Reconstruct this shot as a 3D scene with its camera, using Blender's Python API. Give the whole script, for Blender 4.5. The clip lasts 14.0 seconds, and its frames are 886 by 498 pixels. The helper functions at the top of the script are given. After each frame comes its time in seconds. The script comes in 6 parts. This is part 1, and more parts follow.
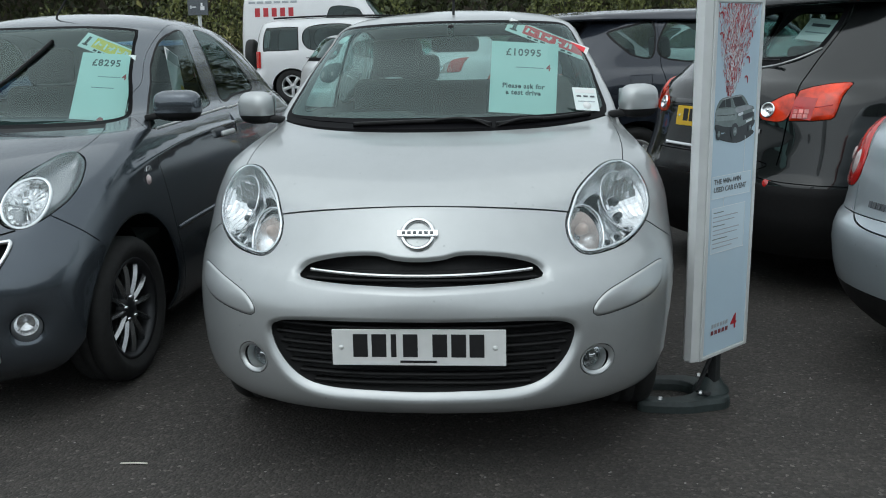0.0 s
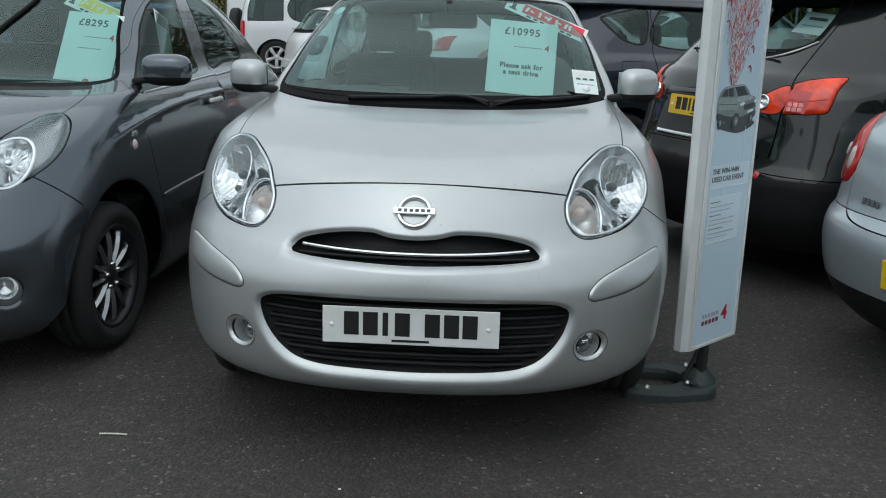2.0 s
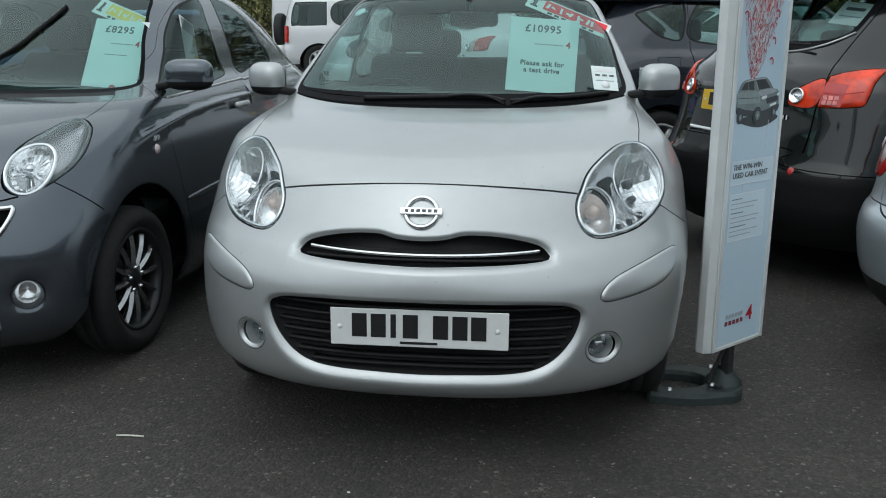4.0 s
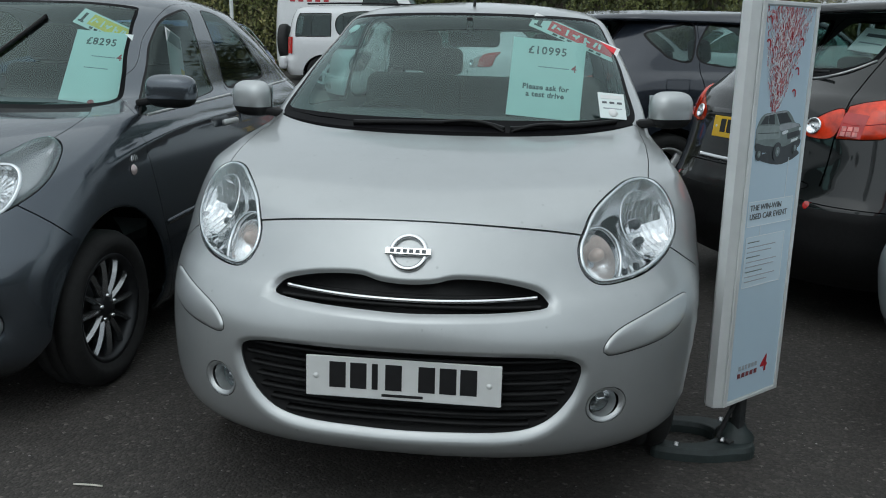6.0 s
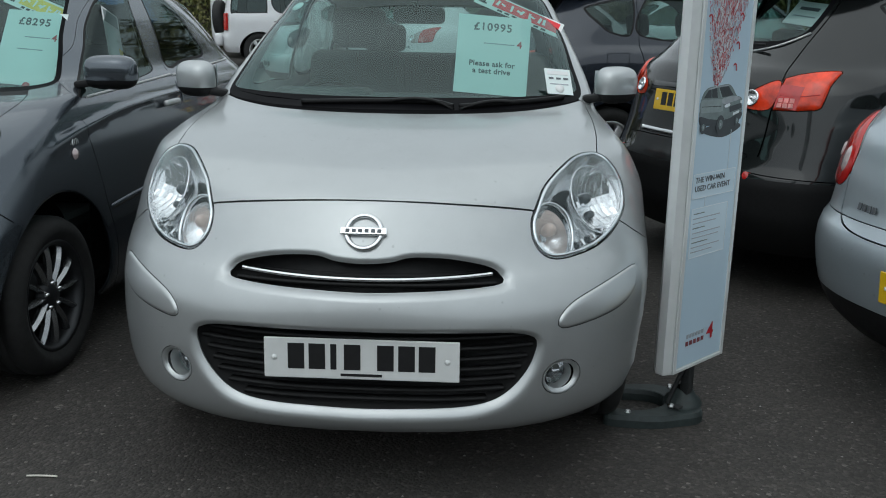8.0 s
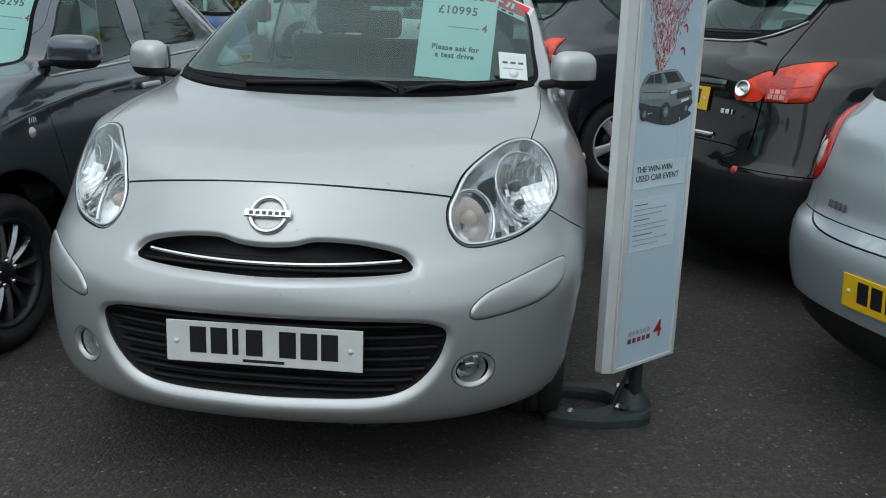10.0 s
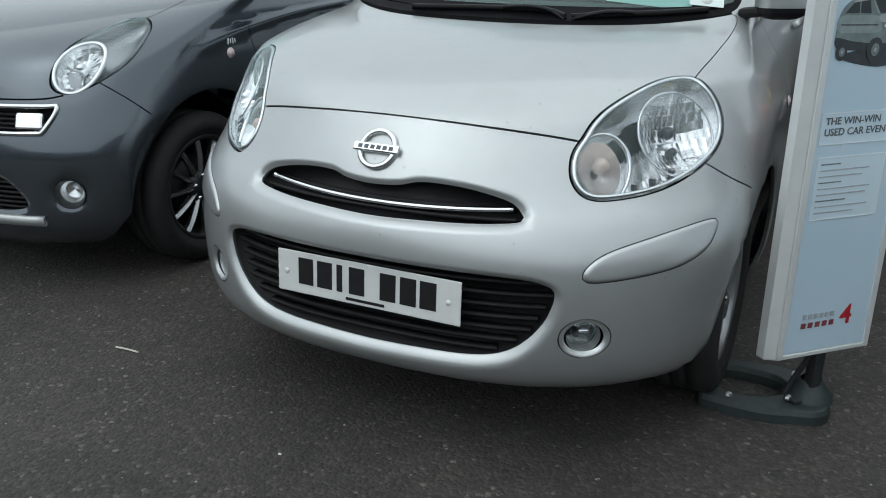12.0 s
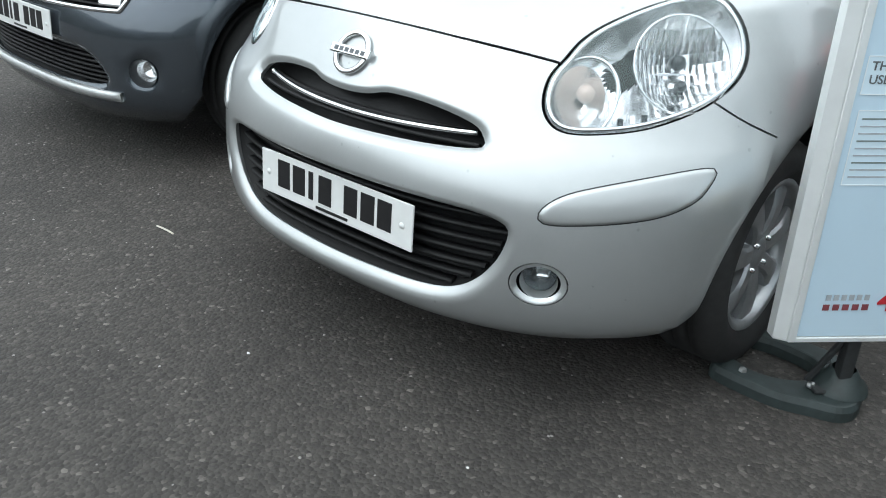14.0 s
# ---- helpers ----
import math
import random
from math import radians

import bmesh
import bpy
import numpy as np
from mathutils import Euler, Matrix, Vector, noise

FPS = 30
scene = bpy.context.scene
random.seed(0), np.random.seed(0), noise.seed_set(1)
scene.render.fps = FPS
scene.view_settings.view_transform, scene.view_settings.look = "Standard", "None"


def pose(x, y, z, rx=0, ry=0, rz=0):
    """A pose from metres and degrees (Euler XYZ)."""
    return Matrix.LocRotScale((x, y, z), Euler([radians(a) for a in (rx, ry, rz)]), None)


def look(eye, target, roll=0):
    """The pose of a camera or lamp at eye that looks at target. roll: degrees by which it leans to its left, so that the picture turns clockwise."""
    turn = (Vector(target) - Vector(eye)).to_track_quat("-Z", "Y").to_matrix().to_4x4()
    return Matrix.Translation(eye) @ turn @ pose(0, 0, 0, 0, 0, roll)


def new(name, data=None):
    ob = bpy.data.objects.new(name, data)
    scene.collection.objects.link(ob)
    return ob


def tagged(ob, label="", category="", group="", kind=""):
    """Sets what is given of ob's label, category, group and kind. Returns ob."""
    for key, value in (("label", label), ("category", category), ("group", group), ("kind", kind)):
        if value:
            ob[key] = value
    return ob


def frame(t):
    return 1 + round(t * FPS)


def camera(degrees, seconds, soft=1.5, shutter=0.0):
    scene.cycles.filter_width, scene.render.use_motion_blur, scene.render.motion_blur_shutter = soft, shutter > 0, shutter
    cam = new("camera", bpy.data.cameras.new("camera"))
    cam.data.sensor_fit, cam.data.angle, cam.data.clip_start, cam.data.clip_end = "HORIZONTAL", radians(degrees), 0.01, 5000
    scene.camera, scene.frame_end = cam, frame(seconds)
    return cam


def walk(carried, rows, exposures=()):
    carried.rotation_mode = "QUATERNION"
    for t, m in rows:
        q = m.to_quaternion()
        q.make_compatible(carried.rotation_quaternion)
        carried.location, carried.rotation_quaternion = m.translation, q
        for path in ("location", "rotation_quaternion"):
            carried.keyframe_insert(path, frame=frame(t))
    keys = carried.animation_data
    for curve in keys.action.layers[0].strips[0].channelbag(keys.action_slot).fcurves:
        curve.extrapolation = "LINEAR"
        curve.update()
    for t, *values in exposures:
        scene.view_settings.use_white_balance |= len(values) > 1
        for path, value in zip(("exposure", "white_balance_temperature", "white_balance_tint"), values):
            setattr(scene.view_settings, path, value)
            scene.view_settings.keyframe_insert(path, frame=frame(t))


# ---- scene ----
cam = camera(53.7, 14.0, soft=1.0)
PATH = [
    (0, (0.368, -0.244, 1.325), (0.142, 1.692, 0.875), -1.4),
    (0.5, (0.352, -0.247, 1.332), (0.212, 1.7, 0.896), -1.3),
    (1, (0.336, -0.238, 1.332), (0.183, 1.699, 0.856), -0.5),
    (1.5, (0.328, -0.229, 1.326), (0.159, 1.698, 0.816), 0.1),
    (2, (0.303, -0.206, 1.313), (0.134, 1.724, 0.818), 1.3),
    (2.2, (0.3, -0.205, 1.318), (0.122, 1.721, 0.812), 1.0),
    (4.3, (0.428, -0.132, 1.302), (0.142, 1.785, 0.81), 0.0),
    (4.5, (0.428, -0.075, 1.332), (0.193, 1.846, 0.827), 1.3),
    (5, (0.38, 0.017, 1.359), (0.257, 1.964, 0.921), 3.7),
    (5.5, (0.392, 0.071, 1.338), (0.188, 2.009, 0.89), 2.6),
    (6, (0.42, 0.084, 1.33), (0.131, 2.007, 0.864), 1.2),
    (6.5, (0.444, 0.086, 1.331), (0.168, 2.008, 0.853), 0.1),
    (7, (0.427, 0.076, 1.335), (0.179, 2.003, 0.858), 1.1),
    (7.5, (0.406, 0.071, 1.333), (0.182, 1.997, 0.842), 1.7),
    (8, (0.389, 0.066, 1.339), (0.232, 1.991, 0.822), 0.7),
    (8.2, (0.396, 0.06, 1.336), (0.282, 1.989, 0.822), 1.6),
    (10.3, (0.775, 0.266, 1.299), (0.399, 2.154, 0.756), 1.0),
    (10.5, (0.773, 0.337, 1.297), (0.29, 2.19, 0.72), 0.2),
    (11, (0.859, 0.449, 1.345), (0.398, 2.304, 0.758), 1.1),
    (11.5, (0.933, 0.507, 1.308), (0.25, 2.28, 0.683), 1.8),
    (12, (1.094, 0.524, 1.291), (0.224, 2.185, 0.596), 0.3),
    (12.5, (1.155, 0.566, 1.276), (0.213, 2.167, 0.535), -1.8),
    (13, (1.261, 0.766, 1.266), (0.391, 2.355, 0.419), -0.4),
    (13.5, (1.336, 0.897, 1.286), (0.39, 2.41, 0.382), 1.1),
    (14, (1.47, 0.974, 1.274), (0.267, 2.298, 0.379), 1.7),
]
EXPOSURE = [(0.0, 0.34), (2.2, 0.30), (4.3, 0.31), (5.0, 0.16), (6.0, 0.11), (7.0, 0.12), (8.0, 0.15), (10.5, 0.25), (11.0, 0.17), (11.5, 0.20), (12.0, 0.40), (12.5, 0.63), (13.0, 0.82), (13.5, 1.02), (14.0, 1.20)]
walk(cam, [(t, look(eye, target, roll)) for t, eye, target, roll in PATH], [(t, e, 6100, 3) for t, e in EXPOSURE])

# ---- sky and light: an overcast noon ----
world = bpy.data.worlds.new("overcast_sky")
scene.world = world
world.use_nodes = True
wt = world.node_tree
sky = wt.nodes.new("ShaderNodeTexSky")
sky.sky_type, sky.sun_disc = "NISHITA", False
sky.sun_elevation, sky.sun_rotation, sky.dust_density, sky.air_density = radians(52), radians(200), 2.0, 1.0
grey = wt.nodes.new("ShaderNodeHueSaturation")
grey.inputs["Saturation"].default_value = 0.2
cloud = wt.nodes.new("ShaderNodeMix")
cloud.data_type = "RGBA"
cloud.inputs["Factor"].default_value = 0.6
cloud.inputs["B"].default_value = (4.6, 4.75, 4.9, 1)
wt.links.new(sky.outputs[0], grey.inputs["Color"])
wt.links.new(grey.outputs[0], cloud.inputs["A"])
wt.links.new(cloud.outputs["Result"], wt.nodes["Background"].inputs["Color"])
wt.nodes["Background"].inputs["Strength"].default_value = 0.15
sun = new("sun", bpy.data.lights.new("sun", "SUN"))
sun.data.energy, sun.data.angle, sun.data.color = 0.7, radians(100), (1.0, 0.98, 0.95)
sun.matrix_basis = look((-1.5, 1.5, 14), (0, 3, 0))

# ---- materials ----
def shader(name):
    m = bpy.data.materials.new(name)
    m.use_nodes = True
    return m, m.node_tree, m.node_tree.nodes["Principled BSDF"]


def noisy(nt, scale, detail=4.0, space="Object", rough=0.55):
    co, no = nt.nodes.new("ShaderNodeTexCoord"), nt.nodes.new("ShaderNodeTexNoise")
    no.inputs["Scale"].default_value, no.inputs["Detail"].default_value, no.inputs["Roughness"].default_value = scale, detail, rough
    nt.links.new(co.outputs[space], no.inputs["Vector"])
    return no.outputs["Fac"]


def ramp(nt, fac, stops):
    r = nt.nodes.new("ShaderNodeValToRGB")
    for i, (at, col) in enumerate(stops):
        e = r.color_ramp.elements[i] if i < 2 else r.color_ramp.elements.new(at)
        e.position, e.color = at, (*col, 1)
    nt.links.new(fac, r.inputs[0])
    return r.outputs[0]


def bumped(nt, bsdf, fac, strength, distance):
    b = nt.nodes.new("ShaderNodeBump")
    b.inputs["Strength"].default_value, b.inputs["Distance"].default_value = strength, distance
    nt.links.new(fac, b.inputs["Height"])
    nt.links.new(b.outputs[0], bsdf.inputs["Normal"])


def plain(name, color, rough=0.5, metal=0.0, vary=0.12, scale=30.0, bump=0.0, coat=0.0, spec=0.5):
    """A surface with mottled colour and gloss and a fine relief."""
    m, nt, b = shader(name)
    fac = noisy(nt, scale)
    lo, hi = [c * (1 - vary) for c in color], [min(c * (1 + vary), 1) for c in color]
    nt.links.new(ramp(nt, fac, [(0.3, lo), (0.7, hi)]), b.inputs["Base Color"])
    mr = nt.nodes.new("ShaderNodeMapRange")
    mr.inputs["To Min"].default_value, mr.inputs["To Max"].default_value = rough * 0.8, min(rough * 1.2, 1)
    nt.links.new(noisy(nt, scale * 0.21, 3), mr.inputs["Value"])
    nt.links.new(mr.outputs[0], b.inputs["Roughness"])
    b.inputs["Metallic"].default_value, b.inputs["Coat Weight"].default_value, b.inputs["Specular IOR Level"].default_value = metal, coat, spec
    if bump:
        bumped(nt, b, noisy(nt, scale * 3, 3), 0.4, bump)
    return m


def car_paint(name, color, metal=0.7, rough=0.34, dust=0.25, coat=0.85, spec=0.5, gloss=0.08):
    """Metallic paint under clear coat, with flakes, a film of dust and dried water spots."""
    m, nt, b = shader(name)
    flake = noisy(nt, 900, 2)
    base = ramp(nt, flake, [(0.25, [c * 0.9 for c in color]), (0.75, [min(c * 1.08, 1) for c in color])])
    film = nt.nodes.new("ShaderNodeMix")
    film.data_type = "RGBA"
    mr = nt.nodes.new("ShaderNodeMapRange")
    mr.inputs["From Min"].default_value, mr.inputs["From Max"].default_value = 0.45, 0.8
    mr.inputs["To Max"].default_value = dust
    nt.links.new(noisy(nt, 7, 6, rough=0.7), mr.inputs["Value"])
    nt.links.new(mr.outputs[0], film.inputs["Factor"])
    nt.links.new(base, film.inputs["A"])
    film.inputs["B"].default_value = (*[0.5 * c + 0.12 for c in color], 1)
    # dried drops and specks of dirt
    co, vo = nt.nodes.new("ShaderNodeTexCoord"), nt.nodes.new("ShaderNodeTexVoronoi")
    vo.inputs["Scale"].default_value = 38
    nt.links.new(co.outputs["Object"], vo.inputs["Vector"])
    sep = nt.nodes.new("ShaderNodeSeparateColor")
    nt.links.new(vo.outputs["Color"], sep.inputs[0])
    size = nt.nodes.new("ShaderNodeMapRange")
    size.inputs["From Min"].default_value, size.inputs["To Max"].default_value = 0.72, 0.17
    nt.links.new(sep.outputs[0], size.inputs["Value"])
    dot = nt.nodes.new("ShaderNodeMath")
    dot.operation = "LESS_THAN"
    nt.links.new(vo.outputs["Distance"], dot.inputs[0])
    nt.links.new(size.outputs[0], dot.inputs[1])
    weak = nt.nodes.new("ShaderNodeMath")
    weak.operation = "MULTIPLY"
    weak.inputs[1].default_value = 0.28
    nt.links.new(dot.outputs[0], weak.inputs[0])
    spots = nt.nodes.new("ShaderNodeMix")
    spots.data_type = "RGBA"
    nt.links.new(weak.outputs[0], spots.inputs["Factor"])
    nt.links.new(film.outputs["Result"], spots.inputs["A"])
    spots.inputs["B"].default_value = (*[0.35 * c + 0.03 for c in color], 1)
    nt.links.new(spots.outputs["Result"], b.inputs["Base Color"])
    rr = nt.nodes.new("ShaderNodeMapRange")
    rr.inputs["To Min"].default_value, rr.inputs["To Max"].default_value = rough * 0.9, rough * 1.15
    nt.links.new(noisy(nt, 3, 5), rr.inputs["Value"])
    nt.links.new(rr.outputs[0], b.inputs["Roughness"])
    b.inputs["Metallic"].default_value, b.inputs["Specular IOR Level"].default_value = metal, spec
    b.inputs["Coat Weight"].default_value, b.inputs["Coat Roughness"].default_value = coat, gloss
    return m


def pane(name, tint, gloss=0.03, facing=0.05):
    """Thin glass: clear with a tint, mirrored by Fresnel."""
    m = bpy.data.materials.new(name)
    m.use_nodes = True
    nt = m.node_tree
    nt.nodes.clear()
    out, mix = nt.nodes.new("ShaderNodeOutputMaterial"), nt.nodes.new("ShaderNodeMixShader")
    tr, gl, lw = nt.nodes.new("ShaderNodeBsdfTransparent"), nt.nodes.new("ShaderNodeBsdfGlossy"), nt.nodes.new("ShaderNodeLayerWeight")
    tr.inputs[0].default_value = (*tint, 1)
    gl.inputs["Roughness"].default_value = gloss
    gl.inputs[0].default_value = (0.82, 0.97, 0.95, 1)
    lw.inputs[0].default_value = 0.5
    pw, ma = nt.nodes.new("ShaderNodeMath"), nt.nodes.new("ShaderNodeMath")
    pw.operation, ma.operation = "POWER", "MULTIPLY_ADD"
    pw.inputs[1].default_value = 5
    ma.inputs[1].default_value, ma.inputs[2].default_value = 1 - facing, facing
    nt.links.new(lw.outputs["Facing"], pw.inputs[0])
    nt.links.new(pw.outputs[0], ma.inputs[0])
    nt.links.new(ma.outputs[0], mix.inputs[0])
    nt.links.new(tr.outputs[0], mix.inputs[1])
    nt.links.new(gl.outputs[0], mix.inputs[2])
    nt.links.new(mix.outputs[0], out.inputs[0])
    return m


def asphalt():
    m, nt, b = shader("asphalt")
    co = nt.nodes.new("ShaderNodeTexCoord")
    vo = nt.nodes.new("ShaderNodeTexVoronoi")
    vo.inputs["Scale"].default_value = 95
    nt.links.new(co.outputs["Object"], vo.inputs["Vector"])
    sep = nt.nodes.new("ShaderNodeSeparateColor")
    nt.links.new(vo.outputs["Color"], sep.inputs[0])
    chips = ramp(nt, sep.outputs[0], [(0.0, (0.032, 0.0290, 0.0266)), (0.5, (0.046, 0.0417, 0.0383)), (0.88, (0.062, 0.0565, 0.052)), (0.98, (0.086, 0.079, 0.072)), (1.0, (0.165, 0.153, 0.141))])
    worn = ramp(nt, noisy(nt, 1.3, 6, rough=0.65), [(0.3, (0.62, 0.61, 0.6)), (0.7, (1.15, 1.13, 1.1))])
    mul = nt.nodes.new("ShaderNodeMix")
    mul.data_type, mul.blend_type = "RGBA", "MULTIPLY"
    mul.inputs["Factor"].default_value = 1
    nt.links.new(chips, mul.inputs["A"])
    nt.links.new(worn, mul.inputs["B"])
    nt.links.new(mul.outputs["Result"], b.inputs["Base Color"])
    b.inputs["Roughness"].default_value = 0.82
    add = nt.nodes.new("ShaderNodeMath")
    add.operation = "MULTIPLY_ADD"
    add.inputs[1].default_value = -1.0
    nt.links.new(vo.outputs["Distance"], add.inputs[0])
    nt.links.new(noisy(nt, 40, 4), add.inputs[2])
    bumped(nt, b, add.outputs[0], 0.7, 0.005)
    return m


SILVER = car_paint("silver_paint", (0.49, 0.508, 0.512), 0.75, 0.40)
GREYP = car_paint("grey_paint", (0.088, 0.104, 0.123), 0.75, 0.23, 0.1, 1.0, 0.5, 0.05)
BLACKP = car_paint("black_paint", (0.005, 0.006, 0.0062), 0.0, 0.22, 0.02, 1.0, 0.12, 0.04)
BLUEP = car_paint("dark_blue_paint", (0.022, 0.027, 0.038), 0.4, 0.25, 0.05, 1.0, 0.3, 0.05)
PALEP = car_paint("pale_silver_paint", (0.50, 0.56, 0.60), 0.65, 0.36)
WHITEP = car_paint("white_paint", (0.72, 0.73, 0.74), 0.0, 0.4, 0.15)
BRIGHTB = car_paint("blue_paint", (0.03, 0.09, 0.26), 0.4, 0.3)
COWL = plain("matt_black_plastic", (0.005, 0.005, 0.0055), 0.85, 0, 0.2, 60, 0.0006, 0, 0.03)
PLASTIC = plain("black_plastic", (0.010, 0.010, 0.0105), 0.55, 0, 0.2, 60, 0.0006, 0, 0.25)
GLOSSB = plain("gloss_black", (0.004, 0.004, 0.005), 0.5, 0, 0.2, 20, 0, 0, 0.05)
TRIM = plain("dark_trim", (0.028, 0.03, 0.031), 0.65, 0, 0.2, 90, 0.0008)
CLOTH = plain("seat_cloth", (0.035, 0.037, 0.04), 0.9, 0, 0.25, 120, 0.001)
LINING = plain("pale_lining", (0.34, 0.345, 0.34), 0.85, 0, 0.1, 60)
DASH = plain("dashboard_grain", (0.03, 0.031, 0.032), 0.7, 0, 0.2, 150, 0.0006)
CASE = plain("pale_aluminium", (0.74, 0.76, 0.76), 0.42, 0.35, 0.05, 12)
RUBBER = plain("tyre_rubber", (0.016, 0.016, 0.016), 0.75, 0, 0.25, 40, 0.0012)
CHROME = plain("chrome", (0.78, 0.79, 0.8), 0.1, 1.0, 0.05, 15)
REFLECTOR = plain("lamp_reflector", (0.88, 0.89, 0.90), 0.22, 0.95, 0.06, 11, 0.0035)
ALLOY = plain("alloy", (0.62, 0.63, 0.64), 0.32, 0.5, 0.1, 25)
GUNMETAL = plain("gunmetal_alloy", (0.30, 0.31, 0.32), 0.22, 0.9, 0.1, 25)
WHEELGREY = plain("wheel_grey", (0.40, 0.41, 0.42), 0.30, 0.6, 0.12, 25)
DARKALLOY = plain("dark_alloy", (0.04, 0.042, 0.045), 0.4, 0.6, 0.15, 25)
SATIN = plain("satin_aluminium", (0.52, 0.53, 0.53), 0.42, 0.55, 0.06, 12)
PLATEW = plain("plate_white", (0.70, 0.71, 0.70), 0.3, 0, 0.04, 20, 0, 0.3)
PLATEY = plain("plate_yellow", (0.80, 0.50, 0.012), 0.3, 0, 0.04, 20, 0, 0.3)
INK = plain("black_ink", (0.012, 0.012, 0.013), 0.4, 0, 0.2, 50)
GREYINK = plain("grey_ink", (0.10, 0.11, 0.12), 0.6, 0, 0.2, 50)
PALEINK = plain("pale_grey_ink", (0.36, 0.39, 0.42), 0.6, 0, 0.15, 50)
REDINK = plain("red_ink", (0.42, 0.02, 0.03), 0.5, 0, 0.2, 50)
PAPER = plain("card_paper", (0.77, 0.85, 0.835), 0.7, 0, 0.03, 6)
WHITEPAPER = plain("white_paper", (0.78, 0.79, 0.78), 0.6, 0, 0.03, 8)
YELLOWINK = plain("yellow_ink", (0.86, 0.62, 0.10), 0.6, 0, 0.1, 30)
POSTER = plain("poster_blue", (0.50, 0.63, 0.73), 0.35, 0, 0.03, 3, 0, 0.25)
POSTERPALE = plain("poster_pale", (0.58, 0.70, 0.78), 0.35, 0, 0.03, 3, 0, 0.25)
POSTERWHITE = plain("poster_white", (0.72, 0.77, 0.80), 0.35, 0, 0.03, 3)
RUBBERGREEN = plain("sign_base_rubber", (0.028, 0.038, 0.038), 0.55, 0, 0.25, 35, 0.001)
BOLT = plain("zinc_bolt", (0.6, 0.6, 0.6), 0.3, 1.0, 0.1, 60)
REDLENS = plain("red_lens", (0.48, 0.012, 0.010), 0.1, 0, 0.2, 16, 0.0, 0.7)
ORANGELENS = plain("orange_red_lens", (0.86, 0.040, 0.008), 0.15, 0, 0.6, 14, 0.0, 0.4)
FACET = plain("pale_red_facet", (0.70, 0.24, 0.22), 0.2, 0, 0.35, 40, 0.0, 0.4)
PALELENS = plain("pale_lens", (0.55, 0.45, 0.44), 0.15, 0.2, 0.2, 60, 0.0, 1.0)
AMBER = plain("amber_bulb", (0.62, 0.50, 0.44), 0.3, 0, 0.1, 40)
WINDOW = pane("green_tinted_glass", (0.60, 0.80, 0.77), 0.03, 0.07)
DARKWINDOW = pane("privacy_glass", (0.16, 0.19, 0.19))
REARGLASS = pane("rear_glass", (0.52, 0.61, 0.60), 0.03, 0.05)
SIDEGLASS = pane("side_glass", (0.34, 0.41, 0.40), 0.03, 0.05)
LENS = pane("clear_lens", (0.95, 0.96, 0.97), 0.02, 0.06)
BARK = plain("bark", (0.07, 0.055, 0.04), 0.9, 0, 0.4, 18, 0.02)
GALV = plain("galvanised", (0.45, 0.47, 0.47), 0.45, 0.5, 0.15, 12)
WOOD = plain("old_fence_wood", (0.10, 0.085, 0.065), 0.85, 0, 0.3, 14, 0.004)
PEBBLE = plain("pale_grit", (0.25, 0.24, 0.225), 0.85, 0, 0.5, 9)
STRAW = plain("pale_stick", (0.62, 0.60, 0.52), 0.7, 0, 0.1, 80)
# dark olive for the added walls that dim the reflections
DIMWALL = plain("unseen_wall_olive", (0.028, 0.032, 0.016), 0.9, 0, 0.6, 1.2, 0.15)
ASPHALT = asphalt()


def foliage(name, lo, hi):
    m, nt, b = shader(name)
    geo = nt.nodes.new("ShaderNodeNewGeometry")
    nt.links.new(ramp(nt, geo.outputs["Random Per Island"], [(0.0, lo), (1.0, hi)]), b.inputs["Base Color"])
    b.inputs["Roughness"].default_value = 0.6
    return m


LEAF = foliage("leaf_green", (0.05, 0.062, 0.02), (0.19, 0.205, 0.06))
IVY = foliage("ivy_green", (0.020, 0.026, 0.011), (0.085, 0.10, 0.034))
OLIVE = foliage("olive_leaf", (0.08, 0.08, 0.03), (0.28, 0.265, 0.095))
STREAM = plain("rose_ink", (0.55, 0.22, 0.24), 0.5, 0, 0.3, 50)
PRINTCAR = plain("printed_car_grey", (0.17, 0.21, 0.21), 0.4, 0, 0.2, 40)
PRINTLIGHT = plain("printed_light_grey", (0.25, 0.30, 0.30), 0.4, 0, 0.15, 40)
PRINTDARK = plain("printed_dark", (0.03, 0.035, 0.04), 0.4, 0, 0.2, 40)
PRINTRED = plain("printed_dark_red", (0.20, 0.05, 0.06), 0.5, 0, 0.2, 40)
SASHRED = plain("bright_red_ink", (0.78, 0.03, 0.045), 0.5, 0, 0.1, 40)
HOUSING = plain("lamp_housing", (0.07, 0.075, 0.08), 0.3, 0.5, 0.15, 30)
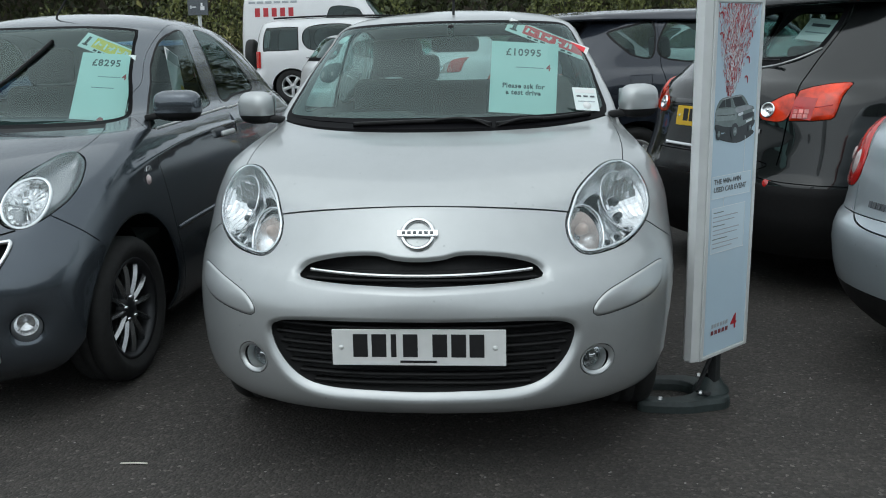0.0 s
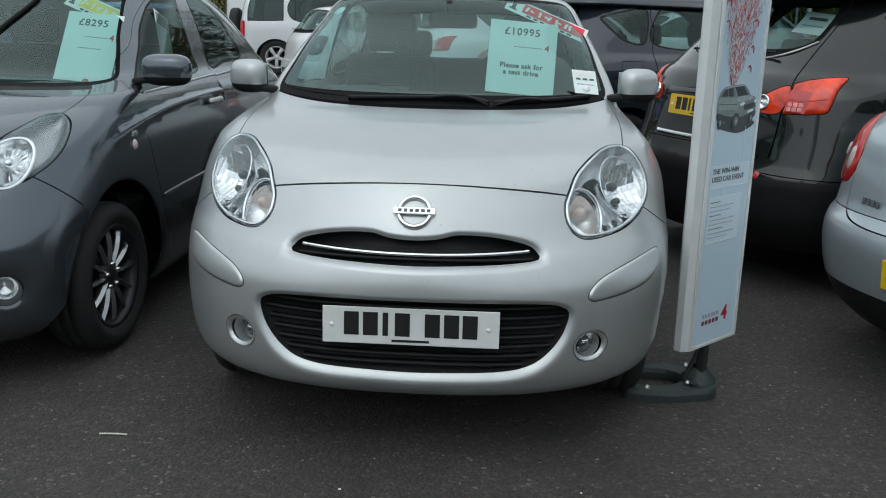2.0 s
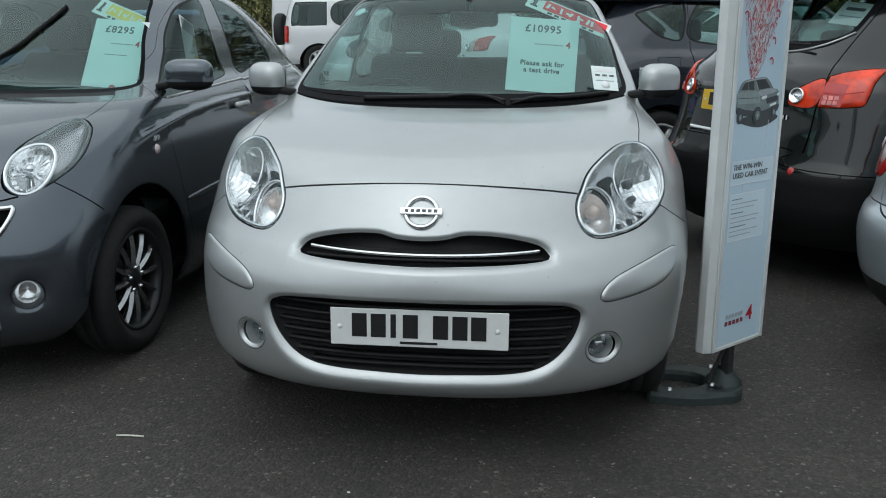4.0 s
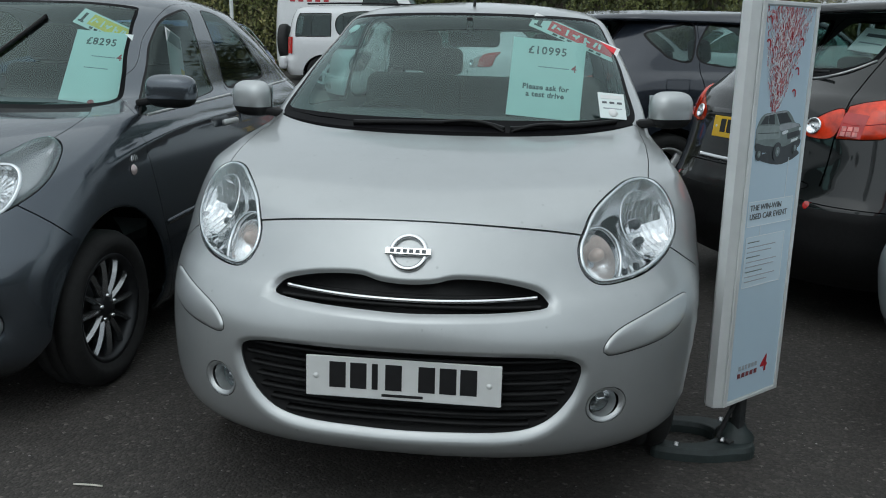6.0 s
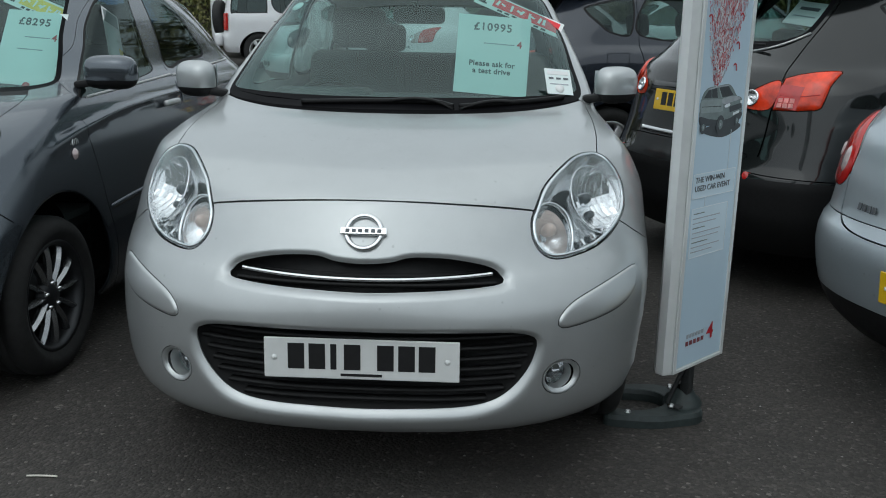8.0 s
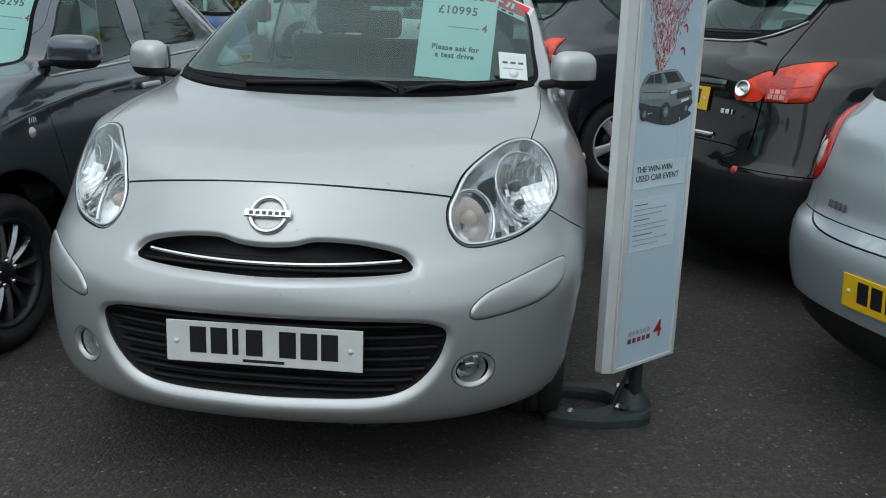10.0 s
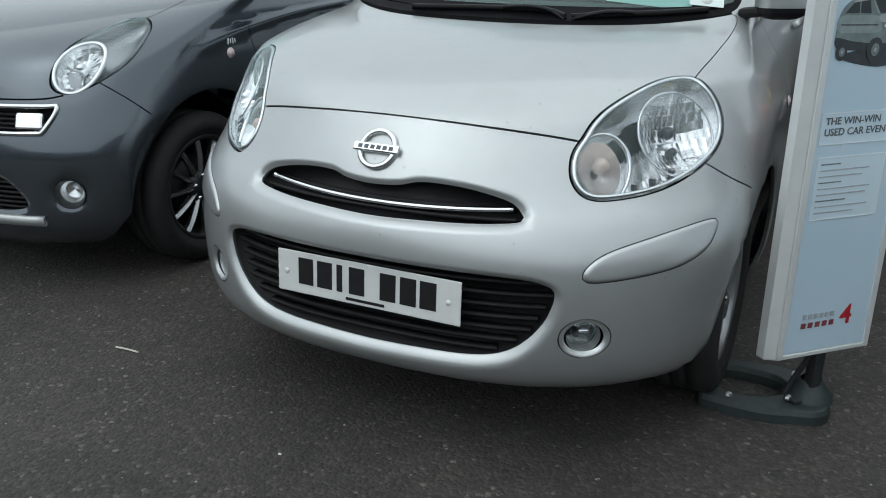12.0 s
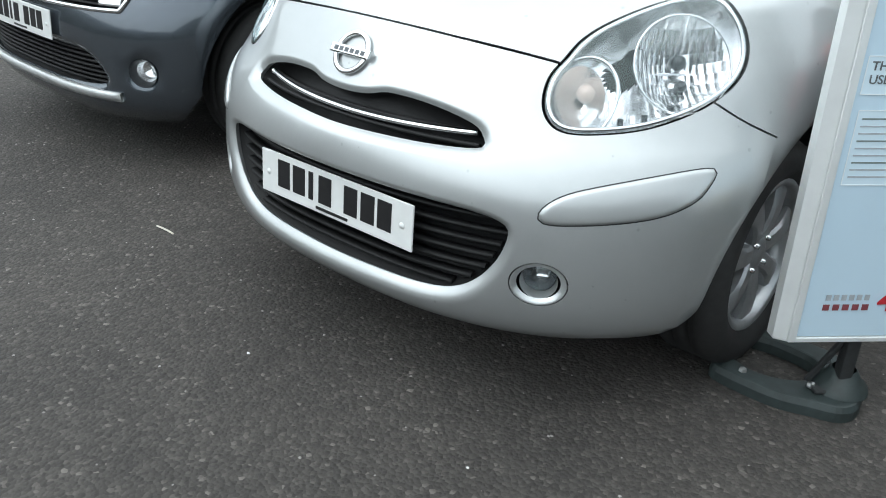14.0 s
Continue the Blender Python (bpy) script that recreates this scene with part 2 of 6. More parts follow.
def pchip(xs, ys, x):
    """Monotone cubic through (xs, ys)."""
    xs, ys, x = np.asarray(xs, float), np.asarray(ys, float), np.asarray(x, float)
    h, d = np.diff(xs), np.diff(ys) / np.diff(xs)
    m = np.zeros(len(xs))
    w1, w2 = 2 * h[1:] + h[:-1], h[1:] + 2 * h[:-1]
    ok = d[1:] * d[:-1] > 0
    safe = np.where(ok, d[1:] * d[:-1], 1)
    m[1:-1] = np.where(ok, (w1 + w2) * safe / (w1 * d[1:] + w2 * d[:-1] + (~ok)), 0)
    m[0], m[-1] = d[0], d[-1]
    i = np.clip(np.searchsorted(xs, x) - 1, 0, len(xs) - 2)
    t = (x - xs[i]) / h[i]
    return ((1 + 2 * t) * (1 - t) ** 2 * ys[i] + t * (1 - t) ** 2 * h[i] * m[i]
            + t * t * (3 - 2 * t) * ys[i + 1] + t * t * (t - 1) * h[i] * m[i + 1])


class Shell:
    """Half of a car body as level outlines from the sill to the roof: the nose lies at y = 0 and the half ends at y = middle.
    levels: z, y of the nose, squareness of the outline, depth of its rounding. widths: z, half width.
    taper: y where the flanks begin to draw in, y where they end, by which share."""

    def __init__(self, levels, widths, middle, girth=2.3, nv=220, nu=201, taper=(0, 1, 0)):
        lv, wd = np.array(levels, float), np.array(widths, float)
        s = np.concatenate([[0], np.cumsum(np.hypot(np.diff(lv[:, 0]), np.diff(lv[:, 1])))])
        self.girth, self.high, self.middle = girth, s[-1], middle
        self.v = np.linspace(0, s[-1], nv)
        z, yf, sq, deep = (pchip(s, lv[:, k], self.v) for k in range(4))
        hw = pchip(wd[:, 0], wd[:, 1], np.clip(z, wd[0, 0], wd[-1, 0]))
        self.z = np.maximum.accumulate(z + 1e-7 * np.arange(nv))
        th = np.linspace(0, np.pi / 2, 160)
        self.u = np.linspace(-1, 1, 2 * nu - 1)
        self.table = np.zeros((nv, 2 * nu - 1, 3))
        for i in range(nv):
            d = min(deep[i], max(middle - yf[i], 0.001))
            x = np.append(hw[i] * np.sin(th) ** (2 / sq[i]), hw[i])
            y = np.append(yf[i] + d * (1 - np.cos(th)), max(middle, yf[i] + d + 1e-6))
            if len(x) and taper[2]:
                x, y = np.append(x[:-1], np.full(24, x[-1])), np.append(y[:-1], np.linspace(y[-2], y[-1], 24))
                f = np.clip((y - taper[0]) / (taper[1] - taper[0]), 0, 1)
                x = x * (1 - taper[2] * f * f * (3 - 2 * f))
            a = np.concatenate([[0], np.cumsum(np.hypot(np.diff(x), np.diff(y)))])
            q = np.linspace(0, a[-1], nu)
            x, y = np.interp(q, a, x), np.interp(q, a, y)
            self.table[i, :, 0] = np.concatenate([-x[:0:-1], x])
            self.table[i, :, 1] = np.concatenate([y[:0:-1], y])
            self.table[i, :, 2] = z[i]

    def at(self, p):
        """The surface at domain places p (n x 2: along the girth, up the profile, in metres)."""
        p = np.asarray(p, float)
        nv, nu = self.table.shape[:2]
        a = np.clip((p[:, 0] / self.girth + 1) / 2 * (nu - 1), 0, nu - 1.001)
        b = np.clip(p[:, 1] / self.high * (nv - 1), 0, nv - 1.001)
        i, j = a.astype(int), b.astype(int)
        f, g = (a - i)[:, None], (b - j)[:, None]
        t = self.table
        return (t[j, i] * (1 - f) + t[j, i + 1] * f) * (1 - g) + (t[j + 1, i] * (1 - f) + t[j + 1, i + 1] * f) * g

    def spread(self, p, h=0.02):
        """Tangents along both ways and the outward normal."""
        p = np.asarray(p, float)
        g, k = self.girth, self.high
        lo, hi = p.copy(), p.copy()
        lo[:, 0], hi[:, 0] = np.maximum(p[:, 0] - h, -g), np.minimum(p[:, 0] + h, g)
        tu = (self.at(hi) - self.at(lo)) / (hi - lo)[:, :1]
        lo, hi = p.copy(), p.copy()
        lo[:, 1], hi[:, 1] = np.maximum(p[:, 1] - h, 0), np.minimum(p[:, 1] + h, k)
        tv = (self.at(hi) - self.at(lo)) / (hi - lo)[:, 1:]
        n = np.cross(tu, tv)
        n /= np.linalg.norm(n, axis=1, keepdims=True) + 1e-12
        return tu, tv, n

    def front(self, x, z):
        """Domain place of the point seen from ahead at (x, z)."""
        v = np.interp(z, self.z, self.v)
        row = self.at(np.stack([np.linspace(0, self.girth, 300), np.full(300, v)], 1))
        return (math.copysign(np.interp(abs(x), row[:, 0], np.linspace(0, self.girth, 300)), x), float(v))

    def side(self, y, z, sign=1):
        """Domain place of the point of the flank at (y, z)."""
        v = np.interp(z, self.z, self.v)
        row = self.at(np.stack([np.linspace(0, self.girth, 300), np.full(300, v)], 1))
        return (sign * float(np.interp(y, row[:, 1], np.linspace(0, self.girth, 300))), float(v))
# ---- tools ----
from mathutils import geometry

def part(name, verts, faces, material, parent=None, label="", normals=None, smooth=True):
    """One mesh object under a thing, from arrays or lists."""
    me = bpy.data.meshes.new(name)
    me.from_pydata([tuple(map(float, v)) for v in verts], [], [tuple(map(int, f)) for f in faces])
    if smooth:
        me.polygons.foreach_set("use_smooth", [True] * len(me.polygons))
    me.materials.append(material)
    me.update()
    if normals is not None:
        me.normals_split_custom_set_from_vertices([tuple(map(float, n)) for n in normals])
    ob = new(name, me)
    ob.parent = parent
    if label:
        tagged(ob, label)
    return ob


def bpart(name, bm, material, parent=None, label="", smooth=False):
    """One mesh object from a bmesh."""
    me = bpy.data.meshes.new(name)
    bm.to_mesh(me)
    bm.free()
    if smooth:
        me.polygons.foreach_set("use_smooth", [True] * len(me.polygons))
        me.set_sharp_from_angle(angle=radians(40))
    me.materials.append(material)
    ob = new(name, me)
    ob.parent = parent
    if label:
        tagged(ob, label)
    return ob


def thing(name, m, label, category, group="", kind=""):
    """The Empty at a thing's base, which parents its parts."""
    ob = tagged(new(name), label, category, group, kind)
    ob.empty_display_size = 0.1
    ob.matrix_basis = m
    return ob


def slab(bm, size, m=Matrix(), bevel=0.0, segments=2):
    """A bevelled box in bm."""
    made = bmesh.ops.create_cube(bm, size=1, matrix=m @ Matrix.Diagonal((*size, 1)))
    if bevel:
        edges = list({e for v in made["verts"] for e in v.link_edges})
        bmesh.ops.bevel(bm, geom=edges, offset=bevel, segments=segments, affect="EDGES", profile=0.5)


def lathe(profile, steps, axis_m=Matrix(), close=False):
    """Verts and faces of a profile of (radius, along) turned round the local z."""
    vs, fs, k = [], [], len(profile)
    for i in range(steps):
        a = 2 * math.pi * i / steps
        for r, h in profile:
            vs.append(axis_m @ Vector((r * math.cos(a), r * math.sin(a), h)))
    for i in range(steps):
        for j in range(k if close else k - 1):
            fs.append((i * k + j, (i + 1) % steps * k + j, (i + 1) % steps * k + (j + 1) % k, i * k + (j + 1) % k))
    return vs, fs


def swept(path, ups, section, closed=False):
    """Verts and faces of a section of (across, up) pairs drawn along a path with its up vectors."""
    path, ups = np.asarray(path, float), np.asarray(ups, float)
    n, k = len(path), len(section)
    if closed:
        tang = np.roll(path, -1, 0) - np.roll(path, 1, 0)
    else:
        tang = np.gradient(path, axis=0)
    tang /= np.linalg.norm(tang, axis=1, keepdims=True) + 1e-12
    side = np.cross(tang, ups)
    side /= np.linalg.norm(side, axis=1, keepdims=True) + 1e-12
    up = np.cross(side, tang)
    vs = [path[i] + side[i] * a + up[i] * b for i in range(n) for a, b in section]
    fs = [(i * k + j, (i + 1) % n * k + j, (i + 1) % n * k + (j + 1) % k, i * k + (j + 1) % k) for i in range(n if closed else n - 1) for j in range(k)]
    if not closed:
        fs += [tuple(range(k - 1, -1, -1)), tuple(range((n - 1) * k, n * k))]
    return vs, fs


def ring_section(w, h, n=8):
    return [(w * math.cos(2 * math.pi * i / n), h * math.sin(2 * math.pi * i / n)) for i in range(n)]


def smooth_line(ctrl, step=0.012, closed=True):
    """A Catmull-Rom line through the control places, resampled evenly."""
    c = np.array(ctrl, float)
    p = np.vstack([c[-1:], c, c[:2]]) if closed else np.vstack([2 * c[:1] - c[1:2], c, 2 * c[-1:] - c[-2:-1]])
    out = []
    for i in range(len(p) - 3):
        t = np.linspace(0, 1, 16, endpoint=False)[:, None]
        a, b, d, e = p[i], p[i + 1], p[i + 2], p[i + 3]
        out.append(0.5 * (2 * b + (d - a) * t + (2 * a - 5 * b + 4 * d - e) * t ** 2 + (3 * b - a - 3 * d + e) * t ** 3))
    out = np.vstack(out + [c[:1] if closed else c[-1:]])
    s = np.concatenate([[0], np.cumsum(np.linalg.norm(np.diff(out, axis=0), axis=1))])
    q = np.linspace(0, s[-1], max(int(s[-1] / step), 8) + 1)
    res = np.stack([np.interp(q, s, out[:, k]) for k in range(c.shape[1])], 1)
    return res[:-1] if closed else res


def straight_line(ctrl, step=0.012, closed=True):
    c = np.array(ctrl, float)
    p = np.vstack([c, c[:1]]) if closed else c
    s = np.concatenate([[0], np.cumsum(np.linalg.norm(np.diff(p, axis=0), axis=1))])
    q = np.unique(np.concatenate([np.linspace(0, s[-1], max(int(s[-1] / step), 4) + 1), s]))
    res = np.stack([np.interp(q, s, p[:, k]) for k in range(c.shape[1])], 1)
    return res[:-1] if closed else res


def mirrored(loop):
    return np.asarray(loop) * [-1, 1]


def ribbon(line, width):
    """The outline of a narrow strip along an open line."""
    line = np.asarray(line, float)
    t = np.gradient(line, axis=0)
    t /= np.linalg.norm(t, axis=1, keepdims=True) + 1e-12
    n = np.stack([-t[:, 1], t[:, 0]], 1) * width / 2
    return np.vstack([line + n, (line - n)[::-1]])


def grown(loop, d):
    """The loop moved outwards by d."""
    loop = np.asarray(loop, float)
    t = np.roll(loop, -1, 0) - np.roll(loop, 1, 0)
    t /= np.linalg.norm(t, axis=1, keepdims=True) + 1e-12
    n = np.stack([t[:, 1], -t[:, 0]], 1)
    area = 0.5 * np.sum(loop[:, 0] * np.roll(loop[:, 1], -1) - np.roll(loop[:, 0], -1) * loop[:, 1])
    return loop + n * d * (1 if area > 0 else -1)


def inside(loop, pts):
    x, y = pts[:, 0], pts[:, 1]
    res = np.zeros(len(pts), bool)
    a, b = loop, np.roll(loop, -1, 0)
    for (x0, y0), (x1, y1) in zip(a, b):
        if y0 == y1:
            continue
        cut = (y0 > y) != (y1 > y)
        res ^= cut & (x < (x1 - x0) * (y - y0) / (y1 - y0) + x0)
    return res


def off(loop, pts, reach):
    """Distance from pts to the loop's outline, where it is below reach."""
    res = np.full(len(pts), float(reach))
    near = np.where((pts[:, 0] > loop[:, 0].min() - reach) & (pts[:, 0] < loop[:, 0].max() + reach)
                    & (pts[:, 1] > loop[:, 1].min() - reach) & (pts[:, 1] < loop[:, 1].max() + reach))[0]
    if len(near) == 0:
        return res
    p, best = pts[near], np.full(len(near), float(reach))
    for a, b in zip(loop, np.roll(loop, -1, 0)):
        d = b - a
        t = np.clip(((p - a) @ d) / (d @ d + 1e-12), 0, 1)
        best = np.minimum(best, np.linalg.norm(p - a - t[:, None] * d, axis=1))
    res[near] = best
    return res


def lip(loop, reach, depth, top=1.0):
    """A relief that rounds the surface down into a hole, narrower towards its upper edge where top is below 1."""
    v0, v1 = loop[:, 1].min(), loop[:, 1].max()
    def relief(p):
        share = 1 + (top - 1) * np.clip((p[:, 1] - v0) / (v1 - v0), 0, 1)
        d = off(loop, p, reach)
        k = np.where(inside(loop, p), 1.0, np.maximum(1 - d / (reach * share), 0))
        return -depth * share * k ** 2
    return relief


def proud(loop, reach, height):
    """A relief that lifts a field, with a rounded edge."""
    def relief(p):
        k = np.where(inside(loop, p), np.minimum(off(loop, p, reach) / reach, 1), 0)
        return height * np.sqrt(np.maximum(1 - (1 - k) ** 2, 0))
    return relief


def crease(line, reach, depth):
    """A soft ridge or hollow along an open line."""
    line = np.asarray(line, float)
    def relief(p):
        d = off(np.vstack([line, line[::-1]]), p, reach)
        return depth * (0.5 + 0.5 * np.cos(np.pi * d / reach))
    return relief


def surfaced(shell, p, reliefs):
    """Places and normals of the relieved surface at domain places p."""
    p = np.asarray(p, float)
    tu, tv, n = shell.spread(p)
    d = sum((r(p) for r in reliefs), np.zeros(len(p)))
    h, du, dv = 0.002, 0, 0
    for r in reliefs:
        du = du + (r(p + [h, 0]) - r(p - [h, 0])) / (2 * h)
        dv = dv + (r(p + [0, h]) - r(p - [0, h])) / (2 * h)
    if len(reliefs):
        m = np.cross(tu + n * du[:, None], tv + n * dv[:, None])
        m /= np.linalg.norm(m, axis=1, keepdims=True) + 1e-12
    else:
        m = n
    return shell.at(p) + n * d[:, None], m


def half_body(shell, m, fields, reliefs, grid, rings=(), flange=0.012, top=None):
    """Cuts one half of a body into its panels. fields: (key, loop) in the domain, later ones win, key None leaves a hole.
    Returns key: (verts, faces, normals) in the car's space by m."""
    g, k = shell.girth, shell.high if top is None else top
    nx, ny = int(2 * g / grid), int(k / grid)
    gx, gy = np.linspace(-g, g, nx + 1), np.linspace(0, k, ny + 1)
    pts = np.stack(np.meshgrid(gx, gy), -1).reshape(-1, 2)
    edge = (np.abs(pts[:, 0]) > g - 1e-6) | (pts[:, 1] < 1e-6) | (pts[:, 1] > k - 1e-6)
    jit = np.random.RandomState(3).uniform(-0.12, 0.12, pts.shape) * grid
    pts = pts + np.where(edge[:, None], 0, jit)
    keep = np.ones(len(pts), bool)
    marks = np.vstack([l for _, l in fields] + list(rings)) if fields else np.zeros((0, 2))
    cell = {}
    for q in marks:
        cell.setdefault((int(q[0] // grid), int(q[1] // grid)), []).append(q)
    for i, q in enumerate(pts):
        if edge[i]:
            continue
        a, b = int(q[0] // grid), int(q[1] // grid)
        for da in (-1, 0, 1):
            for db in (-1, 0, 1):
                for w in cell.get((a + da, b + db), ()):
                    if (w[0] - q[0]) ** 2 + (w[1] - q[1]) ** 2 < (0.3 * grid) ** 2:
                        keep[i] = False
    verts, edges = [Vector(q) for q in pts[keep]], []
    for r in rings:
        verts += [Vector(q) for q in r if abs(q[0]) < g and 0 < q[1] < k]
    for _, l in fields:
        n0 = len(verts)
        verts += [Vector((min(max(q[0], -g), g), min(max(q[1], 0), k))) for q in l]
        edges += [(n0 + i, n0 + (i + 1) % len(l)) for i in range(len(l))]
    done = geometry.delaunay_2d_cdt(verts, edges, [], 0, 1e-4)
    p, faces = np.array([tuple(v) for v in done[0]]), np.array([tuple(f) for f in done[2]])
    mid = p[faces].mean(1)
    which = np.zeros(len(faces), int)
    for i, (_, l) in enumerate(fields):
        which[inside(np.asarray(l), mid)] = i + 1
    keys = ["body"] + [f[0] for f in fields]
    place, normal = surfaced(shell, p, reliefs)
    rot = np.array(m.to_3x3())
    place, normal = place @ rot.T + np.array(m.translation), normal @ rot.T
    res = {}
    for key in dict.fromkeys(keys):
        if key is None:
            continue
        fs = faces[np.isin(which, [i for i, q in enumerate(keys) if q == key])]
        if not len(fs):
            continue
        used, fs = np.unique(fs, return_inverse=True)
        fs = fs.reshape(-1, 3)
        v, n = place[used], normal[used]
        fn = np.cross(v[fs[:, 1]] - v[fs[:, 0]], v[fs[:, 2]] - v[fs[:, 0]])
        bad = np.einsum("ij,ij->i", fn, n[fs[:, 0]]) < 0
        fs[bad] = fs[bad][:, ::-1]
        out = [tuple(f) for f in fs]
        if flange:
            count = {}
            for f in fs:
                for a, b in ((f[0], f[1]), (f[1], f[2]), (f[2], f[0])):
                    count[(a, b)] = 1
            rim = [e for e in count if (e[1], e[0]) not in count]
            v2, n2, extra = list(v), list(n), []
            for a, b in rim:
                way = v[b] - v[a]
                w = np.cross(way, n[a])
                w = w / (np.linalg.norm(w) + 1e-12)
                c = len(v2)
                v2 += [v[a], v[b], v[b] - n[b] * flange, v[a] - n[a] * flange]
                n2 += [w] * 4
                extra.append((c + 1, c, c + 3, c + 2))
            v, n, out = np.array(v2), np.array(n2), out + extra
        res[key] = (v, out, n)
    return res


def writing(text, size, material, parent, m, name="lettering", align="CENTER", spacing=1.0, label="", bold=0.012):
    """Flat letters in Blender's built-in font, as a mesh, in the plane of m, facing its z."""
    cu = bpy.data.curves.new(name, "FONT")
    cu.body, cu.size, cu.align_x, cu.align_y, cu.space_character, cu.resolution_u = text, size, align, "CENTER", spacing, 3
    cu.extrude, cu.offset = 0.0004, size * bold
    tmp = bpy.data.objects.new(name, cu)
    scene.collection.objects.link(tmp)
    bpy.context.view_layer.update()
    me = bpy.data.meshes.new_from_object(tmp.evaluated_get(bpy.context.evaluated_depsgraph_get()))
    bpy.data.objects.remove(tmp)
    me.transform(m)
    me.materials.clear()
    me.materials.append(material)
    ob = new(name, me)
    ob.parent = parent
    if label:
        tagged(ob, label)
    return ob
# Widths (z, half) and outlines (z, nose, squareness, rounding) of the bodies.
CAR_W = [(.215, .76), (.23, .785), (.26, .803), (.36, .825), (.5, .832), (.65, .832), (.8, .826), (.9, .785), (.97, .735), (1.02, .704),
         (1.05, .705), (1.2, .672), (1.33, .625), (1.415, .575), (1.455, .50), (1.48, .38), (1.495, .22), (1.505, .02)]
CAR_F = [(.215, .10, 2.6, .6), (.235, .045, 2.6, .6), (.275, .012, 2.6, .6), (.36, -.005, 2.5, .6), (.46, -.01, 2.35, .6), (.56, -.005, 2.2, .6),
         (.64, .015, 1.95, .62), (.70, .045, 1.8, .66), (.78, .09, 1.75, .68), (.82, .118, 1.75, .68), (.86, .145, 1.75, .651), (.90, .221, 1.98, .564),
         (.94, .348, 2.34, .425), (.98, .529, 2.57, .373), (1.005, .696, 2.72, .336), (1.025, .836, 2.79, .32), (1.05, .909, 2.86, .311), (1.2, 1.178, 2.8, .355),
         (1.33, 1.43, 3, .38), (1.415, 1.56, 3, .36), (1.45, 1.65, 3, .36), (1.475, 1.79, 2.8, .36), (1.493, 1.98, 2.5, .3), (1.505, 2.18, 2, .02)]
CAR_R = [(.215, .12, 3, .5), (.3, .02, 3, .5), (.5, 0, 3, .5), (.7, .04, 3, .5), (.9, .09, 3, .5), (1.02, .14, 3, .45), (1.2, .26, 3, .4), (1.38, .42, 3, .4),
         (1.435, .5, 3, .4), (1.465, .7, 3, .4), (1.485, 1.0, 2.6, .4), (1.5, 1.35, 2.3, .2), (1.505, 1.58, 2, .02)]
GREY_W = [(.17, .75), (.21, .785), (.26, .81), (.4, .828), (.6, .832), (.8, .825), (.9, .81), (.98, .785), (1.04, .75), (1.07, .725),
          (1.2, .685), (1.35, .635), (1.44, .59), (1.49, .51), (1.52, .38), (1.535, .22), (1.545, .02)]
GREY_F = [(.17, .09, 3, .5), (.21, .04, 3, .46), (.27, .005, 3, .44), (.4, -.005, 2.9, .43), (.5, -.005, 2.8, .43), (.6, .01, 2.6, .44),
          (.68, .035, 2.5, .47), (.76, .07, 2.5, .50), (.83, .11, 2.5, .52), (.9, .19, 2.5, .52), (.95, .31, 2.5, .50), (1.0, .51, 2.5, .45),
          (1.04, .77, 2.5, .42), (1.07, .90, 2.6, .42), (1.2, 1.10, 2.8, .42), (1.35, 1.33, 3, .38), (1.45, 1.49, 3, .36), (1.49, 1.6, 3, .36),
          (1.515, 1.72, 2.8, .36), (1.535, 1.86, 2.5, .3), (1.545, 1.98, 2, .02)]
GREY_R = [(.17, .12, 3, .5), (.3, .02, 3, .5), (.5, 0, 3, .5), (.7, .05, 3, .55), (.9, .12, 3, .6), (1.04, .20, 2.8, .65), (1.2, .36, 2.6, .75), (1.36, .60, 2.5, .8),
          (1.44, .82, 2.5, .75), (1.49, 1.06, 2.5, .6), (1.52, 1.32, 2.4, .4), (1.537, 1.55, 2.3, .2), (1.545, 1.72, 2, .02)]
CROSS_W = [(.22, .80), (.3, .85), (.45, .88), (.65, .891), (.85, .888), (1.0, .87), (1.08, .84), (1.12, .80), (1.25, .75), (1.42, .67), (1.52, .60),
           (1.56, .52), (1.59, .38), (1.605, .22), (1.615, .02)]
CROSS_R = [(.22, .10, 3, .5), (.3, .04, 3, .5), (.42, .0, 3.2, .5), (.58, .0, 3.2, .5), (.66, .03, 3, .5), (.8, .07, 3, .52), (.95, .09, 3, .55), (1.08, .14, 3, .55),
           (1.14, .22, 3, .5), (1.3, .40, 3, .42), (1.46, .55, 3, .38), (1.52, .58, 3, .36), (1.56, .72, 3, .36), (1.585, .95, 2.8, .36), (1.605, 1.4, 2.5, .3), (1.615, 2.08, 2, .02)]
CROSS_F = [(.22, .12, 3, .6), (.3, .03, 3, .6), (.5, 0, 3, .65), (.7, .03, 2.8, .7), (.85, .1, 2.6, .75), (.93, .25, 2.5, .8), (1.0, .5, 2.4, .8), (1.07, .85, 2.4, .7),
           (1.12, 1.02, 2.6, .5), (1.3, 1.3, 2.8, .42), (1.5, 1.62, 3, .38), (1.56, 1.78, 3, .36), (1.59, 1.95, 2.6, .36), (1.615, 2.22, 2, .02)]
HATCH_W = [(.2, .78), (.28, .83), (.45, .868), (.6, .88), (.75, .878), (.88, .86), (.95, .835), (1.0, .79), (1.15, .73), (1.3, .66), (1.38, .61),
          (1.42, .54), (1.45, .4), (1.468, .22), (1.48, .02)]
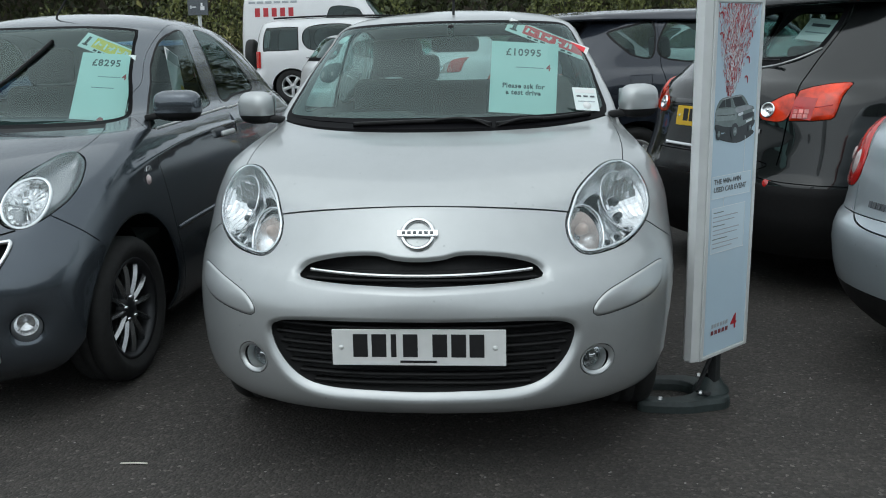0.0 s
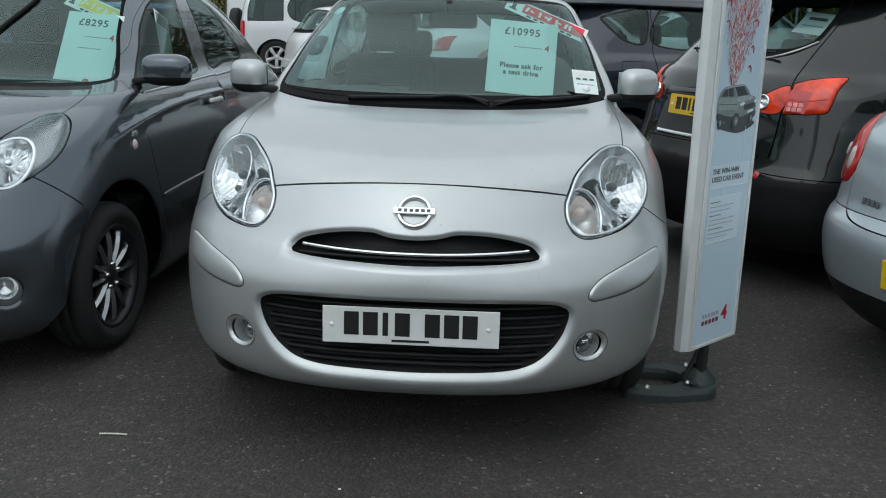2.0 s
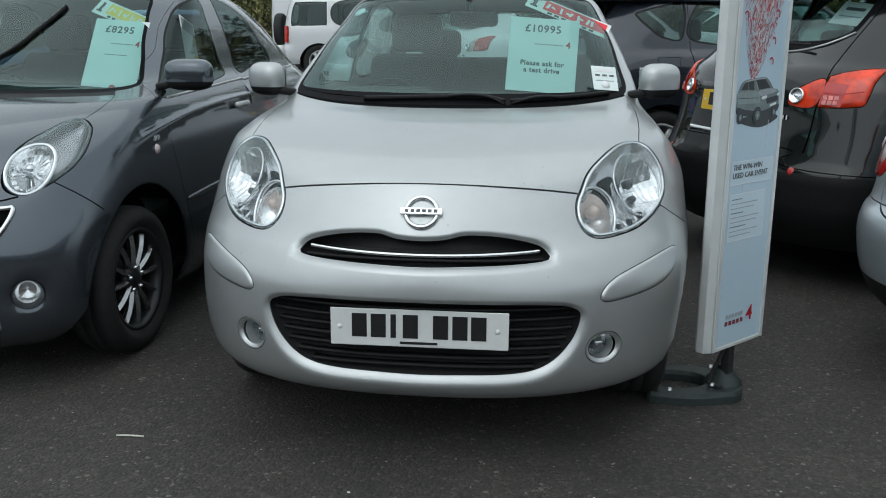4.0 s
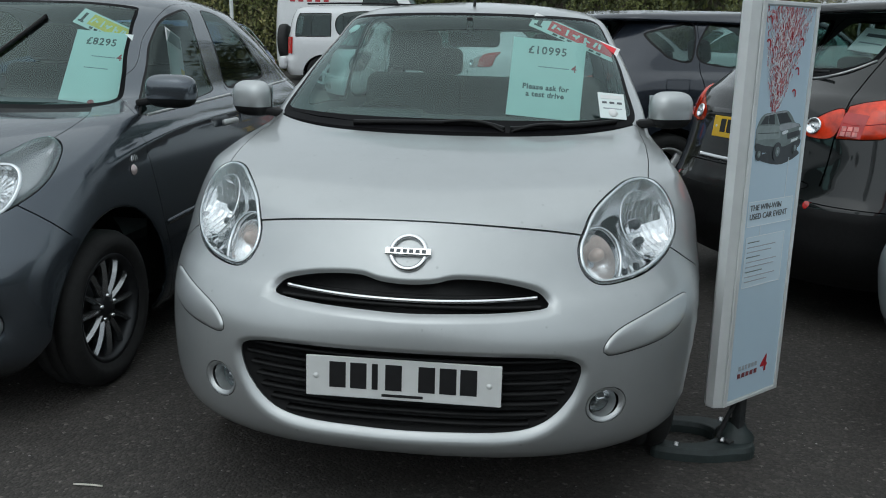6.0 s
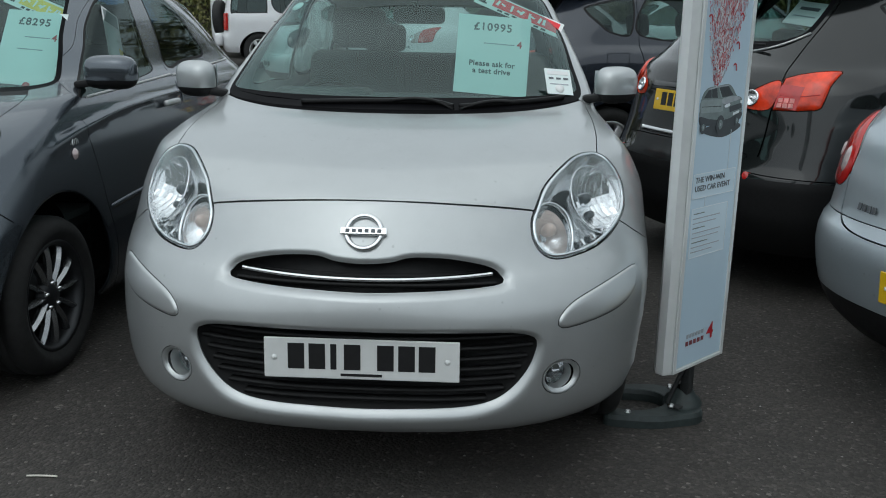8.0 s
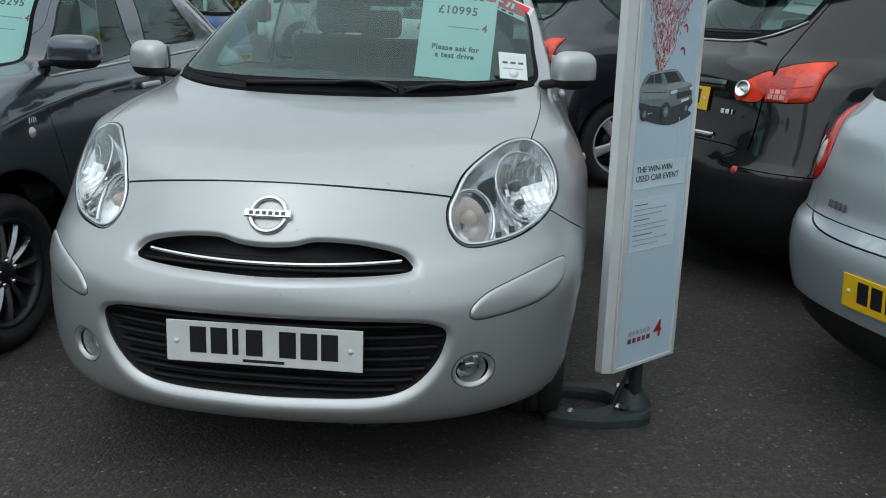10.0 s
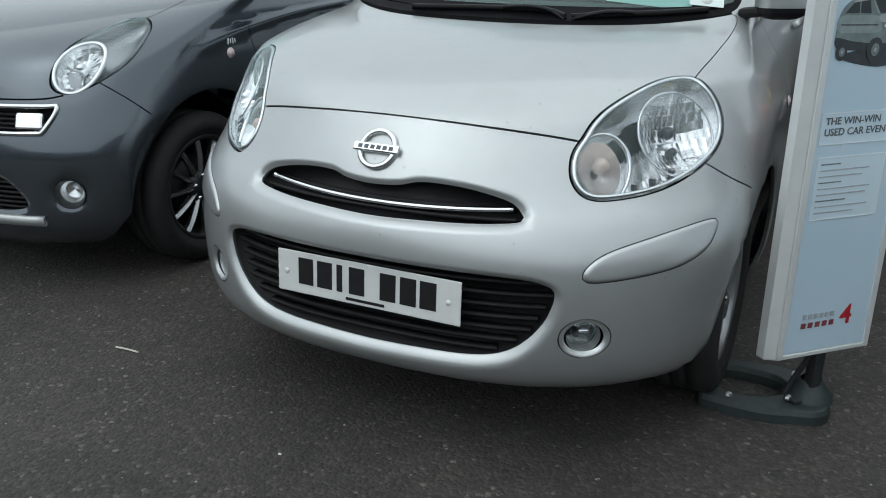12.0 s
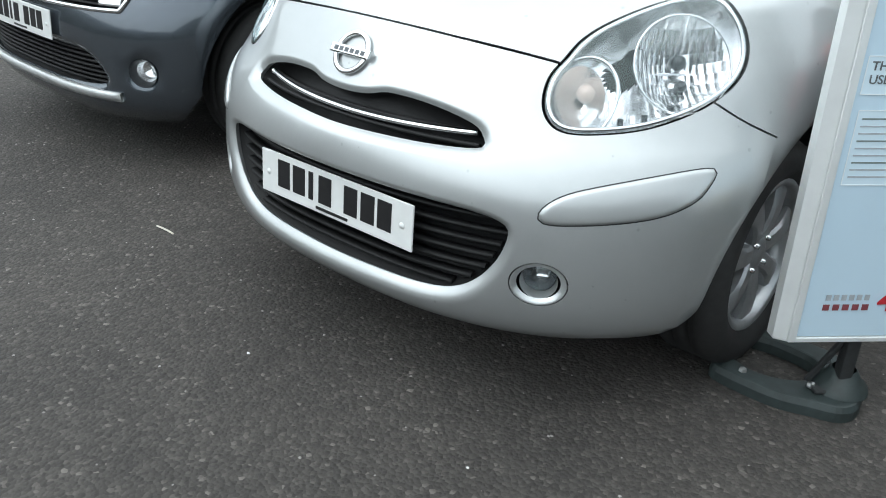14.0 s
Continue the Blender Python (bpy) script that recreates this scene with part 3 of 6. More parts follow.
HATCH_R = [(.2, .13, 3, .5), (.28, .05, 3, .5), (.4, .01, 3.2, .5), (.52, .0, 3.2, .5), (.6, .02, 3.2, .5), (.64, .06, 3.2, .5), (.8, .085, 3, .5), (.93, .12, 3, .5),
          (1.0, .17, 3, .48), (1.2, .33, 3, .42), (1.36, .47, 3, .4), (1.41, .58, 3, .38), (1.44, .8, 2.8, .36), (1.465, 1.3, 2.5, .3), (1.48, 2.0, 2, .02)]
HATCH_F = [(.2, .12, 3, .6), (.3, .02, 3, .6), (.5, 0, 3, .65), (.65, .05, 2.8, .7), (.76, .15, 2.6, .75), (.85, .4, 2.5, .8), (.93, .75, 2.4, .8), (.99, 1.05, 2.6, .5),
          (1.15, 1.3, 2.8, .42), (1.36, 1.65, 3, .38), (1.42, 1.8, 3, .36), (1.455, 2.0, 2.6, .36), (1.48, 2.2, 2, .02)]
SUV_W = [(.3, .84), (.4, .88), (.7, .9), (1.0, .89), (1.08, .86), (1.3, .82), (1.55, .76), (1.64, .70), (1.69, .58), (1.72, .4), (1.74, .02)]
SUV_R = [(.3, .06, 4, .3), (.42, .0, 4, .3), (.62, .0, 4, .3), (.7, .05, 4, .3), (1.0, .06, 4, .3), (1.3, .10, 4, .3), (1.55, .18, 4, .3), (1.64, .24, 4, .3), (1.69, .4, 3.5, .3), (1.72, .9, 3, .3), (1.74, 2.2, 2, .02)]
SUV_F = [(.3, .1, 3, .5), (.5, 0, 3, .5), (.8, .03, 3, .5), (.98, .12, 3, .6), (1.05, .6, 3, .6), (1.09, 1.1, 3, .4), (1.3, 1.3, 3, .4), (1.6, 1.6, 3, .4), (1.68, 1.75, 3, .4), (1.72, 2.0, 2.6, .3), (1.74, 2.2, 2, .02)]
VAN_W = [(.3, .88), (.45, .94), (.9, .97), (1.3, .96), (1.8, .92), (2.2, .86), (2.35, .78), (2.42, .6), (2.45, .3), (2.46, .02)]
VAN_R = [(.3, .06, 6, .2), (.5, .0, 6, .2), (1.0, .0, 6, .2), (1.8, .04, 6, .2), (2.25, .1, 6, .2), (2.38, .2, 5, .2), (2.43, .6, 4, .3), (2.46, 1.9, 2, .02)]
VAN_F = [(.3, .1, 3, .5), (.5, 0, 3, .5), (.85, .05, 3, .5), (1.05, .25, 3, .5), (1.2, .55, 3, .45), (1.7, 1.0, 3, .4), (2.1, 1.35, 3.2, .35), (2.3, 1.6, 3.4, .3), (2.4, 1.9, 3.4, .3), (2.44, 2.2, 3, .3), (2.46, 2.45, 2, .02)]

# ---- cars: what they share ----
def wheel(parent, x, y, radius, rim_r, style, spokes, bright):
    """Tyre with rim, spokes, hub and brake disc, its outer face away from the car's middle."""
    sgn = 1 if x > 0 else -1
    m = pose(x, y, radius, 0, 90 * sgn, 0)
    w, r, q = 0.095, radius, rim_r
    prof = [(q - .01, -w * .8), (q + .012, -w * .92), (q + .04, -w), (r - .035, -w), (r - .012, -w * .86), (r, -w * .6), (r, -.028), (r - .008, -.026), (r - .008, -.02), (r, -.018),
            (r, .018), (r - .008, .02), (r - .008, .026), (r, .028), (r, w * .6), (r - .012, w * .86), (r - .035, w), (r - .055, w * 1.03), (q + .03, w * .97), (q + .01, w * .86), (q - .006, w * .72)]
    vs, fs = lathe(prof, 56, m)
    tyre = part("wheel", vs, fs, RUBBER, parent, "black rubber tyre")
    lipm = bright if style != "multi" else DARKALLOY
    vs, fs = lathe([(q + .008, w * .80), (q + .004, w * .86), (q - .010, w * .80), (q - .016, w * .5), (q - .03, 0), (q - .03, -w * .7)], 48, m)
    part("rim", vs, fs, lipm, tyre, "metal wheel rim")
    vs, fs = lathe([(0.0, -.0), (.12, 0), (.12, -.02), (0, -.02)], 32, m @ pose(0, 0, .005))
    part("brake_disc", vs, fs, DARKALLOY, tyre, "dark brake disc")
    for i in range(spokes):
        a = 360 * i / spokes
        bm = bmesh.new()
        n = 7
        rows = []
        for k in range(n):
            f = k / (n - 1)
            rr = 0.03 + (q - .012 - 0.03) * f
            half = {"multi": .0115 - .002 * f + .004 * (f > .9), "blade": .028 - .008 * math.sin(math.pi * f) + .014 * f, "five": .026 + .012 * f}[style]
            zz = w * (.62 + .12 * math.sin(math.pi * f * .9))
            cut = ((-1, 1, .03), (-1, 1, .014), (-1, .2, 0), (1, .2, 0), (1, 1, .014), (1, 1, .03)) if style == "multi" else ((-1, 1, .03), (-1, 1, .008), (-1, .7, 0), (1, .7, 0), (1, 1, .008), (1, 1, .03))
            row = [bm.verts.new((rr, s * half * c, zz - d)) for s, c, d in cut]
            rows.append(row)
        for a0, b0 in zip(rows, rows[1:]):
            for j in range(5):
                bm.faces.new((a0[j], a0[j + 1], b0[j + 1], b0[j]))
        bm.transform(m @ pose(0, 0, 0, 0, 0, a))
        bmesh.ops.recalc_face_normals(bm, faces=bm.faces)
        bpart("spoke", bm, bright, tyre, smooth=style != "multi")
    vs, fs = lathe([(0, w * .72), (.022, w * .72), (.030, w * .68), (.062, w * .6), (.066, w * .3)], 24, m)
    part("hub_cap", vs, fs, bright if style != "multi" else DARKALLOY, tyre)
    for i in range(4 if style == "blade" else 5):
        a = 2 * math.pi * (i + .5) / (4 if style == "blade" else 5)
        vs, fs = lathe([(0, .012), (.007, .011), (.009, 0)], 6, m @ pose(.048 * math.cos(a), .048 * math.sin(a), w * .64))
        part("wheel_nut", vs, fs, CHROME, tyre)
    return tyre


def arch_line(shell, y, z, r, sign, low=None):
    """A wheel arch's outline in the domain, open at the sill."""
    z0 = shell.z[0]
    pts = []
    for a in np.linspace(0, math.pi, 40):
        pts.append((y - r * math.cos(a), z + r * math.sin(a)))
    pts = [(pts[0][0], z0)] + [p for p in pts if p[1] > z0 + .004] + [(pts[-1][0], z0)]
    loop = np.array([shell.side(a, b, 1) for a, b in pts])
    return straight_line(loop, 0.02) * [sign, 1]


def arch_liner(parent, x, y, r):
    """The upper part of a wheel housing, open towards the outside."""
    sgn = 1 if x > 0 else -1
    vs, fs = lathe([(.02, -.02), (r, -.02), (r, .20)], 36, pose(x - sgn * .24, y, .30, 0, 90 * sgn, 0))
    fs = [f for f in fs if min(vs[i].z for i in f) > .22]
    part("arch_liner", vs, fs, PLASTIC, parent, "black wheel arch liner")


def cabin(parent, length, hw, dash_y, seat_y, floor_z, wheel_x, turned=False):
    """Floor, dashboard, seats and steering wheel seen through the glass; turned for a car whose tail lies at y = 0."""
    before = set(bpy.data.objects.keys())
    bm = bmesh.new()
    slab(bm, (hw * 1.66, length - 1.1, .35), pose(0, length / 2 + .05, floor_z + .1), .05)
    bpart("cabin_floor", bm, TRIM, parent)
    bm = bmesh.new()
    slab(bm, (hw * 1.76, .42, .26), pose(0, dash_y + .05, .90), .08, 4)
    slab(bm, (.42, .2, .10), pose(wheel_x, dash_y + .12, 1.0), .045, 4)
    bpart("dashboard", bm, DASH, parent, "dark grained dashboard", True)
    vs, fs = lathe([(.185 + .015 * math.cos(a), .015 * math.sin(a)) for a in np.linspace(0, 2 * math.pi, 10, False)], 36, pose(wheel_x, dash_y + .38, .90, -62), True)
    sw = part("steering_wheel", vs, fs, PLASTIC, parent, "dark steering wheel")
    bm = bmesh.new()
    slab(bm, (.34, .045, .03), pose(wheel_x, dash_y + .38, .90, -62), .012)
    slab(bm, (.12, .14, .05), pose(wheel_x, dash_y + .37, .89, -62), .025)
    bpart("steering_hub", bm, PLASTIC, sw, smooth=True)
    for sx in (-.36, .36):
        bm = bmesh.new()
        slab(bm, (.50, .54, .16), pose(sx, seat_y, .52, 6), .06, 3)
        seat = bpart("seat", bm, CLOTH, parent, "dark cloth front seat", True)
        bm = bmesh.new()
        slab(bm, (.48, .14, .62), pose(sx, seat_y + .36, .86, -14), .06, 4)
        bpart("backrest", bm, CLOTH, seat, smooth=True)
        bm = bmesh.new()
        slab(bm, (.27, .10, .20), pose(sx, seat_y + .48, 1.27, -10), .045, 4)
        bpart("headrest", bm, CLOTH, seat, smooth=True)
    bm = bmesh.new()
    slab(bm, (hw * 1.5, .16, .56), pose(0, seat_y + 1.22, .84, -16), .06, 3)
    slab(bm, (hw * 1.5, .5, .16), pose(0, seat_y + .92, .52, 4), .06, 3)
    back = bpart("rear_bench", bm, CLOTH, parent, "dark cloth rear bench", True)
    for sx in (-.33, .33):
        bm = bmesh.new()
        slab(bm, (.25, .09, .16), pose(sx, seat_y + 1.31, 1.2, -10), .04, 3)
        bpart("headrest", bm, CLOTH, back, smooth=True)
    if turned:
        for key in bpy.data.objects.keys():
            if key not in before:
                bpy.data.objects[key].data.transform(pose(0, length, 0, 0, 0, 180))


def split_car(name, m, label, group, front, rear, length, paint, front_fields, rear_fields, grid, glass=WINDOW, lining=True, plan=None):
    """A car's body from its two halves, cut into panels. The fields give key: (name, material, label)."""
    car = thing(name, m, label, "car", group)
    halves = ((front, Matrix(), front_fields), (rear, pose(0, length, 0, 0, 0, 180), rear_fields))
    for shell, hm, (fields, reliefs, rings, names) in halves:
        made = half_body(shell, hm, fields, reliefs, grid, rings)
        for key, (v, f, n) in made.items():
            nm, mat, lab = names.get(key, (key.rstrip("_lr"), paint, ""))
            ob = part(nm, v, f, mat, car, lab, n)
        if lining:
            v, f, n = made["body"]
            v = v - n * 0.022
            keep = [q for q in f if len(q) == 3 and min(v[i][2] for i in q) > 1.0]
            part("headlining", v, [q[::-1] for q in keep], LINING, car)
    # dark structure behind the gaps and grilles
    vs, fs = [], []
    for shell, hm, _ in halves:
        us, zs = np.linspace(-1, 1, 41) * shell.girth, np.linspace(.0, np.interp(.93, shell.z, shell.v), 12)
        p = np.stack(np.meshgrid(us, zs), -1).reshape(-1, 2)
        s, n = shell.at(p), shell.spread(p)[2]
        q = s - n * .07
        q[:, 0] *= .96
        rot = np.array(hm.to_3x3())
        q = q @ rot.T + np.array(hm.translation)
        k0 = len(vs)
        vs += list(q)
        wy = plan["wheels"][0] if hm == Matrix() else length - plan["wheels"][1]
        for j in range(11):
            for i in range(40):
                f = [k0 + j * 41 + i, k0 + j * 41 + i + 1, k0 + (j + 1) * 41 + i + 1, k0 + (j + 1) * 41 + i]
                c = sum(vs[a] for a in f) / 4
                if abs(c[0]) > .55 and math.hypot(c[1] - (plan["wheels"][0] if hm == Matrix() else plan["wheels"][1]), c[2] - .3) < plan["arch"] + .06:
                    continue
                fs.append(f)
    part("underbody", vs, fs, PLASTIC, car, "black structure under the panels")
    for wy in plan["wheels"]:
        for sx in (-1, 1):
            x = sx * (plan["half"] - .125)
            wheel(car, x, wy, plan["radius"], plan["rim"], plan["style"], plan["spokes"], plan["bright"])
            arch_liner(car, x, wy, plan["arch"] + .005)
    return car


def glazing(shell, screen, side, frit=.03, base=.045):
    """Windscreen or rear window with its black border, and side windows, as fields."""
    half = np.array([shell.front(x, z) for x, z in screen])
    loop = smooth_line(np.vstack([half, mirrored(half)[::-1][1:-1]]), .02)
    inner = grown(loop, -frit)
    inner[:, 1] += base * np.clip(1 - (inner[:, 1] - loop[:, 1].min()) / .14, 0, 1)
    fields = [("screen_border", loop), ("screen", inner)]
    for sgn in (1, -1):
        for k, outline in enumerate(side):
            l = smooth_line([shell.side(y, z, sgn) for y, z in outline], .02)
            fields += [("window_seal" + ("_r" if sgn > 0 else "_l"), l), ("side_window" + str(k) + ("_r" if sgn > 0 else "_l"), grown(l, -.018))]
    return fields


GLASS_NAMES = {"screen_border": ("screen_border", GLOSSB, "black printed border of the glass"), "screen": ("windscreen", WINDOW, "green-tinted windscreen glass")}
for _s in "rl":
    GLASS_NAMES["window_seal_" + _s] = ("window_seal", PLASTIC, "")
    for _k in range(3):
        GLASS_NAMES["side_window%d_%s" % (_k, _s)] = ("side_window", WINDOW, "green-tinted side window")


def lamp_bowl(shell, hm, loop, deep, car, name, seed, material=None, scales=(.985, .94, .82, .6, .3, .06), drops=(.08, .45, .75, .92, 1.0, 1.02), jitter=1.0):
    """A faceted chrome bowl behind a lens."""
    rng = random.Random(seed)
    loop = np.asarray(loop)[:: max(len(loop) // 60, 1)]
    c, n = loop.mean(0), len(loop)
    vs = []
    for k, (s, d) in enumerate(zip(scales, drops)):
        p = c + (loop - c) * s
        jig = np.array([[(.055 if i % 2 else -.055) * (0 < k < 5) + rng.uniform(-.05, .05) * (0 < k) for i in range(n)]]).T
        vs += list(shell.at(p) - shell.spread(p)[2] * (deep * d) - shell.spread(p)[2] * jig * deep * .35 * jitter)
    rot = np.array(hm.to_3x3())
    vs = [v @ rot.T + np.array(hm.translation) for v in vs]
    fs = [(k * n + i, k * n + (i + 1) % n, (k + 1) * n + (i + 1) % n, (k + 1) * n + i) for k in range(len(scales) - 1) for i in range(n)]
    fs.append(tuple(range((len(scales) - 1) * n, len(scales) * n)))
    return part(name, vs, fs, material or REFLECTOR, car, "faceted lamp bowl", smooth=jitter < .5)


def on_shell(shell, hm, place, lift=0.0):
    """A frame on the surface: x along the girth, y up the body, z outwards."""
    p = np.array([place])
    tu, tv, n = (a[0] for a in shell.spread(p))
    x, z = Vector(tu).normalized(), Vector(n)
    y = z.cross(x)
    s = Vector(shell.at(p)[0]) + z * lift
    return hm @ Matrix(((x.x, y.x, z.x, s.x), (x.y, y.y, z.y, s.y), (x.z, y.z, z.z, s.z), (0, 0, 0, 1)))


def number_plate(parent, m, ground, name="number_plate"):
    """A plate of 520 x 111 mm facing m's z, its characters plain bars."""
    bm = bmesh.new()
    slab(bm, (.52, .111, .006), m, .0025)
    pl = bpart(name, bm, ground, parent, "%s number plate with black bars" % ("white" if ground == PLATEW else "yellow"))
    xs = [-.168, -.112, -.068, -.018, .070, .126, .180]
    for i, x in enumerate(xs):
        bm = bmesh.new()
        w = .016 if i == 2 else .044
        slab(bm, (w, .070, .002), m @ pose(x - .006, .006, .0036), .0006)
        bpart("bar", bm, INK, pl)
    bm = bmesh.new()
    slab(bm, (.11, .007, .002), m @ pose(0, -.043, .0036))
    bpart("dealer_bar", bm, INK, pl)
    for x in (-.232, .228):
        vs, fs = lathe([(0, .0075), (.005, .0068), (.008, .0035)], 12, m @ pose(x, 0, 0))
        part("plate_screw", vs, fs, PLATEW, pl)
    return pl


def door_mirror(parent, m, sgn, paint, half=(.078, .066), sweep=0):
    """A door mirror: painted cap, dark lower half and foot. m: at the foot, x outwards."""
    bm = bmesh.new()
    bmesh.ops.create_uvsphere(bm, u_segments=24, v_segments=14, radius=1)
    for v in bm.verts:
        x, y, z = v.co
        f = lambda q, e: math.copysign(abs(q) ** e, q)
        v.co = (f(x, .6) * half[0], f(y, .75) * (.062 if y < 0 else .03), f(z, .62) * half[1])
    low = bm.copy()
    bmesh.ops.bisect_plane(bm, geom=bm.verts[:] + bm.edges[:] + bm.faces[:], plane_co=(0, 0, -.03), plane_no=(0, 0, -1), clear_outer=True)
    bmesh.ops.bisect_plane(low, geom=low.verts[:] + low.edges[:] + low.faces[:], plane_co=(0, 0, -.031), plane_no=(0, 0, 1), clear_outer=True)
    at = m @ pose(sgn * (.022 + half[0] * math.cos(radians(sweep))), .5 * half[0] * math.sin(radians(sweep)), .066, 0, 0, sgn * sweep)
    bm.transform(at)
    low.transform(at @ Matrix.Diagonal((.985, .985, 1, 1)))
    mir = bpart("door_mirror", bm, paint, parent, "painted door mirror cap", True)
    slab(low, (.12, .05, .03), m @ pose(sgn * .035, .0, .022, 0, -8 * sgn, 0), .012)
    bpart("mirror_foot", low, PLASTIC, mir, "black mirror foot", True)
    bm = bmesh.new()
    slab(bm, (.135, .004, .10), at @ pose(0, .031, 0), .001)
    bpart("mirror_glass", bm, CHROME, mir)
    return mir


def wiper_on(parent, shell, path, arm):
    """A wiper blade lying on the glass along a path of the domain, its arm over the part up to arm."""
    q = smooth_line(path, .02, False)
    p, n = shell.at(q), shell.spread(q)[2]
    vs, fs = swept(p + n * .010, n, [(-.006, -.010), (.006, -.010), (.004, .006), (-.004, .006)])
    w = part("wiper", vs, fs, PLASTIC, parent, "black windscreen wiper")
    k = max(4, int(len(q) * arm))
    f = np.linspace(0, 1, k)[:, None]
    vs, fs = swept(p[:k] + n[:k] * (.012 + .012 * np.sin(math.pi * f)) + np.array([0, 0, -.012]) * (1 - f), n[:k], [(-.007, -.004), (.007, -.004), (.005, .004), (-.005, .004)])
    part("wiper_arm", vs, fs, PLASTIC, w)
    return w

# ---- cards behind the glass ----
def sheet(name, m, w, h, material, label, category="card", thick=.002):
    """A stiff card as a thing of its own, facing m's z."""
    t = thing(name, m, label, category)
    bm = bmesh.new()
    slab(bm, (w, h, thick), Matrix(), .0006, 1)
    bpart("card", bm, material, t)
    return t


def bar(parent, x, y, w, h, material, name="bar", z=.0016, roll=0):
    bm = bmesh.new()
    slab(bm, (w, h, .0008), pose(x, y, z, 0, 0, roll))
    return bpart(name, bm, material, parent)


def price_card(m, w, h, price, invite, grey=GREYINK):
    t = sheet("price_card", m, w, h, PAPER, "pale green price card leaning behind the windscreen", "price card")
    writing(price, h * .138, grey, t, pose(-.02 * w, .35 * h, .0016), spacing=1.15, bold=.022)
    bar(t, .08 * w, .145 * h, .42 * w, .012 * h, PALEINK, "logo_bar")
    writing("4", h * .13, REDINK, t, pose(.36 * w, .15 * h, .0016), "numeral")
    if invite:
        writing("Please ask for\na test drive", h * .092, grey, t, pose(0, -.165 * h, .0016), spacing=1.08, bold=.03)
    else:
        bar(t, 0, -.02 * h, .42 * w, .012 * h, PALEINK, "small_print")
    return t


def sash(m, w, h, ground, mark, label):
    """A slanting strip stuck inside the top of the windscreen, its writing plain bars."""
    t = sheet("offer_sticker", m, w, h, WHITEPAPER, label, "sticker", .001)
    bar(t, .08 * w, .06 * h, .76 * w, .66 * h, ground, "band")
    for x, ww, lean, up in ((-.25, .030, -12, .34), (-.19, .050, 70, .10), (-.09, .026, 4, .40), (.0, .060, 84, .12), (.03, .028, -22, .30), (.12, .028, 10, .36), (.155, .05, 80, .10), (.24, .030, -8, .36), (.29, .030, 8, .34)):
        bar(t, x * w, .05 * h, ww * w, up * h, mark, "mark", .0026, lean if abs(lean) < 45 else lean - 90)
    bar(t, -.41 * w, .02 * h, .045 * w, .56 * h, INK, "mark")
    bar(t, -.41 * w, -.26 * h, .09 * w, .10 * h, INK, "mark")
    for k in range(7):
        bar(t, (-.2 + .085 * k) * w, -.39 * h, .055 * w, .11 * h, INK, "mark", .0018, 6 * (k % 2))
    return t


def glass_cards(m, fr):
    F = fr.front
    g = lambda x, z, lift, roll=0: m @ on_shell(fr, Matrix(), F(x, z), lift) @ pose(0, 0, 0, 0, 0, roll)
    price_card(tilted(m, (.321, 1.445, 1.186), (.288, .015, -.022), (.004, .14, .31), 0), .290, .328, "£10995", True)
    t = sheet("permit_card", tilted(m, (.564, 1.064, 1.120), (.1, .03, -.008), (.0, .10, .12), .012), .098, .108, PAPER, "small pale permit card stuck inside the windscreen")
    bar(t, 0, .036, .080, .016, WHITEPAPER)
    bar(t, 0, -.012, .07, .004, PALEINK)
    for k in range(3):
        bar(t, -.028 + .028 * k, .012, .018, .008, GREYINK, z=.0022)
    vs, fs = lathe([(0, .001), (.017, .001), (.017, 0)], 20, pose(0, -.03, .001))
    part("seal", vs, fs, WHITEPAPER, t)
    sash(tilted(m, (.428, 1.575, 1.358), (.335, -.03, -.135), (.10, .10, .07), .014), .375, .085, SASHRED, WHITEPAPER, "red and white slanting offer sash behind the windscreen")
    t = thing("round_sticker", g(-.50, 1.37, -.006), "small pale round sticker inside the windscreen", "sticker")
    vs, fs = lathe([(0, .001), (.028, .001), (.028, 0)], 24, Matrix.Diagonal((1.25, .9, 1, 1)))
    part("disc", vs, fs, PAPER, t)


def tilted(m, at, along, up, inset):
    """A frame at a place with x along and y near up, set back by inset along its normal."""
    x = Vector(along).normalized()
    z = x.cross(Vector(up)).normalized()
    y = z.cross(x)
    p = Vector(at) - z * inset
    return m @ Matrix(((x.x, y.x, z.x, p.x), (x.y, y.y, z.y, p.y), (x.z, y.z, z.z, p.z), (0, 0, 0, 1)))


# ---- the upright sign ----
def flat_shape(name, outline, z, material, parent, smooth=True, label="", thick=.0006):
    """A thin flat shape on the poster, outline in (along, height)."""
    o = smooth_line(outline, .004) if smooth else np.array(outline, float)
    n = len(o)
    vs = [(x, -z, h) for x, h in o] + [(x, -z + thick, h) for x, h in o]
    area = 0.5 * np.sum(o[:, 0] * np.roll(o[:, 1], -1) - np.roll(o[:, 0], -1) * o[:, 1])
    f = tuple(range(n)) if area > 0 else tuple(range(n - 1, -1, -1))
    return part(name, vs, [f] + [(i, (i + 1) % n, n + (i + 1) % n, n + i) for i in range(n)], material, parent, label, smooth=False)


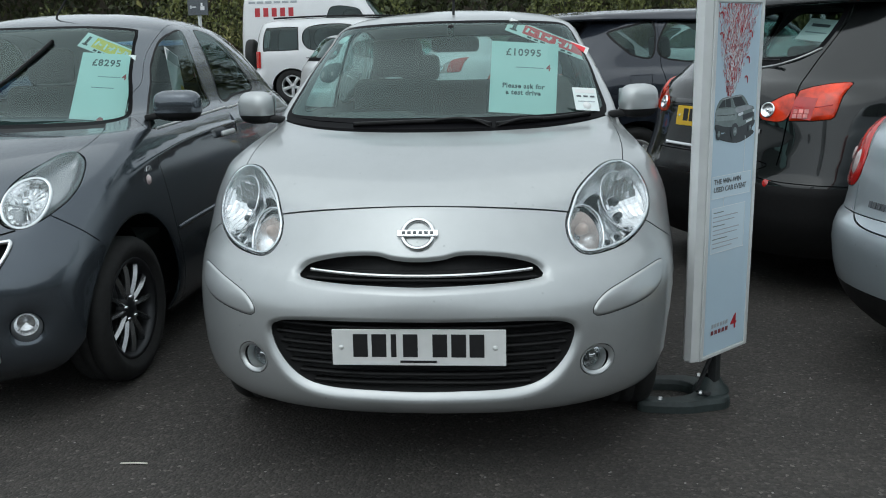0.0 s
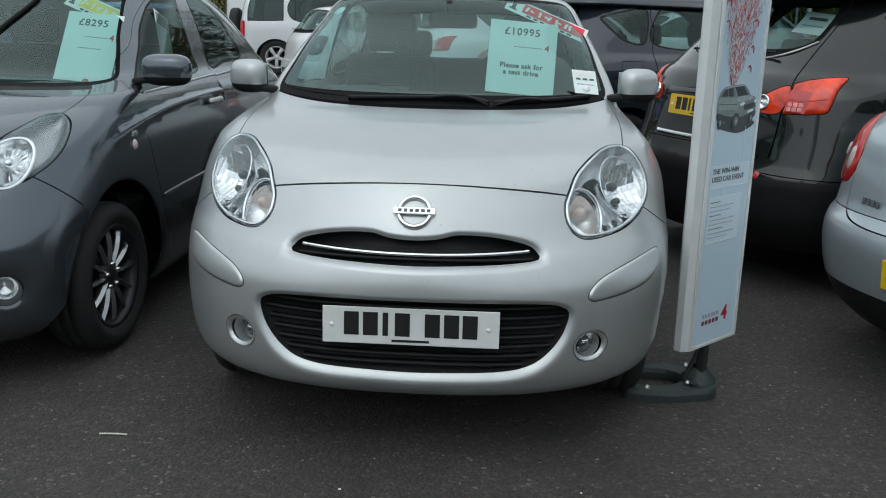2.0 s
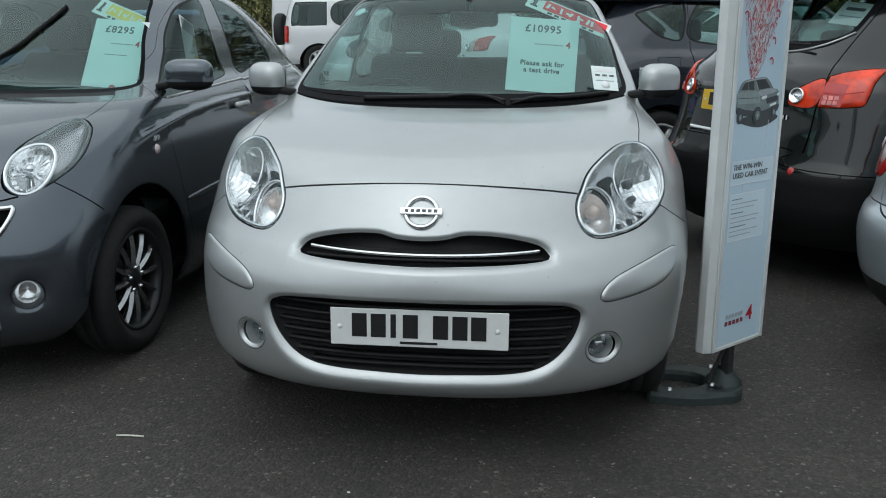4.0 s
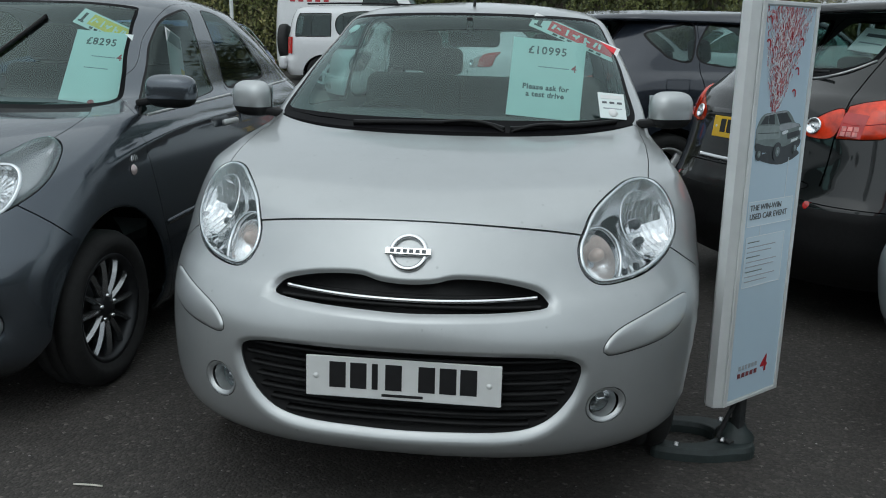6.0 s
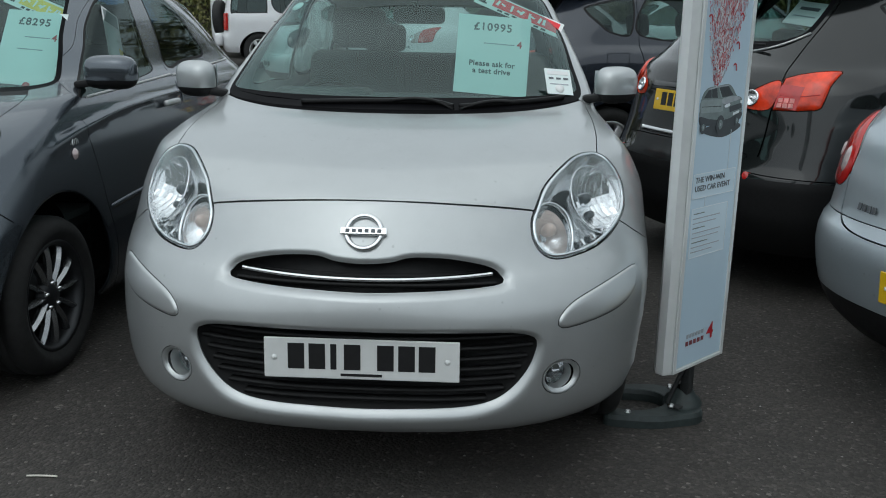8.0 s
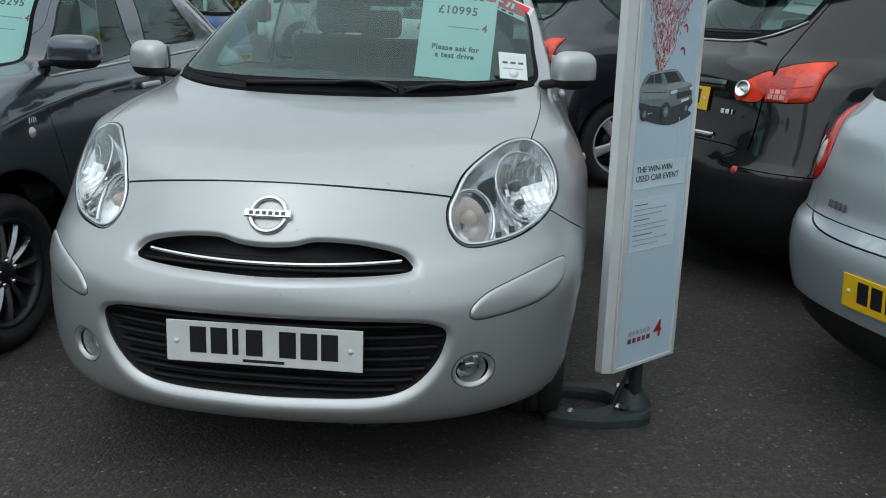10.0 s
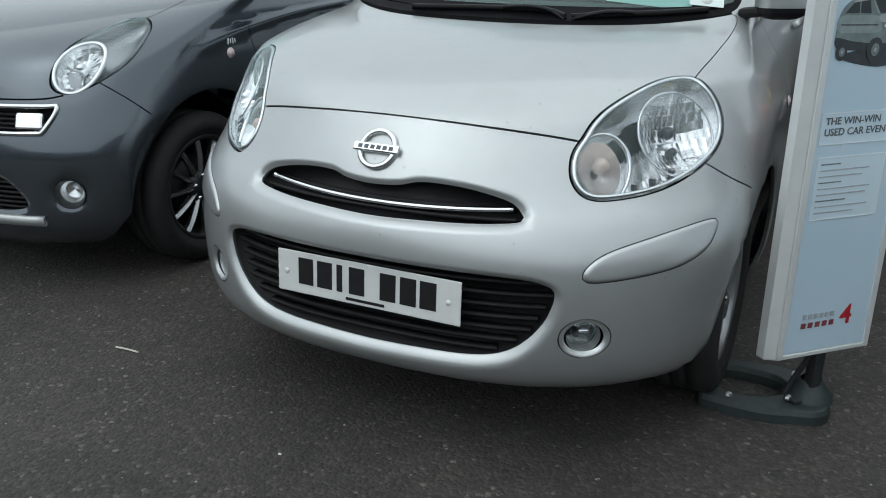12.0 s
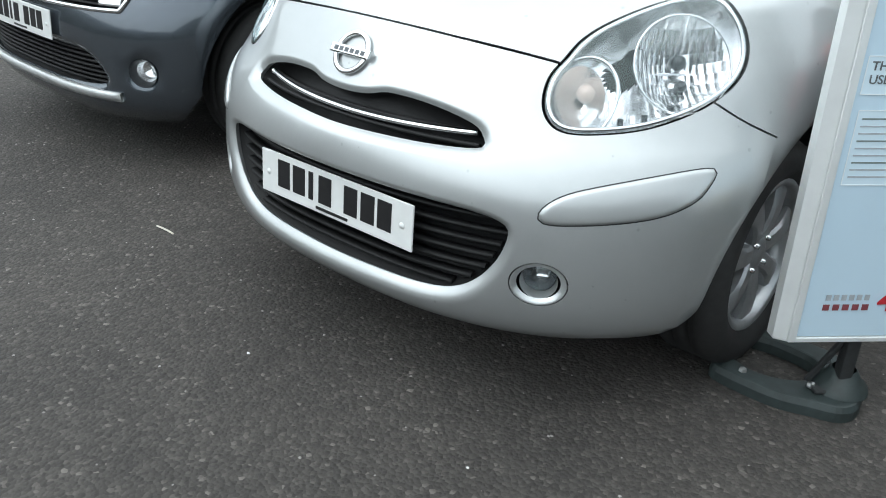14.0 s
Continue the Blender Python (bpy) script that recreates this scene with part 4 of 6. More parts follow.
def upright_sign(m):
    t = thing("upright_sign", m, "tall aluminium advertising sign with a pale blue poster", "sign")
    sec = [(-.018, .002), (-.014, 0), (.284, 0), (.286, .004), (.290, .022), (.282, .046), (.262, .062), (.225, .070), (.04, .070), (-.020, .060), (-.042, .040), (-.040, .014)]
    sec = [Vector((a, b, 0)) for a, b in sec]
    z0, z1 = .222, 1.458
    vs = [(v.x, v.y, z) for z in (z0, z0 + .004, z1 - .004, z1) for v in sec]
    c = Vector((.136, .035, 0))
    for k in (0, 3):
        for i, v in enumerate(sec):
            w = c + (v - c) * .985
            vs[k * 12 + i] = (w.x, w.y, vs[k * 12 + i][2])
    fs = [(k * 12 + i, k * 12 + (i + 1) % 12, (k + 1) * 12 + (i + 1) % 12, (k + 1) * 12 + i) for k in range(3) for i in range(12)]
    fs += [tuple(range(11, -1, -1)), tuple(range(36, 48))]
    part("sign_case", vs, fs, CASE, t, "satin aluminium case", smooth=False)
    bm = bmesh.new()
    slab(bm, (.262, .003, 1.206), pose(.136, -.0015, .840), .001, 1)
    poster = bpart("poster", bm, POSTER, t, "pale blue printed poster")
    for x, z, w, h in ((.136, 1.4515, .296, .012), (.136, .229, .296, .012), (-.003, .840, .018, 1.224), (.275, .840, .018, 1.224)):
        bm = bmesh.new()
        slab(bm, (w, .006, h), pose(x, -.004, z), .002)
        bpart("clip_frame", bm, CASE, t, "aluminium clip frame")
    rng = random.Random(11)
    # streamers bursting upwards
    for mat_, count, seed in ((PALEINK, 330, 1), (POSTERWHITE, 260, 4), (REDINK, 420, 2), (STREAM, 300, 3)):
        rng.seed(seed)
        vs, fs = [], []
        for _ in range(count):
            f = rng.random() ** .75
            z = 1.135 + .30 * f
            half = .012 + .108 * f ** .8
            x = .098 + .035 * f + max(-1, min(1, rng.gauss(0, .48))) * half
            if not .012 < x < .262:
                continue
            a, n, ln = rng.uniform(60, 120) + (x - .11) * -180, 7, rng.uniform(.010, .030)
            w, ph, am = rng.uniform(.0007, .0019), rng.uniform(0, 6), rng.uniform(.3, 1.1)
            px, pz = x, z
            k0 = len(vs)
            for i in range(n):
                ang = radians(a) + am * math.sin(ph + i * 1.1)
                dx, dz = math.cos(ang), math.sin(ang)
                vs += [(px - dz * w, -.0042 - .0002 * seed, pz + dx * w), (px + dz * w, -.0042 - .0002 * seed, pz - dx * w)]
                px, pz = px + dx * ln / n, min(pz + dz * ln / n, 1.441)
            fs += [(k0 + 2 * i, k0 + 2 * i + 1, k0 + 2 * i + 3, k0 + 2 * i + 2) for i in range(n - 1)]
        tagged(part("streamer_burst", vs, fs, mat_, poster, "printed burst of curling streamers", smooth=False), kind="stuff")
    for x, z in ((.030, 1.335), (.028, 1.40), (.205, 1.34), (.195, 1.255), (.19, 1.19)):
        pts = [(x + .012 * math.cos(a), z + .016 * math.sin(a)) for a in np.linspace(-.6, 2.6, 9)]
        flat_shape("streamer", pts + [(x + .008 * math.cos(a), z + .011 * math.sin(a)) for a in np.linspace(2.6, -.6, 9)], .0056, REDINK, poster)
    # the printed car
    def at(points):
        return [(.008 + .00268 * x, 1.142 - .00203 * y) for x, y in points]
    flat_shape("printed_shadow", at([(10, 68), (55, 80), (93, 67), (75, 58), (30, 60)]), .0040, PRINTDARK, poster)
    car = flat_shape("printed_car", at([(3, 34), (5, 17), (15, 4), (37, 1), (59, 0), (70, 8), (78, 18), (89, 22), (92, 34), (91, 50), (75, 58), (55, 62), (25, 58), (5, 52)]), .0046, PRINTCAR, poster)
    flat_shape("printed_cladding", at([(4, 45), (25, 50), (60, 53), (91, 44), (89, 56), (65, 64), (25, 60), (6, 57)]), .0051, PRINTDARK, car)
    flat_shape("printed_glass", at([(9, 18), (17, 7), (23, 5.5), (24, 18)]), .0052, PRINTDARK, car, False)
    flat_shape("printed_glass", at([(25.5, 18), (24.5, 5), (34, 4), (37, 19)]), .0052, PRINTDARK, car, False)
    flat_shape("printed_glass", at([(38, 4), (58, 2.5), (71, 17), (47, 19)]), .0052, PRINTDARK, car, False)
    flat_shape("printed_bonnet", at([(48, 21), (73, 18.5), (87, 23), (70, 27), (51, 29)]), .0052, PALEINK, car)
    flat_shape("printed_flank", at([(4, 22), (24, 20.5), (46, 22), (50, 31), (48, 40), (22, 40), (5, 38)]), .0050, PRINTLIGHT, car)
    flat_shape("printed_roof", at([(17, 4.5), (37, 1.4), (57, .6), (58, 2.2), (38, 3.4), (19, 6)]), .0054, PALEINK, car)
    flat_shape("printed_pillar", at([(36.5, 4), (38.5, 4), (46.5, 19), (44, 19.5)]), .0056, PRINTLIGHT, car, False)
    flat_shape("printed_line", at([(6, 30), (46, 31.5), (46, 32.6), (6, 31)]), .0056, PRINTDARK, car, False)
    flat_shape("printed_grille", at([(64, 34), (89, 30), (90, 38), (66, 43)]), .0056, PRINTDARK, car, False)
    flat_shape("printed_plate", at([(73, 44), (86, 41), (86, 45), (73, 48)]), .0060, POSTERWHITE, car, False)
    flat_shape("printed_lamp", at([(54, 31), (64, 29), (64, 33), (55, 35)]), .0058, POSTERWHITE, car)
    flat_shape("printed_lamp", at([(87, 27), (91, 26), (91, 30), (88, 31)]), .0058, POSTERWHITE, car)
    for x, y, rx, ry in ((11, 61, 6, 10), (47, 60, 8.5, 14), (82, 57, 5, 9)):
        ring = [(math.cos(a), math.sin(a)) for a in np.linspace(0, 6.28, 14, False)]
        wheelp = flat_shape("printed_wheel", at([(x + rx * c, y + ry * d) for c, d in ring]), .0062, PRINTDARK, car)
        flat_shape("printed_rim", at([(x + .3 + rx * .5 * c, y + ry * .52 * d) for c, d in ring]), .0068, PRINTCAR, wheelp)
        flat_shape("printed_hub", at([(x + .3 + rx * .16 * c, y + ry * .2 * d) for c, d in ring]), .0072, PALEINK, wheelp)
    # boxes, lines and writing
    def box(x0, x1, z0, z1):
        bm = bmesh.new()
        slab(bm, (x1 - x0, .0008, z1 - z0), pose((x0 + x1) / 2, -.0036, (z0 + z1) / 2))
        return bpart("pale_box", bm, POSTERPALE, poster, "pale printed box")
    for b in ((.016, .252, .798, .874), (.022, .226, .606, .765)):
        box(*b)
        x0, x1, za, zb = b
        for x, z, w, h in (((x0 + x1) / 2, za, x1 - x0, .002), ((x0 + x1) / 2, zb, x1 - x0, .002), (x0, (za + zb) / 2, .002, zb - za), (x1, (za + zb) / 2, .002, zb - za)):
            bm = bmesh.new()
            slab(bm, (w, .0008, h), pose(x, -.0044, z))
            bpart("printed_line", bm, POSTERWHITE, poster)
    for x, za, zb in ((.205, .874, 1.0), (.09, .765, .798)):
        bm = bmesh.new()
        slab(bm, (.002, .0008, zb - za), pose(x, -.0040, (za + zb) / 2))
        bpart("printed_line", bm, POSTERWHITE, poster)
    face = lambda x, z: pose(x, -.0048, z, 90, 0, 0)
    writing("THE WIN-WIN", .0252, GREYINK, poster, face(.026, .854), align="LEFT")
    writing("USED CAR EVENT", .0252, GREYINK, poster, face(.026, .827), align="LEFT")
    for k in range(9):
        w = (.06, .15, .13, .07, .16, .15, .09, .16, .12)[k]
        bm = bmesh.new()
        slab(bm, (w, .0008, .0032), pose(.032 + w / 2, -.0046, .748 - .0155 * k))
        bpart("small_print", bm, PALEINK if k % 3 else PRINTCAR, poster)
    for x, z, w, h, mm in ((.102, .338, .105, .014, PALEINK), (.102, .313, .112, .015, PRINTRED)):
        for k in range(6 if mm == PALEINK else 5):
            n = 6 if mm == PALEINK else 5
            bm = bmesh.new()
            slab(bm, (w / n * .66, .0008, h), pose(x - w / 2 + w * (k + .5) / n, -.0046, z))
            bpart("logo_bar", bm, mm, poster)
    writing("4", .078, REDINK, poster, face(.192, .327), "numeral")
    # foot
    inv = m.inverted()
    def W(x, y, z):
        return inv @ Vector((x, y, z))
    foot = smooth_line([(.72, 2.825), (.77, 2.806), (.895, 2.806), (.975, 2.832), (1.037, 2.856), (1.062, 2.90), (1.052, 2.97), (1.022, 3.04), (.985, 3.068), (.91, 3.096), (.785, 3.080), (.72, 3.07),
                        (.735, 3.022), (.80, 3.03), (.895, 3.022), (.938, 2.98), (.930, 2.925), (.885, 2.884), (.82, 2.866), (.735, 2.880)], .014)
    bm = bmesh.new()
    tiers = [[bm.verts.new(W(x, y, z)) for x, y in grown(foot, d)] for d, z in ((0, .001), (0, .027), (-.006, .041), (-.010, .043))]
    k = len(foot)
    for a, b in zip(tiers, tiers[1:]):
        for i in range(k):
            bm.faces.new((a[i], a[(i + 1) % k], b[(i + 1) % k], b[i]))
    bm.faces.new(tiers[-1])
    bmesh.ops.recalc_face_normals(bm, faces=bm.faces)
    bpart("base_ring", bm, RUBBERGREEN, t, "dark green-grey rubber foot")
    vs, fs = lathe([(.066, 0), (.062, .014), (.044, .030), (.034, .050), (.028, .056)], 20, Matrix.Translation(W(1.0, 2.945, .042)))
    part("base_mound", vs, fs, RUBBERGREEN, t, "rounded rubber mound of the foot")
    bm = bmesh.new()
    slab(bm, (.034, .034, .16), Matrix.Translation(W(1.005, 2.925, .165)), .006)
    slab(bm, (.085, .045, .010), Matrix.Translation(W(.985, 2.91, .050)), .003)
    slab(bm, (.016, .012, .15), Matrix.Translation(W(.965, 2.905, .125)) @ pose(0, 0, 0, 8, 24, 0), .004)
    bpart("bracket", bm, TRIM, t, "dark steel bracket", True)
    for x, y, z in ((.952, 2.886, .048), (1.024, 2.95, .068), (.955, 2.955, .090), (.80, 2.838, .040)):
        vs, fs = lathe([(0, .012), (.008, .011), (.011, .004), (.011, 0)], 6, Matrix.Translation(W(x, y, z)))
        part("bolt", vs, fs, BOLT, t, "bright bolt head", smooth=False)
    return t

# ---- the silver hatchback ----
def silver_car(m):
    L, MID, R = 3.78, 2.2, 1.58
    fr, re = Shell(CAR_F, CAR_W, MID, taper=(.8, 2.1, .05)), Shell(CAR_R, CAR_W, R, taper=(-2, -1, .05))
    F, S = fr.front, fr.side
    lamp = smooth_line([F(x, z) for x, z in LAMP])
    low = smooth_line([F(x, z) for x, z in LOWER] + [F(-x, z) for x, z in LOWER[::-1][1:-1]])
    up = smooth_line([F(x, z) for x, z in UPPER] + [F(-x, z) for x, z in UPPER[::-1][1:-1]])
    strip = smooth_line([F(x, z) for x, z in STRIP])
    fc = np.array(F(.536, .390))
    fog = np.array([fc + np.array((.040 * math.cos(a), .038 * math.sin(a))) for a in np.linspace(0, 2 * math.pi, 40, False)])
    seam = [F(x, z) for x, z in SEAM]
    front_seam = smooth_line([mirrored(p) for p in seam[::-1]][:-1] + seam, .014, False)
    flank = [F(.713, .757), F(.767, .716), S(.545, .678)]
    bumper = np.vstack([front_seam, smooth_line([seam[-1], F(.6, .80), *flank], .02, False), [S(.56, fr.z[0])], [mirrored(S(.56, fr.z[0]))],
                        mirrored(smooth_line([seam[-1], F(.6, .80), *flank], .02, False))[::-1]])
    bside = smooth_line([F(.598, .8517), F(.648, .944), F(.660, .9754), F(.663, 1.0117), F(.656, 1.036), F(.640, 1.048)], .02, False)
    rearline = smooth_line([F(.640, 1.048), F(.5417, 1.0344), F(.3874, 1.0238), F(.1957, 1.0194), F(0, 1.0181)], .02, False)
    halfb = np.vstack([smooth_line([seam[-1], F(.5, .82), F(.598, .8517)], .02, False), bside, rearline])
    bonnet = np.vstack([front_seam, halfb, mirrored(halfb)[::-1]])
    cowl = np.vstack([rearline[::-1], [F(.6247, 1.0643)], [F(.291, 1.0434)], [F(-.291, 1.0434)], [F(-.6247, 1.0643)], mirrored(rearline)])
    dz = [(1.27, .19), (1.24, .4), (1.22, .7), (1.25, .95), (1.36, 1.05)]
    gaps = [ribbon(front_seam, .0055), ribbon(smooth_line(flank, .02, False), .004), ribbon(np.vstack([smooth_line([seam[-1], F(.5, .82)], .02, False)]), .005), ribbon(bside, .0045)]
    gaps += [ribbon(smooth_line([S(y, z) for y, z in dz], .02, False), .005)]
    fields = [("front_bumper", bumper), ("bonnet", bonnet), ("cowl", cowl)]
    fields += glazing(fr, SCREEN, [SIDEWIN], .03, .085)
    fields += [(None, gaps[0])]
    for g in gaps[1:]:
        fields += [(None, g), (None, mirrored(g))]
    for sg, s in ((1, "r"), (-1, "l")):
        q = lambda l: l * [sg, 1]
        fields += [(None, q(grown(lamp, .006))), ("lens_" + s, q(lamp)), ("strip_gap_" + s, q(grown(strip, .0028))), ("strip_" + s, q(strip)), (None, q(fog)), (None, q(ribbon(np.vstack([grown(fog, .012), grown(fog, .012)[:1]]), .0025))),
                   (None, arch_line(fr, .768, .30, .375, sg))]
    fields += [(None, low), (None, up)]
    arch = arch_line(fr, .768, .30, .375, 1)
    reliefs = [lip(low, .032, .024, .42), lip(up, .03, .018, .45)]
    rings = [grown(low, d) for d in (.003, .008, .015, .024, .033)] + [grown(up, d) for d in (.003, .008, .015, .022, .029)]
    for sg in (1, -1):
        q = lambda l: l * [sg, 1]
        reliefs += [proud(q(strip), .010, .006), lip(q(fog), .011, .010), proud(q(lamp), .03, .006), lip(q(arch), .012, .006)]
        rings += [grown(q(strip), -d) for d in (.002, .005, .009, .015)] + [grown(q(fog), d) for d in (.002, .004, .007, .010)] + [grown(q(lamp), -d) for d in (.004, .012, .022)]
    names = dict(GLASS_NAMES)
    names.update({"cowl": ("cowl", COWL, "black plastic cowl below the windscreen"), "lens_r": ("headlamp_lens", LENS, "clear headlamp lens"), "lens_l": ("headlamp_lens", LENS, "clear headlamp lens"),
                  "strip_r": ("bumper_strip", SILVER, "raised silver bumper strip"), "strip_l": ("bumper_strip", SILVER, "raised silver bumper strip"),
                  "strip_gap_r": ("strip_gap", TRIM, ""), "strip_gap_l": ("strip_gap", TRIM, "")})
    rf, rn = plain_rear(re, [(0, 1.05), (.3, 1.05), (.56, 1.06), (.6, 1.14), (.54, 1.32), (.47, 1.39), (.2, 1.41), (0, 1.41)],
                        [[(1.55, 1.06), (1.55, 1.41), (1.1, 1.41), (.72, 1.35), (.58, 1.18), (.7, 1.07)]], L - 3.2, .36, names={"screen": ("rear_window", REARGLASS, "tinted rear window"), "side_window0_r": ("side_window", SIDEGLASS, "dark rear side window"), "side_window0_l": ("side_window", SIDEGLASS, "dark rear side window")})
    car = split_car("silver_hatchback", m, "silver small hatchback with a rounded nose and clear headlamps", "", fr, re, L, SILVER,
                    (fields, reliefs, rings, names), rf, .034, plan=dict(wheels=(.772, 3.2), arch=.375, half=.810, radius=.298, rim=.195, style="blade", spokes=7, bright=WHEELGREY))
    I = Matrix()
    cabin(car, L, .70, 1.30, 1.95, .2, -.36)
    # head lamps
    for sg in (1, -1):
        q = lambda l: l * [sg, 1]
        bowl = lamp_bowl(fr, I, q(grown(lamp, .004)), .085, car, "headlamp", 7 + sg, jitter=.3)
        edge = grown(q(lamp), -.004)
        p, n = surfaced(fr, edge, reliefs)
        vs, fs = swept(p - n * .006, n, ring_section(.0055, .005), True)
        part("lamp_surround", vs, fs, CHROME, bowl, "thin bright surround of the lamp")
        mm = on_shell(fr, I, F(sg * .648, .83), -.046)
        rng = random.Random(3)
        vs, fs, cw, ch = [], [], .0135, .022
        bowl_z = lambda x, y: -.043 + .069 * min((x * x + y * y) / .0100, 1.0)
        for col in range(-8, 9):
            for row in range(-5, 6):
                cx, cy = (col + .12 * (row % 2)) * cw, row * ch
                if math.hypot(cx, cy) > .096:
                    continue
                tip, tilt, lift, k0 = rng.uniform(-.26, .26), rng.uniform(-.22, .22), rng.uniform(-.0012, .0012), len(vs)
                bulge = .0042 if row > 1 else .0022
                for j in (-1, 1):
                    for i in range(5):
                        f = (i - 2) / 2
                        x, y = cx + f * cw * .5, cy + j * ch * .5
                        out = math.hypot(x, y)
                        if out > .0995:
                            x, y = x * .0995 / out, y * .0995 / out
                        z = bowl_z(x, y) + bulge * (1 - f * f) + lift + tip * j * ch * .35 + tilt * f * cw * .4
                        vs.append(mm @ Vector((x, y, z)))
                fs += [(k0 + i, k0 + i + 1, k0 + i + 6, k0 + i + 5) for i in range(4)]
        part("main_reflector", vs, fs, REFLECTOR, bowl, "bright main beam reflector of small fluted mirrors")
        vs, fs = lathe([(.1025 + .003 * math.cos(a), .028 + .003 * math.sin(a)) for a in np.linspace(0, 2 * math.pi, 6, False)], 40, mm, True)
        part("reflector_ring", vs, fs, CHROME, bowl)
        vs, fs = lathe([(0, .006), (.010, .004), (.016, -.006), (.017, -.016), (.014, -.040)], 18, mm @ pose(sg * .004, .012, 0))
        part("bulb_shield", vs, fs, HOUSING, bowl, "dark bulb shield")
        vs, fs = lathe([(0, -.006), (.009, -.008), (.012, -.016), (.011, -.040)], 16, mm @ pose(sg * .012, -.036, 0))
        part("bulb_shield", vs, fs, HOUSING, bowl, "dark bulb shield")
        bm = bmesh.new()
        slab(bm, (.062, .004, .012), mm @ pose(-sg * .012, -.012, -.016), .001)
        slab(bm, (.004, .034, .012), mm @ pose(-sg * .026, .006, -.018), .001)
        slab(bm, (.004, .030, .012), mm @ pose(-sg * .006, .006, -.018), .001)
        bpart("bulb_bracket", bm, CHROME, bowl, "bright bulb bracket")
        # ribs below the main reflector
        for k in range(7):
            f = k / 6
            mt = on_shell(fr, I, F(sg * (.575 + .105 * f), .722 + .012 * f + .022 * f * f), -.030)
            bm = bmesh.new()
            slab(bm, (.011, .020, .016), mt @ pose(0, 0, 0, 20 if k % 2 else -20, 0, 0), .002)
            bpart("lamp_rib", bm, HOUSING if k % 2 else REFLECTOR, bowl)
        ind = np.array(F(sg * .508, .762))
        mi = on_shell(fr, I, ind, -.042)
        vs, fs = lathe([(.060, .026), (.056, .016), (.045, .002), (.030, -.010), (.012, -.016)], 28, mi @ Matrix.Diagonal((.86, 1.15, 1, 1)))
        part("indicator_reflector", vs, fs, REFLECTOR, bowl)
        vs, fs = lathe([(0, .026), (.012, .023), (.019, .012), (.018, -.004), (.014, -.02)], 16, mi @ pose(sg * .012, .016, 0))
        part("indicator_bulb", vs, fs, AMBER, bowl, "pale amber indicator bulb")
        arc = np.array([ind + np.array((.068 * math.cos(a), .090 * math.sin(a))) for a in np.linspace(-.9, 2.0, 60)] if sg > 0 else [ind + np.array((-.068 * math.cos(a), .090 * math.sin(a))) for a in np.linspace(-.9, 2.0, 60)])
        arc = arc[inside(grown(q(lamp), -.010), arc)]
        n = fr.spread(arc)[2]
        vs, fs = swept(fr.at(arc) - n * .016, n, [(-.0035, -.016), (.0035, -.016), (.0035, .003), (-.0035, .003)])
        part("indicator_rim", vs, fs, CHROME, bowl, "bright rim of the indicator")
        # fog lamp
        mf = on_shell(fr, I, tuple(fc * [sg, 1]), -.012) 
        vs, fs = lathe([(.041, -.004), (.038, -.014), (.036, -.045)], 40, mf)
        fg = part("fog_lamp", vs, fs, SILVER, car, "round fog lamp in a silver socket")
        vs, fs = lathe([(.036, -.03), (.031, -.05), (.018, -.064), (0, -.067)], 28, mf)
        part("fog_reflector", vs, fs, REFLECTOR, fg, "bright fog lamp reflector")
        vs, fs = lathe([(0, -.020), (.018, -.021), (.03, -.026), (.036, -.036)], 28, mf)
        part("fog_lens", vs, fs, LENS, fg)
        # chrome bulb block, tilted skywards to put the lens's bright highlight there
        bm = bmesh.new()
        slab(bm, (.030, .026, .018), mf @ pose(.006, .006, -.036, -38, 0, 0), .006, 3)
        bpart("fog_bulb", bm, CHROME, fg)
        vs, fs = lathe([(0, -.030), (.008, -.032), (.010, -.040), (.010, -.062)], 14, mf @ pose(-.010, -.010, 0))
        part("fog_shield", vs, fs, HOUSING, fg, "dark bulb shield")
    # grilles
    grille_insert(car, fr, low, .062, "lower_grille", 7, (.315, .53), .47)
    grille_insert(car, fr, up, .052, "upper_grille", 2, (.655, .70), .36)
    xs = np.linspace(-.347, .347, 40)
    pl = np.array([F(x, .679 + .008 * (x / .347) ** 2) for x in xs])
    p, n = fr.at(pl), fr.spread(pl)[2]
    vs, fs = swept(p - n * .030, n, [(-.006, -.004), (.006, -.004), (.007, .003), (0, .006), (-.007, .003)])
    part("chrome_bar", vs, fs, CHROME, car, "bright chrome bar across the upper grille")
    # badge: a ring with a crossbar
    mb = on_shell(fr, I, F(0, .784), .004)
    vs, fs = lathe([(.046 + .0075 * math.cos(a), .0065 * math.sin(a)) for a in np.linspace(0, 2 * math.pi, 8, False)], 40, mb, True)
    ring = part("badge", vs, fs, CHROME, car, "chrome ring badge with a crossbar")
    bm = bmesh.new()
    slab(bm, (.124, .022, .009), mb @ pose(0, 0, .006), .003)
    bpart("badge_bar", bm, CHROME, ring)
    for i in range(6):
        bm = bmesh.new()
        slab(bm, (.011, .010, .001), mb @ pose(-.042 + .0168 * i, 0, .0108))
        bpart("badge_mark", bm, GREYINK, ring)
    number_plate(car, pose(0, .018, .457, 86.5, 0, 0), PLATEW)
    for sg in (1, -1):
        door_mirror(car, pose(sg * .675, 1.10, 1.035), sg, SILVER, (.080, .066), 30)
    wiper_on(car, fr, [F(.195, 1.032), F(.117, 1.044), F(-.098, 1.043), F(-.33, 1.037)], .45)
    wiper_on(car, fr, [F(.214, 1.032), F(.33, 1.040), F(.444, 1.046), F(.574, 1.056)], .5)
